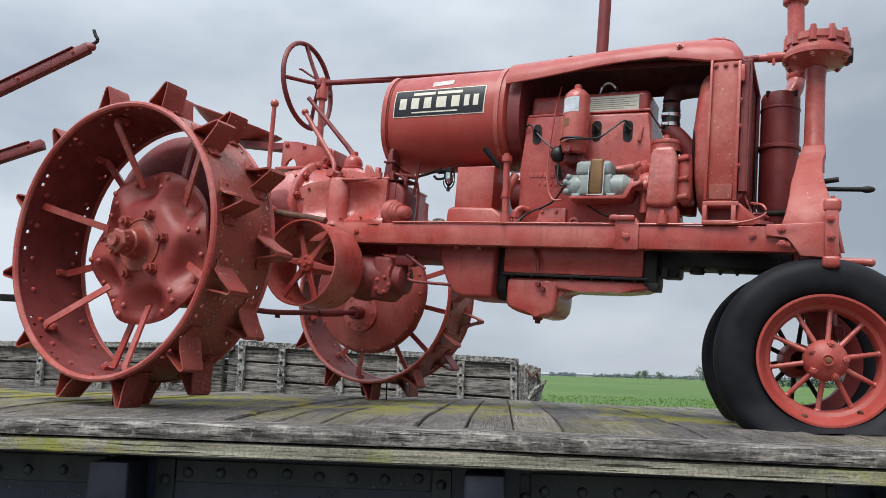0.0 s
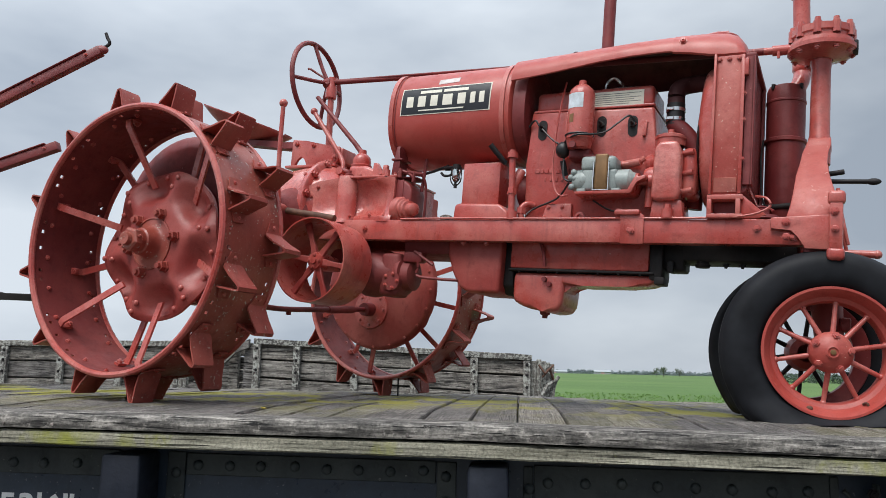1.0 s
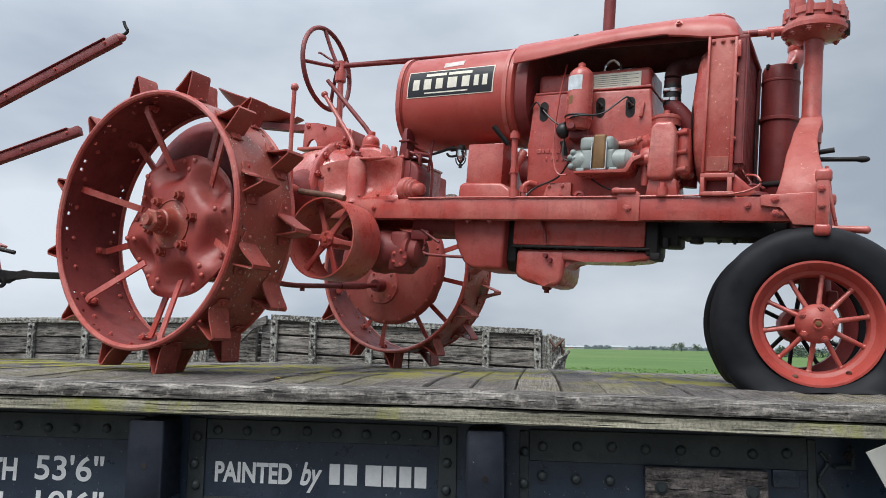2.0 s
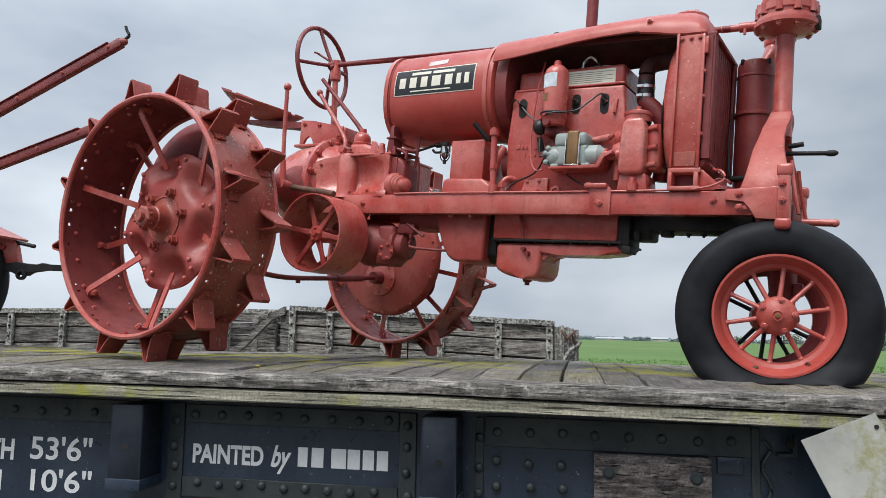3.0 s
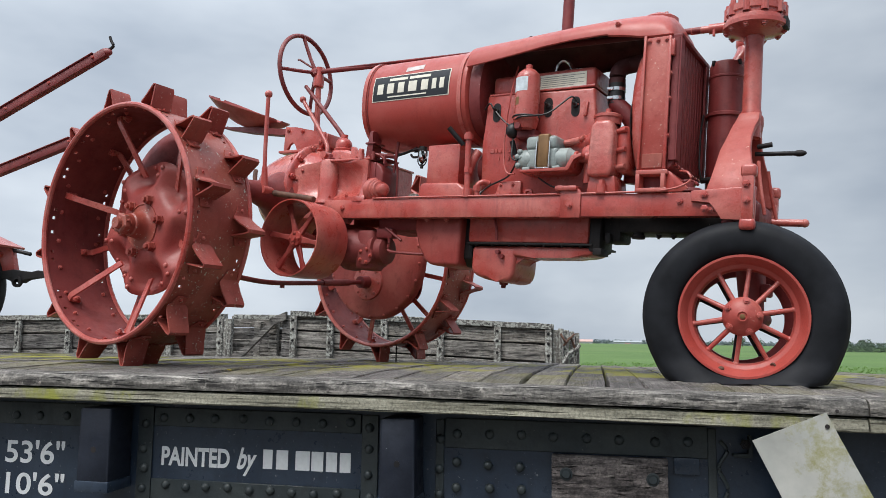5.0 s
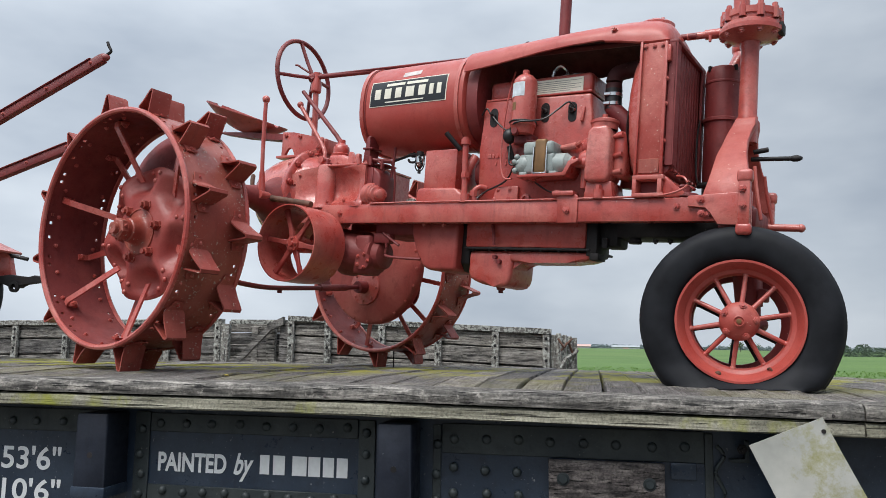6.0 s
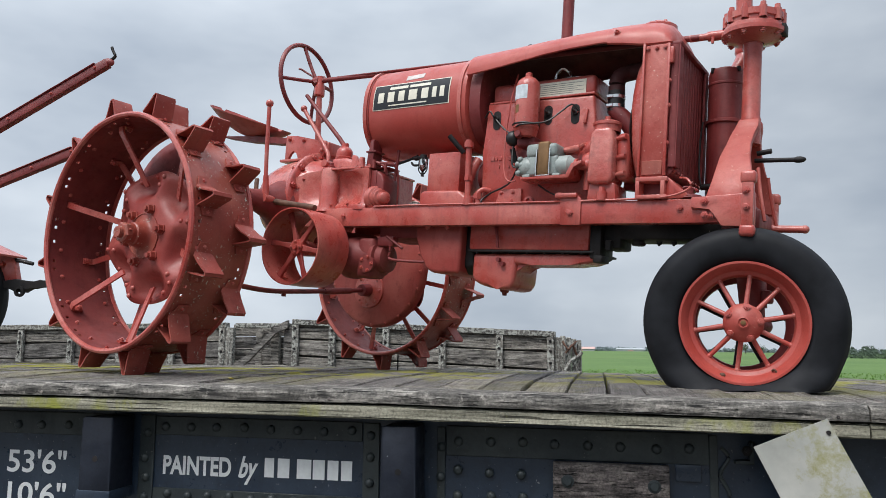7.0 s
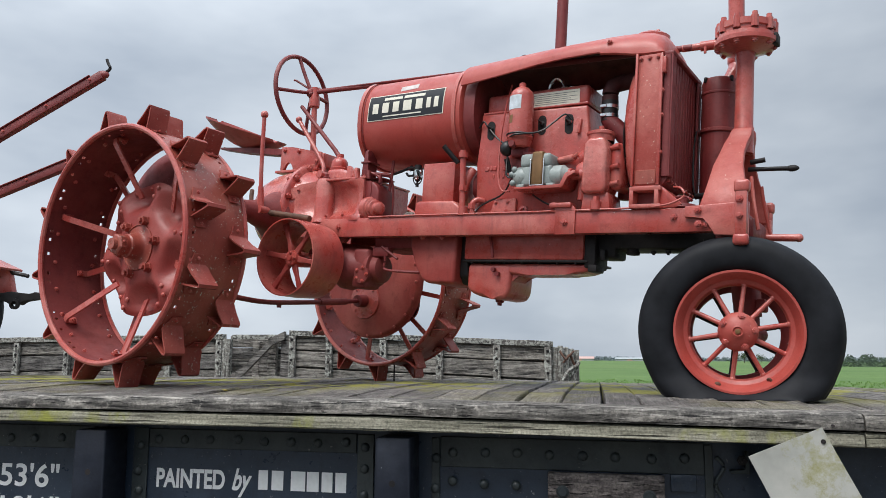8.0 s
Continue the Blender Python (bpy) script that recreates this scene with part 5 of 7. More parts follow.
cyl(bm, (0.03, -0.05, 0.55), (-0.005, -0.045, 0.985), 0.017, 0.016, 14)
lathe(bm, [(0.026, 0.93), (0.03, 0.935), (0.03, 0.975), (0.024, 1.0), (0.022, 1.045)], (-0.003, -0.045, 0), (0, 0, 1), 18)
T("steering_post", bm)

# seat
bm = bmesh.new()
outs = []
nu, nv = 26, 16
for i in range(nu + 1):
    u_ = i / nu
    row = []
    for k in range(nv + 1):
        w_ = (k / nv * 2 - 1)
        hw = 0.19 * math.sqrt(max(0.0, 1 - abs(2 * u_ - 1) ** 2.6)) + 0.02
        x = -0.86 + 0.52 * u_
        lip = 0.935 - 0.155 * u_ + 0.02 * (1 - u_) ** 3
        z = lip - 0.105 * math.sin(math.pi * (0.04 + 0.92 * u_)) * (1 - abs(w_) ** 2.4)
        row.append((x, w_ * hw, z))
    outs.append(row)
o_ = [[bm.verts.new(p) for p in r] for r in outs]
q_ = [[bm.verts.new((x, y, z - 0.006)) for x, y, z in r] for r in outs]
holes = {(5, 4), (5, 8), (5, 11), (9, 3), (9, 6), (9, 9), (9, 12), (13, 4), (13, 8), (13, 11)}
for i in range(nu):
    for k in range(nv):
        if (i, k) in holes:
            c_ = [(i, k), (i + 1, k), (i + 1, k + 1), (i, k + 1)]
            for (a, b), (c, d) in zip(c_, c_[1:] + c_[:1]):
                bm.faces.new((o_[a][b], o_[c][d], q_[c][d], q_[a][b]))
            continue
        bm.faces.new((o_[i][k], o_[i + 1][k], o_[i + 1][k + 1], o_[i][k + 1]))
        bm.faces.new((q_[i][k], q_[i][k + 1], q_[i + 1][k + 1], q_[i + 1][k]))
for i in range(nu):
    for k in (0, nv):
        bm.faces.new((o_[i][k], o_[i + 1][k], q_[i + 1][k], q_[i][k]))
for k in range(nv):
    for i in (0, nu):
        bm.faces.new((o_[i][k], o_[i][k + 1], q_[i][k + 1], q_[i][k]))
T("seat", bm, RED_HUB, "red pressed steel pan seat with holes")
bm = bmesh.new()
tube(bm, [(-0.76, -0.02, 0.765), (-0.74, -0.02, 0.748), (-0.55, -0.02, 0.725), (-0.25, -0.02, 0.695), (-0.10, -0.02, 0.69)], 0.006, 6)
prism(bm, [(-0.75, 0.755), (-0.76, 0.745), (-0.55, 0.708), (-0.26, 0.672), (-0.10, 0.668), (-0.10, 0.704), (-0.26, 0.708), (-0.50, 0.735)], "y", -0.055, 0.015, 0.004)
T("seat_spring", bm, RED_DARK)
bm = bmesh.new()
near = [(-0.18, 0.565), (-0.15, 0.565), (-0.14, 0.60), (-0.115, 0.615), (-0.09, 0.60), (-0.08, 0.565), (0.10, 0.555), (0.13, 0.60), (0.125, 0.655), (0.05, 0.665), (-0.09, 0.695), (-0.18, 0.705)]
prism(bm, near, "y", -0.095, -0.078, 0.004)
prism(bm, near[:1] + near[5:], "y", 0.03, 0.047, 0.004)
prism(bm, [(-0.18, 0.66), (-0.18, 0.70), (-0.09, 0.69), (-0.02, 0.676), (-0.02, 0.66), (-0.09, 0.672)], "y", -0.08, 0.035, 0.003)
box(bm, -0.205, 0.12, -0.11, 0.065, 0.548, 0.563, 0.004)
box(bm, 0.10, 0.14, -0.085, 0.04, 0.575, 0.65, 0.008)
sb = T("seat_bracket", bm)
for x, z in ((-0.04, 0.668), (0.10, 0.60), (-0.15, 0.68)):
    fix("bolt", BOLT, sb, (x, -0.095, z), (0, -1, 0))

# transmission
bm = bmesh.new()
lathe(bm, [(0.06, -0.27), (0.15, -0.255), (0.205, -0.215), (0.228, -0.15), (0.240, -0.075), (0.246, 0.0), (0.250, 0.052), (0.276, 0.058), (0.280, 0.064), (0.280, 0.086), (0.274, 0.092), (0.246, 0.096), (0.238, 0.12), (0.214, 0.17), (0.17, 0.22), (0.10, 0.25)], (0, CY, 0.315), (1, 0, 0), 56)
bellh = T("differential_housing", bm, RED_CAST, "rounded red cast differential housing")
for i in range(14):
    a = 2 * math.pi * (i + 0.5) / 14
    fix("bolt", BOLT_L, bellh, (0.092, CY + 0.262 * math.cos(a), 0.315 + 0.262 * math.sin(a)), (1, 0, 0))
bm = bmesh.new()
secs = []
for x, hw, zt_, flare in ((0.095, 0.236, 0.415, 0.0), (0.16, 0.232, 0.435, 0.0), (0.235, 0.195, 0.452, 0.01), (0.33, 0.135, 0.458, 0.03), (0.37, 0.132, 0.458, 0.045), (0.43, 0.142, 0.456, 0.05), (0.49, 0.165, 0.454, 0.04), (0.535, 0.195, 0.452, 0.015), (0.56, 0.20, 0.45, 0.0)):
    half = [(0.0, zt_), (hw + flare, zt_), (hw + flare, zt_ - 0.012), (hw + flare * 0.45, zt_ - 0.035), (hw, zt_ - 0.075), (hw, 0.33), (hw + flare * 0.4, 0.285), (hw + flare + 0.012, 0.262), (hw + flare + 0.012, 0.24)]
    ring_ = [(x, CY - y_, z_) for y_, z_ in half] + [(x, CY + y_ * 0.9, z_) for y_, z_ in reversed(half[1:])]
    secs.append(ring_)
loft(bm, secs)
bmesh.ops.bevel(bm, geom=[e_ for e_ in bm.edges if len(e_.link_faces) == 2 and e_.calc_face_angle(0) > 0.6], offset=0.006, segments=2, affect="EDGES", profile=0.5)
lathe(bm, [(0.062, 0.235), (0.058, 0.25), (0.052, 0.275), (0.050, 0.44), (0.044, 0.462), (0.030, 0.47), (0.0, 0.472)], (0.275, CY - 0.165, 0), (0, 0, 1), 28, False)
T("gearbox", bm, RED_CAST, "thickly painted red cast gearbox")
bm = bmesh.new()
lathe(bm, [(0.016, 0.46), (0.022, 0.474), (0.022, 0.48), (0.012, 0.484), (0.012, 0.498), (0, 0.50)], (0.275, CY - 0.165, 0), (0, 0, 1), 6, False)
T("pin_cap", bm, RED_DARK)
for x, z, tilt in ((0.06, 0.47, 0.25), (0.005, 0.395, 0.15)):
    bm = bmesh.new()
    lathe(bm, [(0.019, -0.05), (0.017, 0.0), (0.014, 0.004), (0.013, 0.012), (0.009, 0.014), (0.008, 0.020), (0, 0.021)], (x, CY - 0.215, z), (-0.15, -0.9, tilt), 16, False)
    T("filler_boss", bm)
bm = bmesh.new()
lathe(bm, [(0.10, -0.02), (0.10, 0.0), (0.09, 0.006), (0.07, 0.008), (0.066, 0.02), (0.045, 0.024), (0.0, 0.025)], (0.10, CY - 0.185, 0.315), (0.35, -0.93, 0.1), 28, False)
T("side_cover", bm, RED_CAST)
bm = bmesh.new()
box(bm, 0.235, 0.565, CY - 0.20, CY + 0.19, 0.452, 0.464, 0.004)
prism(bm, [(0.24, 0.464), (0.47, 0.464), (0.42, 0.49), (0.345, 0.532), (0.24, 0.535)], "y", CY - 0.13, CY + 0.10, 0.016, 3)
cov = T("gearbox_cover", bm, RED_CAST)
for x, y in ((0.25, -0.19), (0.36, -0.19), (0.47, -0.19), (0.55, -0.19)):
    fix("bolt", BOLT_S, cov, (x, CY + y + 0.0, 0.464), (0, 0, 1))
bm = bmesh.new()
prism(bm, [(0.40, 0.464), (0.475, 0.464), (0.425, 0.535), (0.405, 0.535)], "y", CY - 0.16, CY - 0.135, 0.004)
T("cover_lug", bm, RED_CAST)
bm = bmesh.new()
lathe(bm, [(0.05, 0.53), (0.052, 0.545), (0.045, 0.55), (0.046, 0.565), (0.042, 0.585), (0.03, 0.60), (0.02, 0.605), (0.018, 0.625)], (0.275, -0.10, 0), (0, 0, 1), 22)
T("gear_lever_tower", bm)
bm = bmesh.new()
cyl(bm, (0.275, -0.10, 0.605), (0.225, -0.10, 0.66), 0.014, 0.012, 10)
cyl(bm, (0.24, -0.10, 0.645), (-0.045, -0.10, 0.925), 0.0125, 0.011, 10)
T("gear_lever", bm, RED_DARK)
bm = bmesh.new()
tube(bm, [(0.175, -0.12, 0.52), (0.165, -0.11, 0.565), (0.12, -0.105, 0.63), (-0.055, -0.10, 0.845)], 0.0115, 10)
ball(bm, (-0.058, -0.10, 0.85), 0.019)
cyl(bm, (0.175, -0.15, 0.515), (0.175, -0.06, 0.515), 0.02, None, 12)
T("brake_lever", bm)
bm = bmesh.new()
tube(bm, [(0.43, -0.02, 0.505), (0.43, -0.02, 0.56), (0.425, -0.02, 0.61)], 0.009, 8)
ball(bm, (0.424, -0.02, 0.62), 0.018)
T("power_lever", bm)
bm = bmesh.new()
tube(bm, [(0.035, -0.40, 0.27), (0.03, -0.41, 0.32), (0.022, -0.42, 0.50), (0.016, -0.426, 0.765)], 0.011, 10)
cyl(bm, (0.03, -0.41, 0.29), (0.026, -0.415, 0.40), 0.02, 0.014, 12)
ball(bm, (0.016, -0.426, 0.782), 0.0205)
cyl(bm, (0.035, -0.43, 0.28), (0.035, -0.20, 0.28), 0.022, None, 14)
T("ball_lever", bm, RED, "upright red hand lever with a ball knob")
bm = bmesh.new()
cyl(bm, (-0.09, -0.36, 0.290), (0.335, -0.36, 0.232), 0.016, None, 12)
tube(bm, [(-0.09, -0.36, 0.305), (-0.10, -0.36, 0.36), (-0.12, -0.34, 0.40)], 0.012, 8)
T("foot_rest_bar", bm, RUST, "grey-brown iron rod beside the gearbox")
# clutch housing and rear engine bell
bm = bmesh.new()
prism(bm, [(0.555, 0.235), (0.645, 0.235), (0.645, 0.385), (0.632, 0.415), (0.60, 0.44), (0.555, 0.45)], "y", CY - 0.185, CY - 0.06, 0.010, 3)
box(bm, 0.592, 0.600, CY - 0.19, CY - 0.055, 0.24, 0.440, 0.003)
ch = T("clutch_housing", bm, RED_DARK)
bm = bmesh.new()
lathe(bm, [(0.064, -0.03), (0.062, 0.0), (0.058, 0.010), (0.050, 0.014), (0.050, 0.028), (0.043, 0.032), (0.041, 0.046), (0.030, 0.050), (0.028, 0.085), (0.020, 0.092), (0.0, 0.094)], (0.605, CY - 0.172, 0.300), (0.90, -0.43, -0.05), 28, False)
T("clutch_cap", bm, RED)
bm = bmesh.new()
box(bm, 0.53, 0.64, CY - 0.15, CY - 0.05, 0.456, 0.464, 0.003)
tube(bm, [(0.54, CY - 0.18, 0.462), (0.56, CY - 0.18, 0.485), (0.60, CY - 0.17, 0.478), (0.63, CY - 0.16, 0.455), (0.64, CY - 0.16, 0.42)], 0.007, 8)
cyl(bm, (0.575, CY - 0.185, 0.452), (0.575, CY - 0.185, 0.495), 0.009, None, 8)
cyl(bm, (0.64, CY - 0.175, 0.43), (0.645, CY - 0.175, 0.475), 0.007, None, 8)
T("clutch_linkage", bm, RED_DARK)
bm = bmesh.new()
tube(bm, [(0.555, CY - 0.15, 0.472), (0.62, CY - 0.14, 0.484), (0.66, CY - 0.12, 0.470), (0.672, CY - 0.10, 0.40), (0.668, CY - 0.09, 0.26)], 0.006, 8)
cyl(bm, (0.60, CY - 0.17, 0.478), (0.655, CY - 0.12, 0.478), 0.011, None, 8)
cyl(bm, (0.648, CY - 0.10, 0.40), (0.662, CY - 0.10, 0.56), 0.008, None, 8)
T("clutch_rod", bm, RED_DARK)
bm = bmesh.new()
prism(bm, [(0.475, 0.462), (0.505, 0.462), (0.500, 0.515), (0.480, 0.515)], "y", CY - 0.19, CY - 0.165, 0.004)
cyl(bm, (0.515, CY - 0.20, 0.455), (0.515, CY - 0.20, 0.485), 0.013, None, 8)
T("cover_bracket", bm, RED_CAST)
for x_, z_ in ((0.115, 0.36), (0.15, 0.405), (0.205, 0.268), (0.33, 0.268), (0.44, 0.272), (0.52, 0.27)):
    fix("bolt", BOLT_S, tractor, (x_, CY - (0.236 if x_ < 0.19 else 0.205), z_), (0, -1, 0))
bm = bmesh.new()
for k in range(7):
    a = k * 0.9
    ball(bm, (0.80 + 0.022 * k, CY - 0.12 + 0.03 * math.sin(a), 0.262 + 0.008 * math.cos(a * 1.7)), 0.026, 1.3, 1, 0.7, 8, 6)
T("debris_on_rail", bm, PATCHWOOD, "clump of dry grey debris")

# belt pulley
PX, PZ = 0.315, 0.025
bm = bmesh.new()
lathe(bm, [(0.184, -0.492), (0.190, -0.492), (0.192, -0.38), (0.188, -0.27), (0.180, -0.27), (0.183, -0.38)], (PX, 0, PZ), (0, 1, 0), 64, False)
lathe(bm, [(0.184, -0.492), (0.183, -0.38)], (PX, 0, PZ), (0, 1, 0), 64, False)
pul = T("belt_pulley", bm, RED, "red cast belt pulley with curved spokes")
for i in range(6):
    a = 2 * math.pi * i / 6 - radians(8)
    bm = bmesh.new()
    m = Matrix.Translation((PX, -0.43, PZ)) @ Matrix.Rotation(-a, 4, "Y")
    loft(bm, [[m @ V(r, -t2, -w2), m @ V(r, -t2, w2), m @ V(r, t2, w2), m @ V(r, t2, -w2)] for r, t2, w2 in ((0.03, 0.010, 0.017), (0.10, 0.007, 0.011), (0.184, 0.009, 0.016))])
    bmesh.ops.bevel(bm, geom=bm.edges[:], offset=0.003, segments=1, affect="EDGES")
    part("spoke", bm, RED_HUB, pul)
bm = bmesh.new()
lathe(bm, [(0.0, -0.462), (0.014, -0.462), (0.016, -0.452), (0.036, -0.45), (0.042, -0.43), (0.04, -0.38), (0.03, -0.26)], (PX, 0, PZ), (0, 1, 0), 24, False)
part("hub", bm, RED, pul)
for i in range(4):
    a = 2 * math.pi * i / 4
    fix("bolt", BOLT_S, pul, (PX + 0.026 * math.cos(a), -0.451, PZ + 0.026 * math.sin(a)), (0, -1, 0))
bm = bmesh.new()
lathe(bm, [(0.045, -0.30), (0.06, -0.24), (0.07, -0.16), (0.09, -0.10), (0.10, 0.1)], (PX + 0.02, 0, PZ + 0.03), (0, 1, 0), 32)
lathe(bm, [(0.105, 0.0), (0.11, 0.05), (0.10, 0.10), (0.085, 0.14), (0.08, 0.19)], (PX + 0.09, -0.14, PZ - 0.02), (1, 0, 0), 28)
# shade behind the pulley is put into this maroon
T("pulley_housing", bm, RED_SHADE)
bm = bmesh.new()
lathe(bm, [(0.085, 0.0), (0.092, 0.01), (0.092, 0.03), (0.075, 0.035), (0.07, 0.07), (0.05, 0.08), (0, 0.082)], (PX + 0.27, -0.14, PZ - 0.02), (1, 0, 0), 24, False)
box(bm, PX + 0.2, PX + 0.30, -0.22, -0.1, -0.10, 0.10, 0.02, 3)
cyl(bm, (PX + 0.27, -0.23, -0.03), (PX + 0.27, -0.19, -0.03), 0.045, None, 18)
phc = T("pulley_shaft_cap", bm, RED_SHADE)
for i in range(5):
    a = 2 * math.pi * i / 5
    fix("bolt", BOLT_S, phc, (PX + 0.27 + 0.034 * math.cos(a), -0.23, -0.03 + 0.034 * math.sin(a)), (0, -1, 0))
bm = bmesh.new()
tube(bm, [(-0.10, -0.75, -0.13), (-0.09, -0.55, -0.162), (-0.07, -0.35, -0.185), (-0.06, -0.2, -0.190), (-0.05, 0.0, -0.178), (-0.04, 0.3, -0.155), (-0.03, 0.52, -0.135)], 0.014, 10)
cyl(bm, (-0.045, 0.18, -0.165), (-0.035, 0.40, -0.147), 0.020, None, 12)
cyl(bm, (-0.057, -0.13, -0.215), (-0.057, -0.13, -0.180), 0.013, None, 8)
cyl(bm, (-0.03, 0.50, -0.136), (-0.03, 0.585, -0.130), 0.036, 0.042, 18)
T("drawbar_rod", bm, RED_DARK)

# engine
bm = bmesh.new()
prism(bm, [(1.185, 0.25), (1.74, 0.25), (1.735, 0.5), (1.715, 0.725), (1.19, 0.735), (1.18, 0.5)], "y", CY - 0.14, CY + 0.15, 0.012, 3)
block = T("engine_block", bm, RED, "red painted cast engine block")
# flat black patches paint the shade of the plug recesses
for x, z, rx in ((1.245, 0.650, 0.021), (1.503, 0.652, 0.021), (1.632, 0.646, 0.021)):
    bm = bmesh.new()
    prof = []
    for k in range(20):
        a = 2 * math.pi * k / 20
        prof.append((x + rx * 0.95 * math.cos(a), z + 0.022 * math.sin(a) + (0.022 if math.sin(a) >= 0 else -0.022)))
    prism(bm, prof, "y", CY - 0.1425, CY - 0.1395)
    op = part("plug_recess", bm, BLACKMETAL, block, "flat dark patch painted as the shade of a plug recess")
    bm = bmesh.new()
    lathe(bm, [(0.012, 0), (0.012, 0.01), (0.007, 0.012), (0.006, 0.03), (0.003, 0.032), (0.003, 0.04)], (x, CY - 0.142, z + 0.005), (0, -1, 0.2), 10)
    part("spark_plug", bm, BLACKMETAL, op)
bm = bmesh.new()
box(bm, 1.20, 1.715, CY - 0.142, CY + 0.12, 0.728, 0.738, 0.003)
T("head_gasket_flange", bm)
bm = bmesh.new()
box(bm, 1.20, 1.705, CY - 0.115, CY + 0.10, 0.735, 0.828, 0.02, 4)
vc = T("valve_cover", bm, RED, "red valve cover with a printed plate")
bm = bmesh.new()
tube(bm, [(1.475, -0.06, 0.822), (1.478, -0.06, 0.868), (1.492, -0.06, 0.890), (1.513, -0.06, 0.899), (1.535, -0.06, 0.888), (1.55, -0.06, 0.865), (1.552, -0.06, 0.822)], 0.009, 8)
part("breather_loop", bm, CHROME, vc, "bright metal loop")
bm = bmesh.new()
tube(bm, [(1.50, CY, 0.826), (1.50, CY, 0.852), (1.53, CY, 0.862), (1.60, CY, 0.860), (1.625, CY, 0.85), (1.625, CY, 0.826)], 0.011, 10)
part("cover_handle", bm, CHROME, vc, "bright metal cover handle")
bm = bmesh.new()
box(bm, 1.425, 1.665, CY - 0.1185, CY - 0.1155, 0.726, 0.808, 0.001, 1)
pl = part("data_plate", bm, CREAM, vc, "cream printed data plate")
for k in range(8):
    bm = bmesh.new()
    x1 = 1.655 - (0.05 if k in (2, 6) else 0.0) - (0.03 if k == 4 else 0)
    box(bm, 1.436, x1, CY - 0.1195, CY - 0.1186, 0.734 + k * 0.0088, 0.7362 + k * 0.0088)
    part("text_bar", bm, INK, pl)
# casting text as raised bars
for i, (x0, x1, z) in enumerate(((1.225, 1.245, 0.46), (1.249, 1.262, 0.46), (1.266, 1.284, 0.46), (1.288, 1.30, 0.46), (1.318, 1.336, 0.458), (1.341, 1.355, 0.458), (1.36, 1.376, 0.457), (1.268, 1.275, 0.425), (1.292, 1.302, 0.425), (1.317, 1.327, 0.424), (1.342, 1.352, 0.424))):
    bm = bmesh.new()
    box(bm, x0, x1, CY - 0.144, CY - 0.139, z, z + 0.020, 0.002, 1)
    part("casting_mark", bm, RED, block)
# side cover and bolts low on the block
bm = bmesh.new()
prism(bm, [(1.27, 0.252), (1.40, 0.252), (1.40, 0.325), (1.29, 0.325)], "y", CY - 0.157, CY - 0.138, 0.004)
lc = T("lower_cover", bm)
for x, z in ((1.285, 0.268), (1.30, 0.31), (1.355, 0.268), (1.36, 0.31)):
    fix("bolt", BOLT_S, lc, (x, CY - 0.157, z), (0, -1, 0))
bm = bmesh.new()
lathe(bm, [(0.022, 0), (0.022, 0.012), (0.012, 0.014), (0.010, 0.004), (0, 0.004)], (1.435, CY - 0.14, 0.268), (0, -1, 0), 20, False)
T("drain_boss", bm)
bm = bmesh.new()
tube(bm, [(1.50, CY - 0.16, 0.48), (1.58, CY - 0.16, 0.482), (1.66, CY - 0.17, 0.485), (1.70, CY - 0.18, 0.50)], 0.010, 8)
cyl(bm, (1.60, CY - 0.15, 0.483), (1.68, CY - 0.175, 0.487), 0.015, None, 10)
T("water_pipe", bm)
for x, z in ((1.655, 0.50), (1.64, 0.655), (1.68, 0.51)):
    fix("bolt", BOLT_S, block, (x, CY - 0.14, z), (0, -1, 0))
bm = bmesh.new()
prism(bm, [(1.672, 0.60), (1.688, 0.60), (1.695, 0.66), (1.684, 0.665), (1.68, 0.63)], "y", CY - 0.155, CY - 0.139, 0.003)
T("cable_clip", bm)

# oil filter
FX, FY = 1.435, -0.245
bm = bmesh.new()
lathe(bm, [(0.02, 0.535), (0.045, 0.54), (0.050, 0.555), (0.054, 0.575), (0.057, 0.578), (0.057, 0.592), (0.054, 0.595), (0.0535, 0.765), (0.048, 0.785), (0.030, 0.803), (0.016, 0.81), (0.015, 0.826), (0.008, 0.83), (0, 0.83)], (FX, FY, 0), (0, 0, 1), 32, False)
fl = T("oil_filter", bm, RED, "red oil filter canister with a pale label")
bm = bmesh.new()
aa = [radians(a) for a in range(215, 300, 8)]
secs = [[(FX + r * math.cos(a), FY + r * math.sin(a), z) for r, z in ((0.0537, 0.700), (0.0545, 0.700), (0.0545, 0.762), (0.0537, 0.762))] for a in aa]
loft(bm, secs)
part("label", bm, LABELWHITE, fl, "pale blue and white label")
bm = bmesh.new()
secs = [[(FX + r * math.cos(a), FY + r * math.sin(a), z) for r, z in ((0.0537, 0.64), (0.0545, 0.64), (0.0545, 0.675), (0.0537, 0.675))] for a in aa[2:6]]
loft(bm, secs)
part("label", bm, BRASS, fl)
bm = bmesh.new()
tube(bm, [(FX + 0.0575 * math.cos(a / 10), FY + 0.0575 * math.sin(a / 10), 0.592) for a in range(0, 63, 6)], 0.004, 6)
part("clamp_wire", bm, CABLE, fl)
bm = bmesh.new()
box(bm, FX - 0.045, FX + 0.045, FY + 0.0, CY - 0.138, 0.50, 0.545, 0.012, 3)
cyl(bm, (FX - 0.01, FY - 0.03, 0.545), (FX - 0.01, FY - 0.06, 0.545), 0.014, None, 12)
cyl(bm, (FX + 0.02, FY + 0.0, 0.51), (FX + 0.11, FY + 0.05, 0.505), 0.010, None, 10)
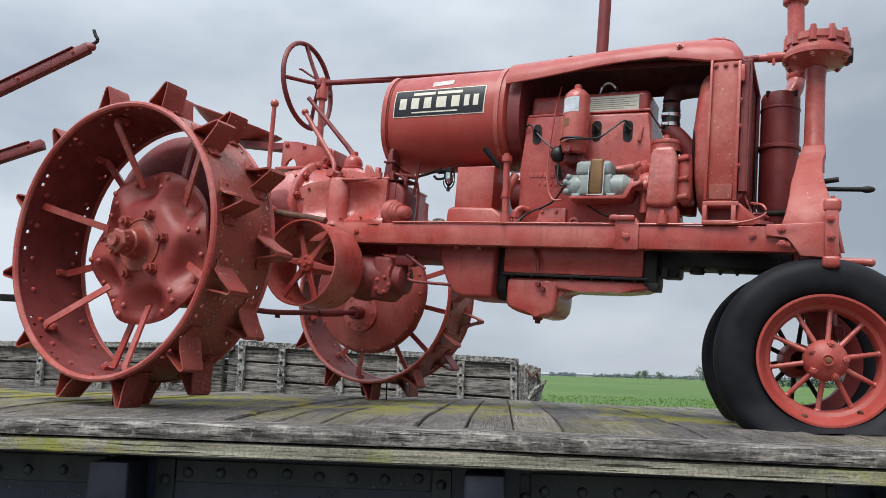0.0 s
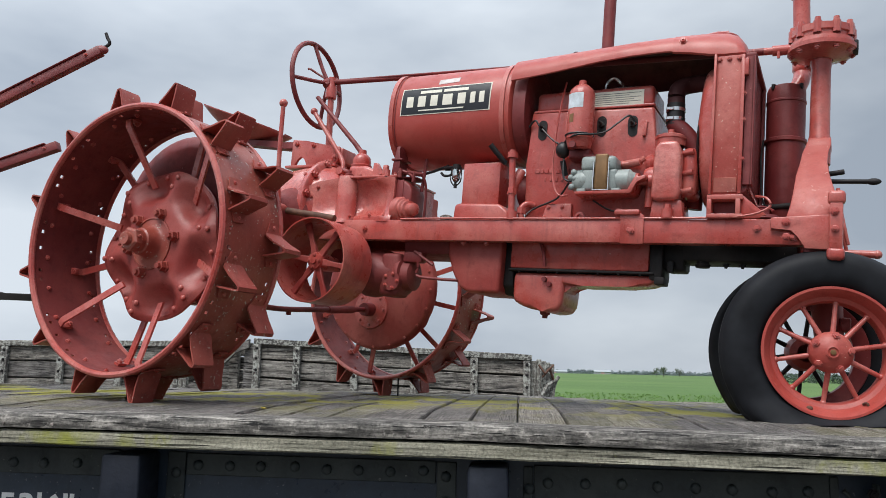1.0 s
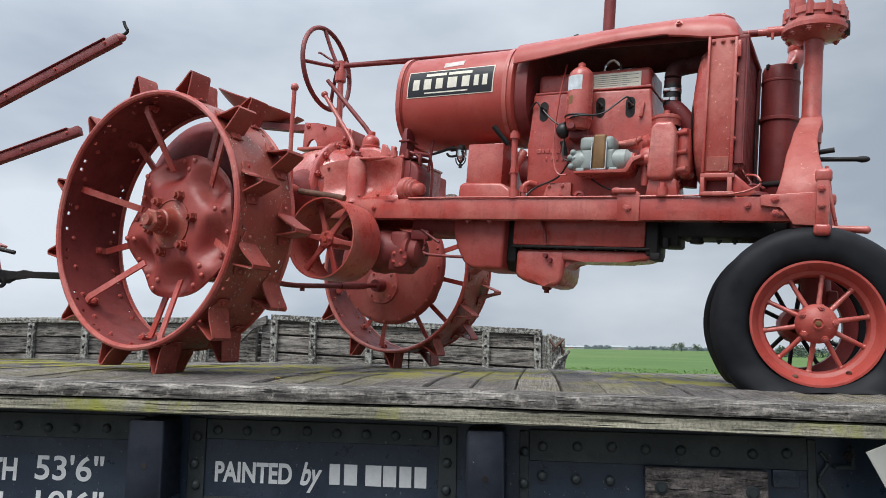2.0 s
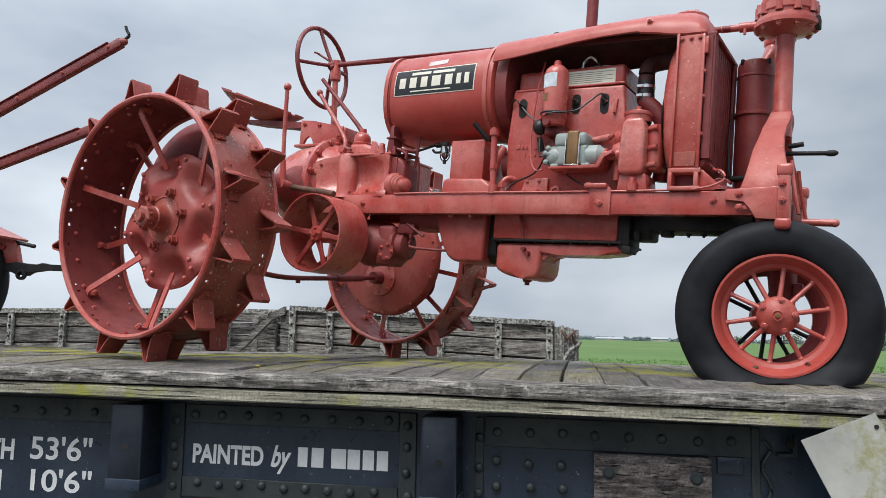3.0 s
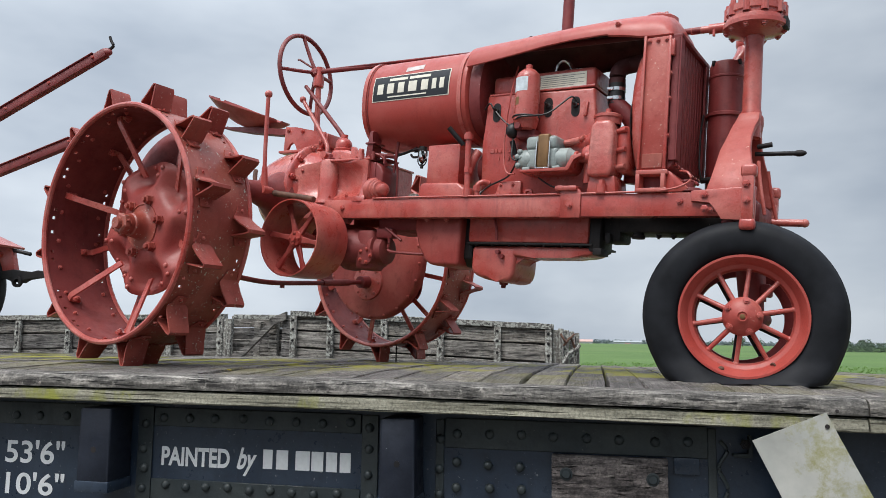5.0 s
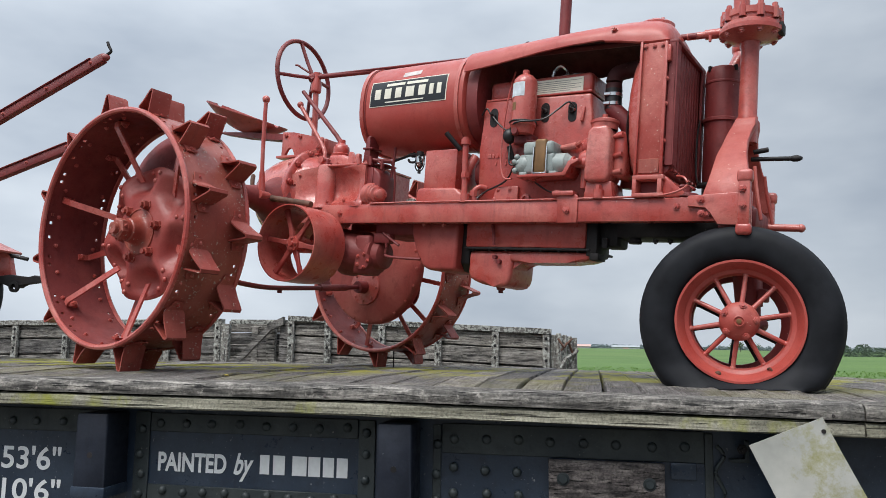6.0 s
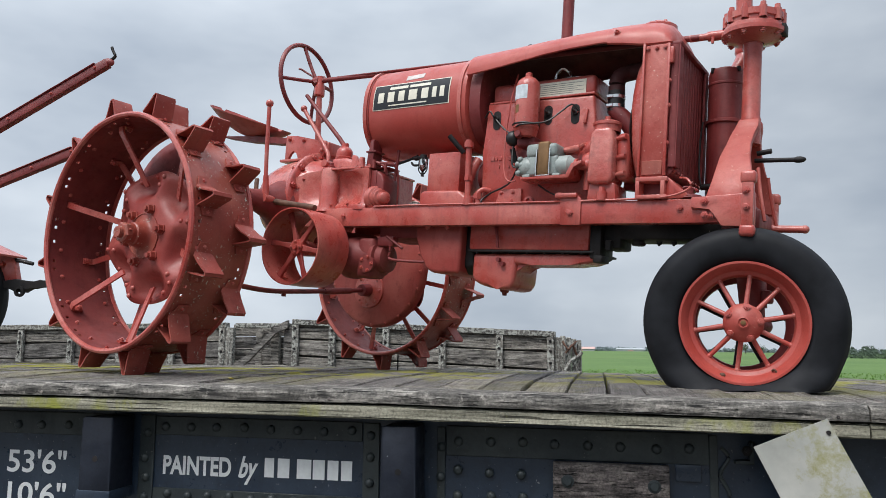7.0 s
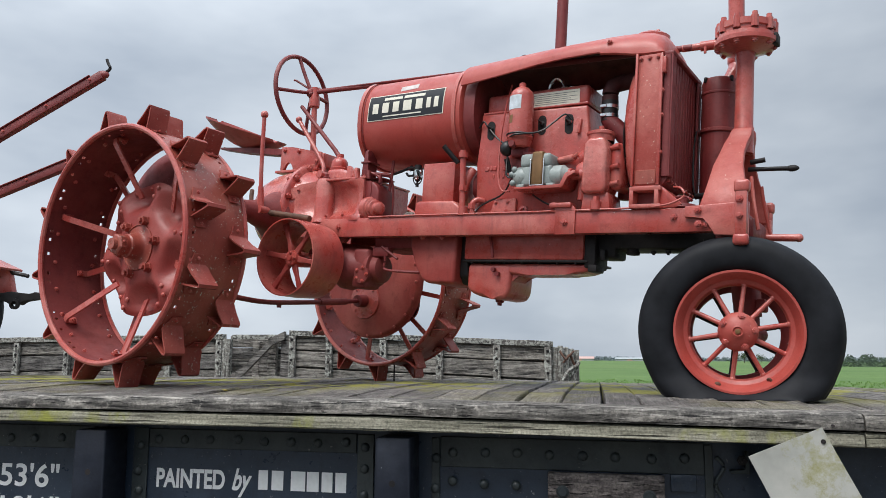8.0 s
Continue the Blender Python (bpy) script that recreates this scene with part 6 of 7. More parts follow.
box(bm, FX + 0.06, FX + 0.11, FY + 0.02, FY + 0.06, 0.485, 0.52, 0.004)
T("filter_bracket", bm, RED_DARK)
bm = bmesh.new()
ball(bm, (1.36, -0.22, 0.545), 0.032, 1, 1, 1.1)
cyl(bm, (1.36, -0.22, 0.50), (1.37, -0.2, 0.44), 0.012, None, 8)
T("ignition_cap", bm, CABLE)

# magneto
bm = bmesh.new()
box(bm, 1.455, 1.60, -0.275, -0.165, 0.44, 0.502, 0.018, 3)
box(bm, 1.46, 1.605, -0.27, -0.165, 0.36, 0.45, 0.014, 3)
mag = T("magneto", bm, GREYMAG, "grey-green magneto with a brown strap")
bm = bmesh.new()
lathe(bm, [(0.02, 0.0), (0.038, 0.004), (0.048, 0.02), (0.050, 0.055), (0.044, 0.07)], (1.415, -0.225, 0.405), (1, 0, 0), 24)
part("end_cap", bm, GREYMAG, mag)
bm = bmesh.new()
lathe(bm, [(0.046, 0.0), (0.046, 0.05), (0.036, 0.06), (0.03, 0.075)], (1.597, -0.225, 0.405), (1, 0, 0), 24)
part("end_cap", bm, GREYMAG, mag)
bm = bmesh.new()
for a in (0.2, 1.4, 2.8, 4.2):
    ball(bm, (1.425 + 0.01 * math.cos(a), -0.262, 0.405 + 0.032 * math.sin(a)), 0.014, 1, 1, 1, 8, 6)
part("terminals", bm, GREYMAG, mag)
bm = bmesh.new()
box(bm, 1.515, 1.57, -0.2805, -0.16, 0.362, 0.508, 0.010, 3)
part("strap", bm, BRASS, mag, "brown metal strap")
bm = bmesh.new()
for x0, x1, z0, z1 in ((1.510, 1.515, 0.362, 0.475), (1.571, 1.576, 0.362, 0.475), (1.510, 1.576, 0.357, 0.362)):
    box(bm, x0, x1, -0.283, -0.272, z0, z1, 0.001, 1)
part("strap_frame", bm, CHROME, mag)
bm = bmesh.new()
lathe(bm, [(0.028, 0.0), (0.03, 0.004), (0.03, 0.014), (0.02, 0.018), (0.02, 0.05), (0.028, 0.055), (0.028, 0.07)], (1.668, -0.225, 0.405), (1, 0, 0), 20)
part("drive_coupling", bm, RED, mag)
bm = bmesh.new()
prism(bm, [(1.44, 0.343), (1.66, 0.343), (1.672, 0.352), (1.685, 0.39), (1.72, 0.40), (1.72, 0.415), (1.675, 0.405), (1.655, 0.355), (1.44, 0.354)], "y", -0.285, -0.14, 0.003)
sh = T("magneto_shelf", bm)
fix("bolt", BOLT_S, sh, (1.50, -0.24, 0.343), (0, 0, -1))
bm = bmesh.new()
box(bm, 1.445, 1.48, -0.275, -0.15, 0.352, 0.368, 0.004)
box(bm, 1.585, 1.62, -0.275, -0.15, 0.352, 0.368, 0.004)
T("magneto_feet", bm, GREYMAG)

# governor and pump housing
bm = bmesh.new()
prism(bm, [(1.735, 0.33), (1.745, 0.53), (1.765, 0.552), (1.83, 0.552), (1.845, 0.50), (1.845, 0.34), (1.83, 0.318), (1.75, 0.318)], "y", -0.265, -0.12, 0.014, 3)
gov = T("governor_housing", bm, RED_CAST, "lumpy red cast governor housing")
bm = bmesh.new()
box(bm, 1.84, 1.895, -0.22, -0.09, 0.34, 0.535, 0.022, 4)
for z in (0.51, 0.43, 0.36):
    cyl(bm, (1.845, -0.215, z), (1.885, -0.225, z + 0.004), 0.011, None, 10)
part("side_lobe", bm, RED, gov)
bm = bmesh.new()
lathe(bm, [(0.055, 0.545), (0.056, 0.57), (0.060, 0.574), (0.060, 0.584), (0.045, 0.592), (0.02, 0.597), (0.012, 0.60), (0.012, 0.615), (0, 0.616)], (1.79, -0.19, 0), (0, 0, 1), 26, False)
part("domed_cap", bm, RED, gov)
bm = bmesh.new()
prism(bm, [(1.73, 0.25), (1.86, 0.25), (1.85, 0.325), (1.74, 0.33)], "y", -0.24, -0.1, 0.010)
cyl(bm, (1.80, -0.245, 0.25), (1.80, -0.245, 0.285), 0.022, None, 12)
cyl(bm, (1.80, -0.245, 0.285), (1.80, -0.245, 0.305), 0.014, None, 6)
part("base", bm, RED, gov)
bm = bmesh.new()
lathe(bm, [(0.035, 0.0), (0.045, 0.02), (0.04, 0.06), (0.025, 0.07)], (1.70, -0.20, 0.42), (1, 0, 0), 20)
lathe(bm, [(0.03, 0.0), (0.038, 0.02), (0.02, 0.06)], (1.70, -0.18, 0.485), (1, 0, 0), 16)
cyl(bm, (1.72, -0.21, 0.30), (1.72, -0.21, 0.45), 0.016, None, 12)
part("drive_boss", bm, RED, gov)
# water elbow and hose
bm = bmesh.new()
tube(bm, [(1.86, -0.06, 0.32), (1.87, -0.07, 0.45), (1.865, -0.08, 0.56), (1.83, -0.09, 0.62), (1.79, -0.095, 0.66), (1.785, -0.095, 0.68)], 0.036, 16)
T("water_elbow", bm, RED_DARK)
bm = bmesh.new()
cyl(bm, (1.785, -0.095, 0.66), (1.785, -0.095, 0.75), 0.036, None, 20)
hose = T("rubber_hose", bm, CABLE, "short black rubber hose with two clamps")
for z in (0.675, 0.715):
    bm = bmesh.new()
    lathe(bm, [(0.0365, 0), (0.0385, 0.001), (0.0385, 0.015), (0.0365, 0.016)], (1.785, -0.095, z), (0, 0, 1), 20, False)
    box(bm, 1.755, 1.785, -0.137, -0.128, z + 0.001, z + 0.015, 0.002, 1)
    part("clamp", bm, CHROME, hose)
bm = bmesh.new()
tube(bm, [(1.785, -0.095, 0.75), (1.785, -0.095, 0.79), (1.795, -0.085, 0.82), (1.83, -0.06, 0.84), (1.90, -0.05, 0.85)], 0.035, 16)
# pipe colour includes the shade under the hood
T("outlet_pipe", bm, RED_UNDERHOOD)
bm = bmesh.new()
lathe(bm, [(0.05, 0.0), (0.18, 0.008), (0.19, 0.016), (0.05, 0.026)], (1.882, CY, 0.56), (1, 0, 0), 30)
T("fan", bm, BLACKMETAL)

# battery box and manifold parts ahead of the clutch
bm = bmesh.new()
box(bm, 0.885, 1.065, CY - 0.15, CY + 0.10, 0.325, 0.515, 0.005)
T("tool_box", bm, RED, "plain red sheet metal box")
bm = bmesh.new()
prism(bm, [(0.86, 0.25), (1.14, 0.25), (1.12, 0.295), (1.08, 0.325), (0.885, 0.33), (0.865, 0.32)], "y", CY - 0.175, CY + 0.13, 0.012, 3)
T("bell_housing_top", bm)
bm = bmesh.new()
tube(bm, [(1.13, CY - 0.17, 0.36), (1.15, CY - 0.17, 0.42), (1.165, CY - 0.15, 0.47)], 0.02, 10)
tube(bm, [(1.19, -0.205, 0.25), (1.185, -0.205, 0.30), (1.205, -0.19, 0.325), (1.23, -0.17, 0.32)], 0.013, 10)
cyl(bm, (1.185, -0.205, 0.28), (1.185, -0.205, 0.305), 0.019, None, 6)
T("side_piping", bm)
bm = bmesh.new()
lathe(bm, [(0.07, 0), (0.075, 0.03), (0.06, 0.10)], (1.10, 0.0, 0.42), (1, 0, 0), 20)
T("manifold", bm, RED_DARK)

# underside of the engine
bm = bmesh.new()
prism(bm, [(0.832, 0.17), (0.836, 0.11), (0.868, 0.02), (0.905, -0.040), (0.945, -0.062), (1.095, -0.062), (1.10, 0.17)], "y", CY - 0.15, CY + 0.13, 0.018, 4)
T("bell_housing", bm, RED_HUB, "rounded brownish red bell housing")
# black block that stands in for the shaded gap beside the bell housing
bm = bmesh.new()
prism(bm, [(CY - 0.10, 0.17), (CY - 0.10, -0.02), (CY - 0.06, -0.06), (CY + 0.08, -0.06), (CY + 0.12, -0.02), (CY + 0.12, 0.17)], "x", 1.09, 1.142, 0.01)
T("flywheel_ring", bm, BLACKMETAL)
bm = bmesh.new()
box(bm, 1.135, 1.722, CY - 0.135, CY + 0.135, 0.052, 0.26, 0.010)
T("crankcase", bm, RED)
bm = bmesh.new()
box(bm, 1.132, 1.745, CY - 0.141, CY + 0.141, 0.042, 0.052, 0.003)
pf = T("pan_flange", bm, BLACKMETAL, "thin black pan gasket and flange")
for i in range(7):
    fix("bolt", BOLT_TINY, pf, (1.18 + 0.085 * i, CY - 0.134, 0.042), (0, 0, -1))
bm = bmesh.new()
prism(bm, [(1.150, 0.039), (1.150, -0.070), (1.164, -0.094), (1.22, -0.114), (1.29, -0.125), (1.340, -0.125), (1.366, -0.108), (1.375, -0.075), (1.380, 0.039)], "y", CY - 0.124, CY + 0.11, 0.022, 4)
prism(bm, [(1.34, -0.050), (1.372, -0.050), (1.382, -0.030), (1.402, -0.016), (1.44, -0.010), (1.44, 0.010), (1.34, 0.010)], "y", CY - 0.104, CY + 0.03, 0.004, 2)
prism(bm, [(1.34, -0.010), (1.46, -0.012), (1.64, -0.008), (1.72, 0.000), (1.755, 0.014), (1.76, 0.039), (1.34, 0.039)], "y", CY - 0.121, CY + 0.03, 0.014, 4)
sump = T("oil_pan", bm, RED, "rounded red oil pan")
bm = bmesh.new()
lathe(bm, [(0.026, 0.0), (0.022, 0.016), (0.013, 0.020), (0.012, 0.032), (0, 0.033)], (1.252, CY + 0.02, -0.114), (0, 0, -1), 6, False)
part("drain_plug", bm, RED_DARK, sump)
bm = bmesh.new()
cyl(bm, (1.295, CY - 0.12, 0.008), (1.295, CY - 0.145, 0.008), 0.010, None, 10)
cyl(bm, (1.316, CY - 0.115, -0.010), (1.316, CY - 0.145, -0.012), 0.011, None, 8)
tube(bm, [(1.27, CY - 0.137, 0.16), (1.295, CY - 0.16, 0.11), (1.30, CY - 0.16, 0.06)], 0.007, 8)
part("test_cocks", bm, RED_DARK, sump)
# support in black, which also paints the shadow under the engine front
bm = bmesh.new()
box(bm, 1.722, 1.775, CY - 0.132, CY + 0.02, 0.020, 0.17, 0.012)
box(bm, 1.745, 1.785, CY - 0.14, CY - 0.05, 0.004, 0.034, 0.006)
box(bm, 1.77, 1.85, CY - 0.10, CY + 0.04, 0.066, 0.2, 0.012)
box(bm, 1.84, 2.25, CY - 0.10, CY + 0.08, 0.105, 0.19, 0.01)
box(bm, 1.79, 1.815, CY - 0.125, CY - 0.08, 0.055, 0.10, 0.006)
lathe(bm, [(0.0, 0.0), (0.026, 0.002), (0.030, 0.012), (0.024, 0.018), (0.024, 0.05)], (1.915, CY - 0.07, 0.080), (0, 0, 1), 14)
T("front_engine_support", bm, BLACKMETAL)
for k, x in enumerate((2.0, 2.06, 2.15)):
    fix("bolt", BOLT_BLACK, tractor, (x, CY - 0.07, 0.10), (0, 0, -1))
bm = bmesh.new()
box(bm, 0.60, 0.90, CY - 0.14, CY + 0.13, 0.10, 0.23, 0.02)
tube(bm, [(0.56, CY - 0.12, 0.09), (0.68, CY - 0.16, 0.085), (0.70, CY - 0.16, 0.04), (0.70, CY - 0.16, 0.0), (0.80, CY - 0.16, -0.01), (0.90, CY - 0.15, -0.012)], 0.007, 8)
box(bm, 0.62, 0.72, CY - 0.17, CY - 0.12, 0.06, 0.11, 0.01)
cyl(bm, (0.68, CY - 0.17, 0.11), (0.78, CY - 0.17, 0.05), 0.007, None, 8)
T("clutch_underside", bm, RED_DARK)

# wires and cables
wires = [
    [(1.185, -0.18, 0.665), (1.215, -0.19, 0.69), (1.24, -0.19, 0.66), (1.30, -0.20, 0.60), (1.36, -0.22, 0.56)],
    [(1.37, -0.235, 0.575), (1.44, -0.31, 0.58), (1.53, -0.25, 0.60), (1.58, -0.21, 0.65), (1.62, -0.19, 0.685), (1.645, -0.175, 0.66)],
    [(1.365, -0.22, 0.52), (1.37, -0.235, 0.45), (1.39, -0.26, 0.41), (1.42, -0.265, 0.40)],
    [(1.40, -0.24, 0.40), (1.34, -0.20, 0.345), (1.24, -0.19, 0.305), (1.205, -0.20, 0.27), (1.215, -0.20, 0.245)],
    [(1.37, -0.21, 0.54), (1.38, -0.21, 0.66), (1.40, -0.20, 0.70)],
    [(1.50, -0.22, 0.33), (1.58, -0.23, 0.285), (1.68, -0.24, 0.275)],
]
for w_ in wires:
    bm = bmesh.new()
    tube(bm, w_, 0.0042, 6)
    T("cable", bm, CABLE)
bm = bmesh.new()
tube(bm, [(1.335, -0.16, 0.86), (1.325, -0.20, 0.70), (1.315, -0.21, 0.48), (1.35, -0.24, 0.36), (1.40, -0.25, 0.345)], 0.004, 6)
T("copper_line", bm, RED)
bm = bmesh.new()
tube(bm, [(0.62, YN - 0.004, 0.250), (0.9, YN - 0.004, 0.252), (1.4, YN - 0.004, 0.250), (1.9, YN - 0.006, 0.251), (2.08, YN - 0.02, 0.256), (2.16, YN - 0.025, 0.285), (2.15, YN - 0.02, 0.32), (2.11, YN + 0.02, 0.335)], 0.0045, 6)
T("frame_cable", bm, RED)
bm = bmesh.new()
lathe(bm, [(0.03, 0.25), (0.055, 0.255), (0.05, 0.268), (0.02, 0.275), (0.02, 0.295), (0, 0.297)], (2.135, CY - 0.16, 0), (0, 0, 1), 20, False)
tube(bm, [(2.10, CY - 0.16, 0.28), (2.12, CY - 0.17, 0.30), (2.15, CY - 0.14, 0.30), (2.17, CY - 0.16, 0.285)], 0.006, 6)
T("rubber_mount", bm, RED_DARK)


bm = bmesh.new()
lathe(bm, [(0.0, 0.0), (0.009, 0.002), (0.011, 0.005), (0.004, 0.006), (0.0, 0.0065)], (1.85, -1.48, deck_z(-1.48) - 0.001), (0.1, 0.1, 1), 7, False)
tagged(part("fallen_leaf", bm, plain("yellow_leaf", (0.55, 0.42, 0.08), 0.7)), "small yellow leaf lying on the timber deck", "leaf")
for x, y, z1 in ((1.20, -1.18, 0.10), (1.99, 0.52, 0.10)):
    bm = bmesh.new()
    cyl(bm, (x, y, deck_z(y) - 0.01), (x, y, z1), 0.0045, None, 8)
    tagged(part("iron_pin", bm, BLACKMETAL), "thin dark iron pin standing in the deck", "pin", "wheel pins")

# ---- old wooden wagon standing on the next track ----
def wagon_side(name_label, x0, x1, ztop0, ztop1, ribs, y=3.6, low=-0.55):
    """A boarded wagon side with battens and a lichen-covered top rail."""
    side = thing("wooden_wagon", name_label, "wagon")
    def zt(x):
        return ztop0 + (ztop1 - ztop0) * (x - x0) / (x1 - x0)
    k = 0
    drop = 0.055
    while True:
        h = (0.165, 0.18, 0.155, 0.17, 0.18)[k % 5]
        bm = bmesh.new()
        secs = []
        for i in range(25):
            x = x0 + (x1 - x0) * i / 24
            t_ = zt(x) - drop + 0.008 * noise.noise((x * 1.3, k * 3.1, 0))
            b_ = t_ - h + 0.014 + 0.008 * noise.noise((x * 1.7, k * 5.3, 4))
            w_ = 0.006 * noise.noise((x, k, 9))
            secs.append([(x, y + w_, b_ + 0.006), (x, y + w_, t_ - 0.006), (x, y + w_ + 0.008, t_), (x, y + w_ + 0.04, t_), (x, y + w_ + 0.04, b_), (x, y + w_ + 0.008, b_)])
        loft(bm, secs)
        part("board", bm, OLDBOARD, side)
        drop += h
        k += 1
        if zt(x0) - drop < low:
            break
    # unseen backing added to block the sky between the boards
    bm = bmesh.new()
    loft(bm, [[(x, y + 0.055, low), (x, y + 0.055, zt(x) - 0.07), (x, y + 0.075, zt(x) - 0.07), (x, y + 0.075, low)] for x in (x0, (x0 + x1) / 2, x1)])
    part("inner_lining", bm, OLDBOARD, side)
    bm = bmesh.new()
    secs = []
    for i in range(41):
        x = x0 - 0.01 + (x1 - x0 + 0.02) * i / 40
        e = 0.005 * noise.noise((x * 4, 3, 1))
        secs.append([(x, y - 0.045, zt(x) - 0.058 + e), (x, y - 0.045, zt(x) + e), (x, y + 0.05, zt(x) + e), (x, y + 0.05, zt(x) - 0.058)])
    loft(bm, secs)
    bmesh.ops.bevel(bm, geom=[e_ for e_ in bm.edges if len(e_.link_faces) == 2], offset=0.003, segments=1, affect="EDGES")
    part("top_rail", bm, TOPWOOD, side, "lichen-covered top rail")
    for x in ribs:
        bm = bmesh.new()
        box(bm, x - 0.036, x + 0.036, y - 0.055, y - 0.006, low, zt(x) - 0.062, 0.006)
        rb = part("batten", bm, RIBWOOD, side, "lichen-covered upright batten")
        for z in (zt(x) - 0.10, zt(x) - 0.2, zt(x) - 0.32):
            fix("bolt", BOLT_BLACK, rb, (x, y - 0.055, z), (0, -1, 0))
    return side


wagon_side("weathered boarded wagon side with lichen-covered battens", 0.0, 2.82, 0.415, 0.298, (0.03, 0.45, 1.05, 1.66, 2.26, 2.78))
wagon_side("long weathered boarded wagon side in shadow", -6.0, -0.80, 0.30, 0.375, (-0.83, -1.45, -2.1, -2.73, -3.4, -4.0, -4.7, -5.4))
# tailgate end past the corner
gate = thing("wagon_end_gate", "splintered wagon end gate with iron straps", "wagon gate")
for i, y in enumerate((3.62, 3.80, 3.98, 4.16)):
    bm = bmesh.new()
    box(bm, 2.875 + 0.05 * i, 2.925 + 0.05 * i, y, y + 0.165, -0.5, 0.255 - 0.012 * i, 0.008)
    part("board", bm, RIBWOOD, gate)
bm = bmesh.new()
tube(bm, [(2.90, 3.57, 0.20), (2.96, 3.56, 0.12), (3.00, 3.58, 0.16), (3.05, 3.62, 0.05), (3.09, 3.6, 0.09)], 0.012, 6)
tube(bm, [(2.93, 3.57, 0.08), (3.0, 3.56, 0.16), (3.04, 3.58, 0.2)], 0.010, 6)
part("chain", bm, RUST, gate)
bm = bmesh.new()
tube(bm, [(3.09, 3.6, 0.09), (3.06, 3.58, 0.05), (2.98, 3.55, 0.0), (2.92, 3.52, -0.10), (2.85, 3.5, -0.2)], 0.018, 6)
tube(bm, [(3.09, 3.6, 0.09), (3.05, 3.6, -0.02), (3.03, 3.6, -0.2)], 0.014, 6)
part("strap", bm, RIBWOOD, gate)
bm = bmesh.new()
box(bm, 2.82, 2.875, 3.62, 4.35, -0.5, 0.24, 0.006)
part("corner_post", bm, RIBWOOD, gate)
# open gap with a leaning brace
gap = thing("wagon_doorway", "broken wagon doorway with posts and a leaning brace", "wagon door")
for x0, x1, zt_, yy in ((-0.80, -0.70, 0.32, 3.56), (-0.52, -0.44, 0.30, 3.75), (-0.30, -0.20, 0.33, 3.66), (-0.12, -0.01, 0.36, 3.60)):
    bm = bmesh.new()
    box(bm, x0, x1, yy, yy + 0.07, -0.5, zt_, 0.008)
    part("post", bm, RIBWOOD if x0 < -0.6 else OLDBOARD, gap)
bm = bmesh.new()
loft(bm, [[(x, 3.55, z - 0.042), (x, 3.55, z + 0.042), (x, 3.60, z + 0.042), (x, 3.60, z - 0.042)] for x, z in ((-0.72, -0.14), (-0.52, -0.02), (-0.34, 0.16), (-0.20, 0.30), (-0.06, 0.36))])
part("brace", bm, OLDBOARD, gap, "pale leaning timber brace")
for z in (0.30, 0.165, 0.03, -0.105):
    bm = bmesh.new()
    box(bm, -0.80, -0.01, 3.76, 3.80, z - 0.07, z + 0.06, 0.006)
    part("board", bm, OLDBOARD, gap)
bm = bmesh.new()
box(bm, -0.70, -0.05, 3.6, 3.66, 0.32, 0.37, 0.006)
part("lintel", bm, TOPWOOD, gap)
wagon = thing("wagon_underframe", "dark timber wagon floor and underframe on trestles", "wagon")
bm = bmesh.new()
box(bm, -6.0, 3.3, 3.45, 6.0, -0.62, -0.5, 0.01)
part("floor", bm, OLDBOARD, wagon)
bm = bmesh.new()
box(bm, -6.0, 2.85, 5.9, 5.95, -0.5, 0.2, 0.01)
part("far_side", bm, OLDBOARD, wagon)
for x in (-5.0, -2.0, 0.8, 2.9):
    for y in (3.7, 5.7):
        bm = bmesh.new()
        box(bm, x - 0.09, x + 0.09, y - 0.09, y + 0.09, GROUND, -0.62, 0.01)
        part("trestle_leg", bm, OLDBOARD, wagon)

# ---- implement standing behind the tractor ----
K = 1.229
imp = thing("loader_implement", "red hay loader implement on rubber-tyred wheels", "farm implement", Matrix.Translation((3.19 * (1 - K) - 0.055, -4.22 * (1 - K), 0.125 * (1 - K))) @ Matrix.Scale(K, 4))
WX, WY, WZ = -0.30, -0.62, 0.365
for y in (WY,):
    bm = bmesh.new()
    prof = []
    for k in range(25):
        a = 2 * math.pi * k / 24
        prof.append((0.25 + 0.092 * math.copysign(abs(math.cos(a)) ** 0.8, math.cos(a)), 0.085 * math.copysign(abs(math.sin(a)) ** 0.8, math.sin(a))))
    lathe(bm, prof, (WX + 0.03, y, WZ), (0, 1, 0), 64, False)
    ty = part("wheel", bm, RUBBER, imp, "black rubber tyre")
    bm = bmesh.new()
    lathe(bm, [(0.15, -0.06), (0.14, -0.03), (0.06, 0.0), (0.05, -0.05), (0, -0.055)], (WX, y, WZ), (0, 1, 0), 40, False)
    part("rim", bm, BLACKMETAL, ty)
bm = bmesh.new()
cyl(bm, (WX, WY, WZ), (WX - 0.5, WY + 0.05, WZ + 0.15), 0.03, None, 16)
part("axle", bm, RED_DARK, imp)
bm = bmesh.new()
prism(bm, [(-1.6, 0.50), (-0.05, 0.455), (0.075, 0.445), (0.135, 0.455), (0.10, 0.585), (0.07, 0.61), (-0.10, 0.665), (-0.5, 0.80), (-1.6, 0.82)], "y", WY + 0.02, WY + 0.06, 0.006)
prism(bm, [(-1.6, 0.80), (-0.5, 0.80), (-0.08, 0.665), (0.115, 0.592), (0.12, 0.604), (-0.08, 0.685), (-0.5, 0.82), (-1.6, 0.82)], "y", WY - 0.16, WY + 0.10, 0.003)
bd = part("body", bm, RED, imp, "red sheet metal body")
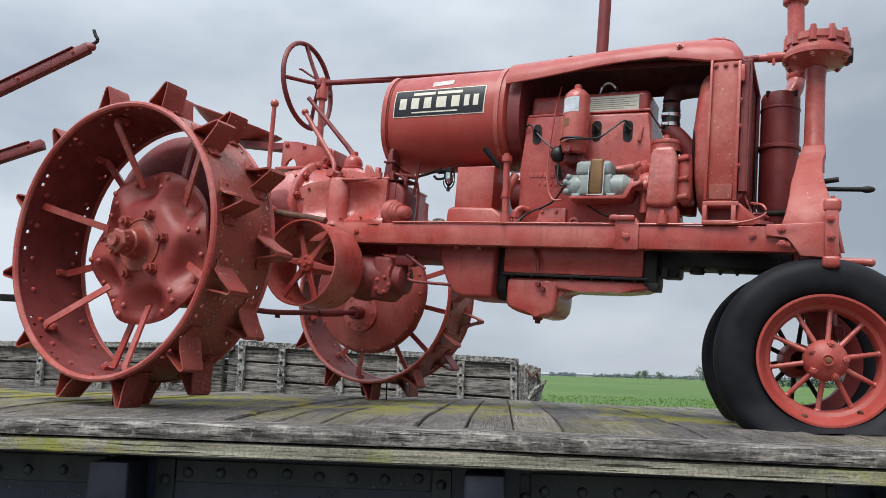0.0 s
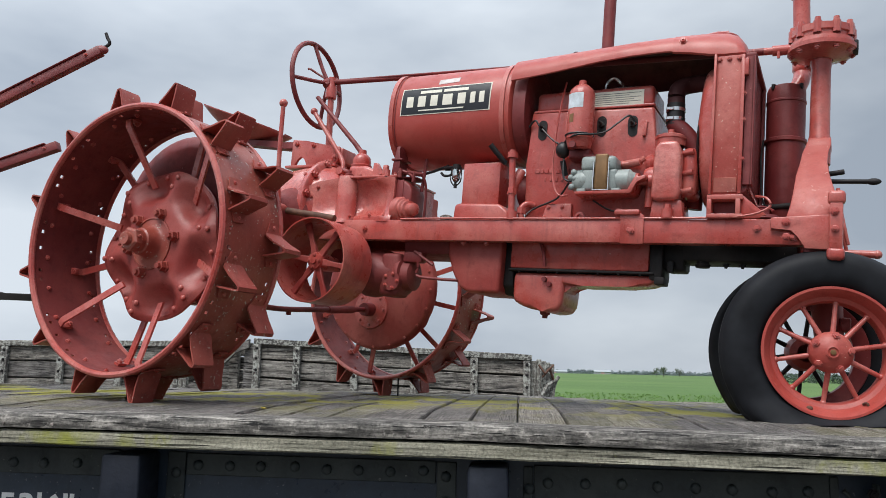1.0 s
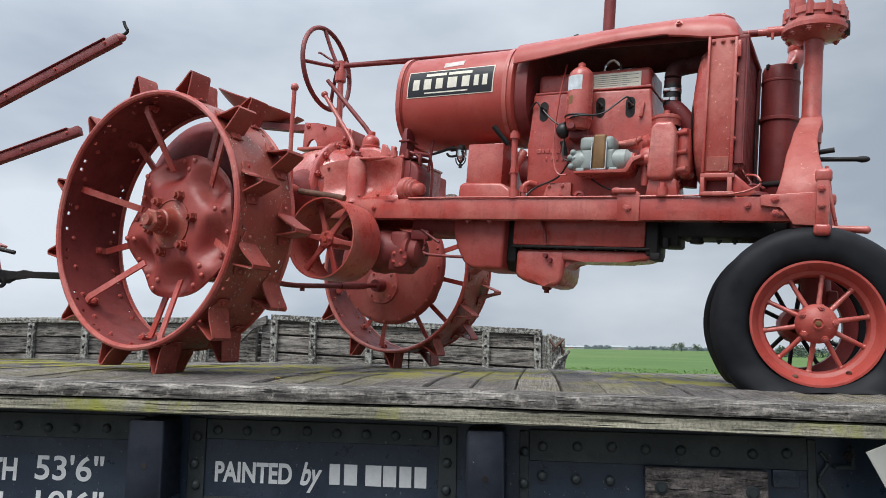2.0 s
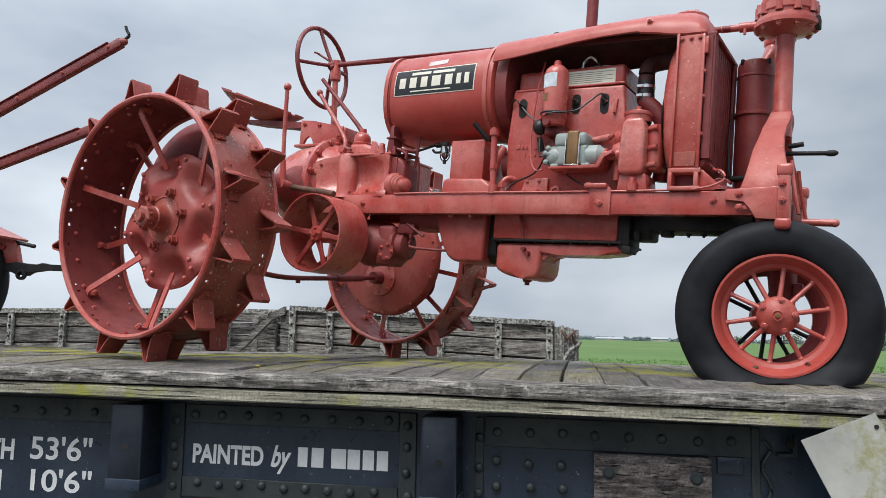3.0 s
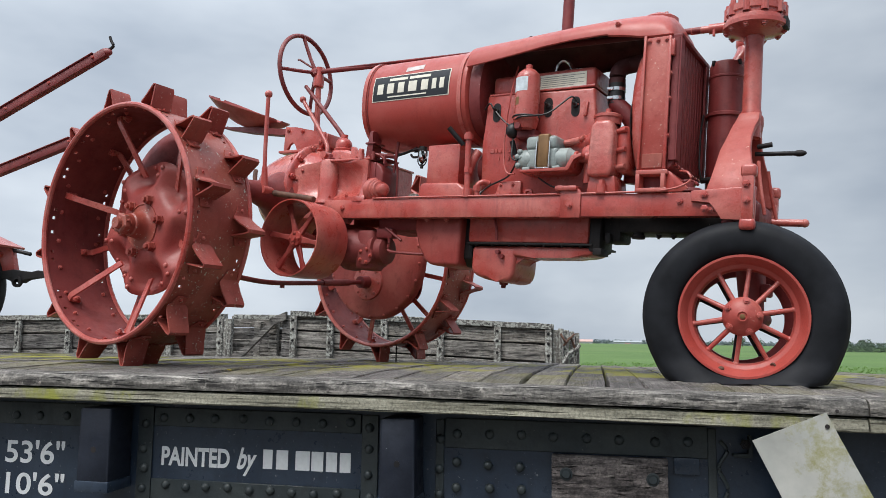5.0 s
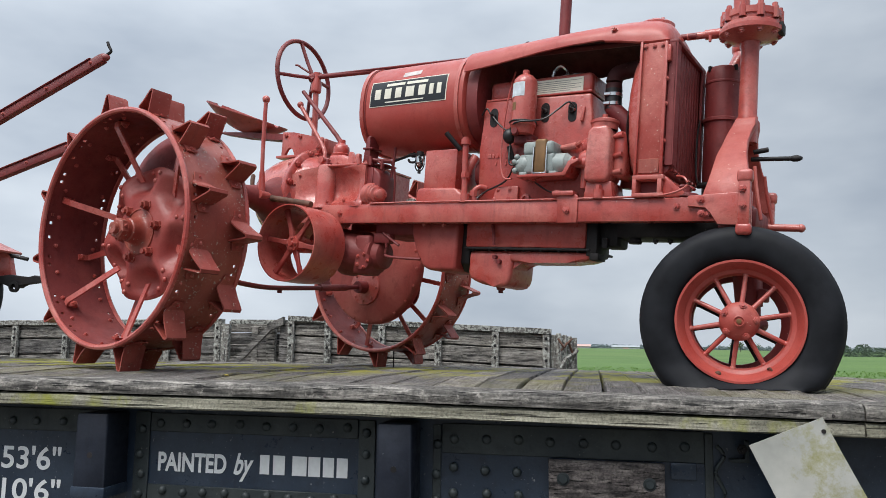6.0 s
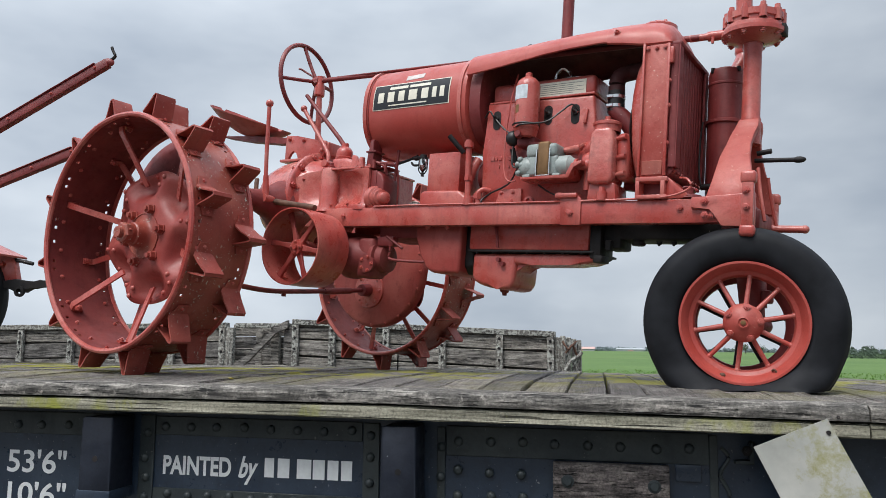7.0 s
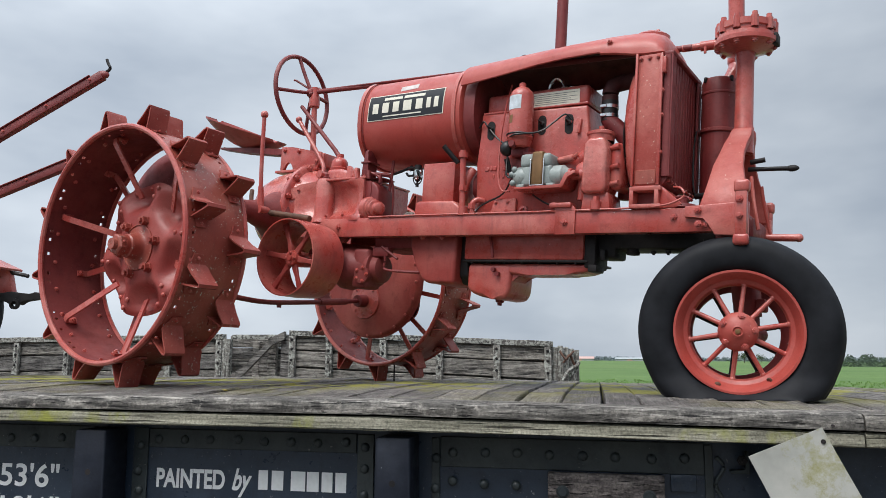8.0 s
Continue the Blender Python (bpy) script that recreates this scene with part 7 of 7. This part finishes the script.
fix("bolt", BOLT_L, bd, (0.03, WY + 0.018, 0.56), (0, -1, 0))
bm = bmesh.new()
tube(bm, [(0.06, WY + 0.04, 0.585), (0.12, WY + 0.04, 0.58), (0.20, WY + 0.05, 0.563)], 0.011, 8)
part("release_lever", bm, BLACKMETAL, imp)
bm = bmesh.new()
prism(bm, [(-0.02, 0.455), (-0.02, 0.43), (0.10, 0.425), (0.13, 0.405), (0.19, 0.40), (0.22, 0.425), (0.30, 0.43), (0.62, 0.42), (0.62, 0.455), (0.34, 0.455), (0.29, 0.47), (0.26, 0.455), (0.18, 0.462), (0.14, 0.475)], "y", WY + 0.0, WY + 0.05, 0.005)
part("drawbar_hitch", bm, BLACKMETAL, imp, "black iron hitch bar")
bm = bmesh.new()
lathe(bm, [(0.016, -0.01), (0.03, -0.008), (0.03, 0.008), (0.016, 0.01), (0.016, -0.01)], (0.175, WY - 0.005, 0.405), (0, 1, 0), 20, False)
part("eye_ring", bm, BLACKMETAL, imp)


def boom(p, q, w, h, name_label, nbolts):
    """A ribbed channel arm between two points."""
    p, q = Vector(p), Vector(q)
    d = (q - p).normalized()
    up = V(0, 1, 0).cross(d)
    up = -up if up.z < 0 else up
    s = d.cross(up)
    L_ = (q - p).length
    m = Matrix((( d.x, s.x, up.x, p.x), (d.y, s.y, up.y, p.y), (d.z, s.z, up.z, p.z), (0, 0, 0, 1)))
    bm = bmesh.new()
    box(bm, 0, L_, -w * 0.5, w * 0.5, -h * 0.5, h * 0.36, 0.004, 2, m)
    box(bm, 0, L_ - 0.06, -w * 0.7, w * 0.7, h * 0.36, h * 0.5, 0.003, 1, m)
    ob = part("arm", bm, RED_DARK, arms, name_label)
    for k in range(nbolts):
        c = m @ V(L_ - 0.07 - 0.28 * k, w * 0.5 + 0.0, 0)
        c2 = m @ V(L_ - 0.07 - 0.28 * k, -w * 0.5, 0)
        near, nn = (c, s) if c.y < c2.y else (c2, -s)
        fix("bolt", BOLT_S, ob, near, nn)
    return ob


arms = thing("lifting_arms", "red ribbed lifting arms of a loader on the deck", "loader arms")
a1 = boom((-1.5, -0.84, 0.46), (0.745, -0.84, 1.592), 0.04, 0.052, "red ribbed lifting arm with a hook", 4)
bm = bmesh.new()
tube(bm, [(0.72, -0.84, 1.588), (0.765, -0.84, 1.607), (0.785, -0.84, 1.625), (0.772, -0.84, 1.65), (0.762, -0.84, 1.675)], 0.008, 8)
part("hook", bm, BLACKMETAL, a1)
bm = bmesh.new()
ball(bm, (0.742, -0.84, 1.591), 0.027, 1.5, 0.7, 0.85)
part("arm_tip", bm, RED_DARK, a1)
boom((-2.2, -0.30, 0.48), (0.22, -0.30, 1.295), 0.045, 0.058, "red ribbed lifting arm", 5)
bm = bmesh.new()
box(bm, -2.5, -1.3, -0.9, -0.2, 0.40, 0.56, 0.01)
part("frame", bm, RED_DARK, arms)
for x in (-2.4, -1.45):
    for y in (-0.85, -0.28):
        bm = bmesh.new()
        box(bm, x - 0.03, x + 0.03, y - 0.03, y + 0.03, deck_z(y), 0.41, 0.005)
        part("stand_leg", bm, RED_DARK, arms)

# ---- trees, hedges and farm buildings far off ----
def tree(x, y, h, r, m=LEAF, n=260):
    t = thing("tree", "distant leafy green field tree", "tree", Matrix.Translation((x, y, GROUND)), "field trees")
    bm = bmesh.new()
    tube(bm, [(0, 0, 0), (0.05 * h * 0.3, 0, h * 0.3), (0, 0.02 * h, h * 0.62)], h * 0.028, 6)
    for k in range(5):
        a = k * 1.3
        tube(bm, [(0, 0, h * (0.3 + 0.06 * k)), (r * 0.4 * math.cos(a), r * 0.4 * math.sin(a), h * (0.48 + 0.06 * k)), (r * 0.7 * math.cos(a), r * 0.7 * math.sin(a), h * (0.58 + 0.06 * k))], h * 0.01, 5)
    part("trunk", bm, BARK, t)
    bm = bmesh.new()
    lobes = [(rng.uniform(-0.55, 0.55) * r, rng.uniform(-0.55, 0.55) * r, h * rng.uniform(0.38, 0.82), r * rng.uniform(0.35, 0.6)) for _ in range(9)]
    for _ in range(n):
        lx, ly, lz, lr = rng.choice(lobes)
        d = V(rng.gauss(0, 1), rng.gauss(0, 1), rng.gauss(0, 0.8)).normalized() * lr * rng.uniform(0.55, 1.05)
        c = V(lx, ly, lz) + d
        if c.z < 0.12 * h:
            continue
        s = h * rng.uniform(0.025, 0.06)
        u1 = V(rng.gauss(0, 1), rng.gauss(0, 1), rng.gauss(0, 1)).normalized() * s
        u2 = u1.orthogonal().normalized() * s * 0.7
        vs = [bm.verts.new(c + p) for p in (u1, u2, -u1, -u2)]
        bm.faces.new(vs)
        n3 = u1.cross(u2).normalized() * s * 0.6
        top = bm.verts.new(c + n3)
        for k in range(4):
            bm.faces.new((vs[k], vs[(k + 1) % 4], top))
    part("crown", bm, m, t, smooth=False)
    return t


def far_belt(name_label, x0, x1, y, h, n, m, leaf=0.28):
    """A far row of trees: many small leaf clumps heaped into uneven crowns."""
    bm = bmesh.new()
    crowns = []
    x = x0
    while x < x1:
        r = h * rng.uniform(0.25, 0.6)
        crowns.append((x, y + rng.uniform(-8, 8), r, h * rng.uniform(0.45, 1.0)))
        x += r * rng.uniform(0.5, 1.1)
    for _ in range(n):
        cx, cy, r, top = rng.choice(crowns)
        a, e = rng.uniform(0, 6.283), rng.random()
        k = math.sqrt(max(0.05, 1 - e * e)) * rng.uniform(0.75, 1.05)
        c = V(cx + r * k * math.cos(a), cy + r * k * math.sin(a), GROUND + top * e * rng.uniform(0.9, 1.04))
        s_ = h * leaf * 0.28 * rng.uniform(0.5, 1.2)
        vs = [bm.verts.new(c + V(rng.uniform(-1, 1), rng.uniform(-1, 1), rng.uniform(-0.8, 0.8)) * s_) for _k in range(4)]
        bm.faces.new(vs[:3])
        bm.faces.new((vs[0], vs[2], vs[3]))
    tagged(part("far_trees", bm, m, smooth=False), name_label, "trees", kind="stuff")


far_belt("far tree belt with haze painted into its colour", -260, 300, 740, 4.2, 40000, FARWOOD, 0.7)
far_belt("dark hedge and tree belt across the field", 56, 190, 175, 4.0, 34000, HEDGE, 0.22)
for x, y, h, r in ((60, 330, 4.2, 1.9), (64, 335, 4.6, 1.9), (70, 332, 4.0, 1.8), (86, 325, 6.5, 4.5), (92, 330, 6.0, 4.5)):
    tree(x, y, h, r)


def barn(x, y, w, d, h, rh, wall, roof, name_label, m=None):
    b = thing("barn", name_label, "barn", Matrix.Translation((x, y, GROUND)))
    bm = bmesh.new()
    prism(bm, [(-d / 2, 0), (d / 2, 0), (d / 2, h), (0, h + rh), (-d / 2, h)], "x", -w / 2, w / 2)
    part("wall", bm, wall, b, smooth=False)
    bm = bmesh.new()
    prism(bm, [(-d / 2 - 0.5, h - 0.2), (0, h + rh + 0.1), (d / 2 + 0.5, h - 0.2), (d / 2 + 0.5, h), (0, h + rh + 0.35), (-d / 2 - 0.5, h)], "x", -w / 2 - 0.4, w / 2 + 0.4)
    part("roof", bm, roof, b, smooth=False)
    bm = bmesh.new()
    box(bm, -w * 0.1, w * 0.1, -d / 2 - 0.15, -d / 2, 0, h * 0.75)
    part("door", bm, REDROOF, b, smooth=False)


barn(32, 700, 24, 12, 1.7, 1.0, BARNWALL, BARNROOF, "long low pale barn with a metal roof")
barn(-12, 690, 26, 10, 1.8, 1.5, BARNWALL, REDROOF, "farm building with a red roof paled by painted haze")
barn(75, 690, 14, 8, 2.2, 1.2, BARNWALL, BARNROOF, "small pale farm shed")

# low crop plants in the nearer field
bm = bmesh.new()
for _ in range(9000):
    y = 7.0 + 38.0 * rng.random() ** 1.6
    x = rng.uniform(-4 - 0.3 * y, 8 + 0.62 * y)
    if y < 8.2 and x < 4:
        continue
    s = rng.uniform(0.05, 0.12)
    a = rng.uniform(0, 6.28)
    c = V(x, y, GROUND)
    for k in range(3):
        b_ = a + k * 2.1
        d = V(math.cos(b_), math.sin(b_), 0)
        t_ = V(-math.sin(b_), math.cos(b_), 0)
        p = c + V(0, 0, s * 1.2)
        bm.faces.new([bm.verts.new(v) for v in (c + d * s * 0.1, p + d * s * 0.7 + t_ * s * 0.4, p + d * s * 1.3 - V(0, 0, s * 0.2), p + d * s * 0.7 - t_ * s * 0.4)])
tagged(part("crop_plants", bm, CROP, smooth=False), "low leafy green crop plants in the field", "crop", kind="stuff")

# ---- deck planks, last ----
plank_meshes = []
for v in range(5):
    bm = bmesh.new()
    w = 0.5
    secs = []
    for k in range(27):
        y = -1.785 + (1.29 + 1.785) * k / 26
        z = deck_z(y)
        e = 0.014 * noise.noise((v * 7.7, y * 3.1, 1)) + 0.012 * noise.noise((v * 5.1, y * 11.0, 2))
        e2 = 0.014 * noise.noise((v * 3.3, y * 3.7, 5)) + 0.012 * noise.noise((v * 6.1, y * 12.0, 7))
        hump = 0.0035 * noise.noise((v * 2.7, y * 2.3, 3))
        dish = 0.0025 + 0.002 * noise.noise((v * 9.0, y * 1.3, 8))
        end = -0.004 if k == 0 else 0.0
        secs.append([(-w + e, y, z - 0.05), (-w + e, y, z - 0.004 + hump + end), (-w + 0.022 + e, y, z + dish + hump + end), (-0.2, y, z + hump), (0.2, y, z + hump), (w - 0.022 + e2, y, z + dish + hump + end), (w + e2, y, z - 0.004 + hump + end), (w + e2, y, z - 0.05)])
    loft(bm, secs)
    plank_meshes.append(finish(bm, PLANK, True, 12))
seed = random.Random(11)
joints = [2.859, 3.0, 3.143, 3.28, 3.40]
while joints[0] > -5.2:
    joints.insert(0, joints[0] - seed.choice((0.125, 0.135, 0.142, 0.15, 0.145)))
while joints[-1] < 6.6:
    joints.append(joints[-1] + seed.choice((0.125, 0.135, 0.142, 0.15, 0.145)))
for xa, xb in zip(joints, joints[1:]):
    w = xb - xa
    ob = part("deck_plank", plank_meshes[seed.randrange(5)], None, flatcar)
    ob.matrix_basis = Matrix.Translation((xa + w / 2, seed.uniform(-0.003, 0.018), seed.uniform(-0.007, 0.002) - 0.012 * max(0.0, xa - 2.6))) @ Matrix.Rotation(seed.uniform(-0.004, 0.004), 4, "Z") @ Matrix.Rotation(seed.uniform(-0.03, 0.03), 4, "Y") @ Matrix.Diagonal((w - 0.008, 1, 1, 1))
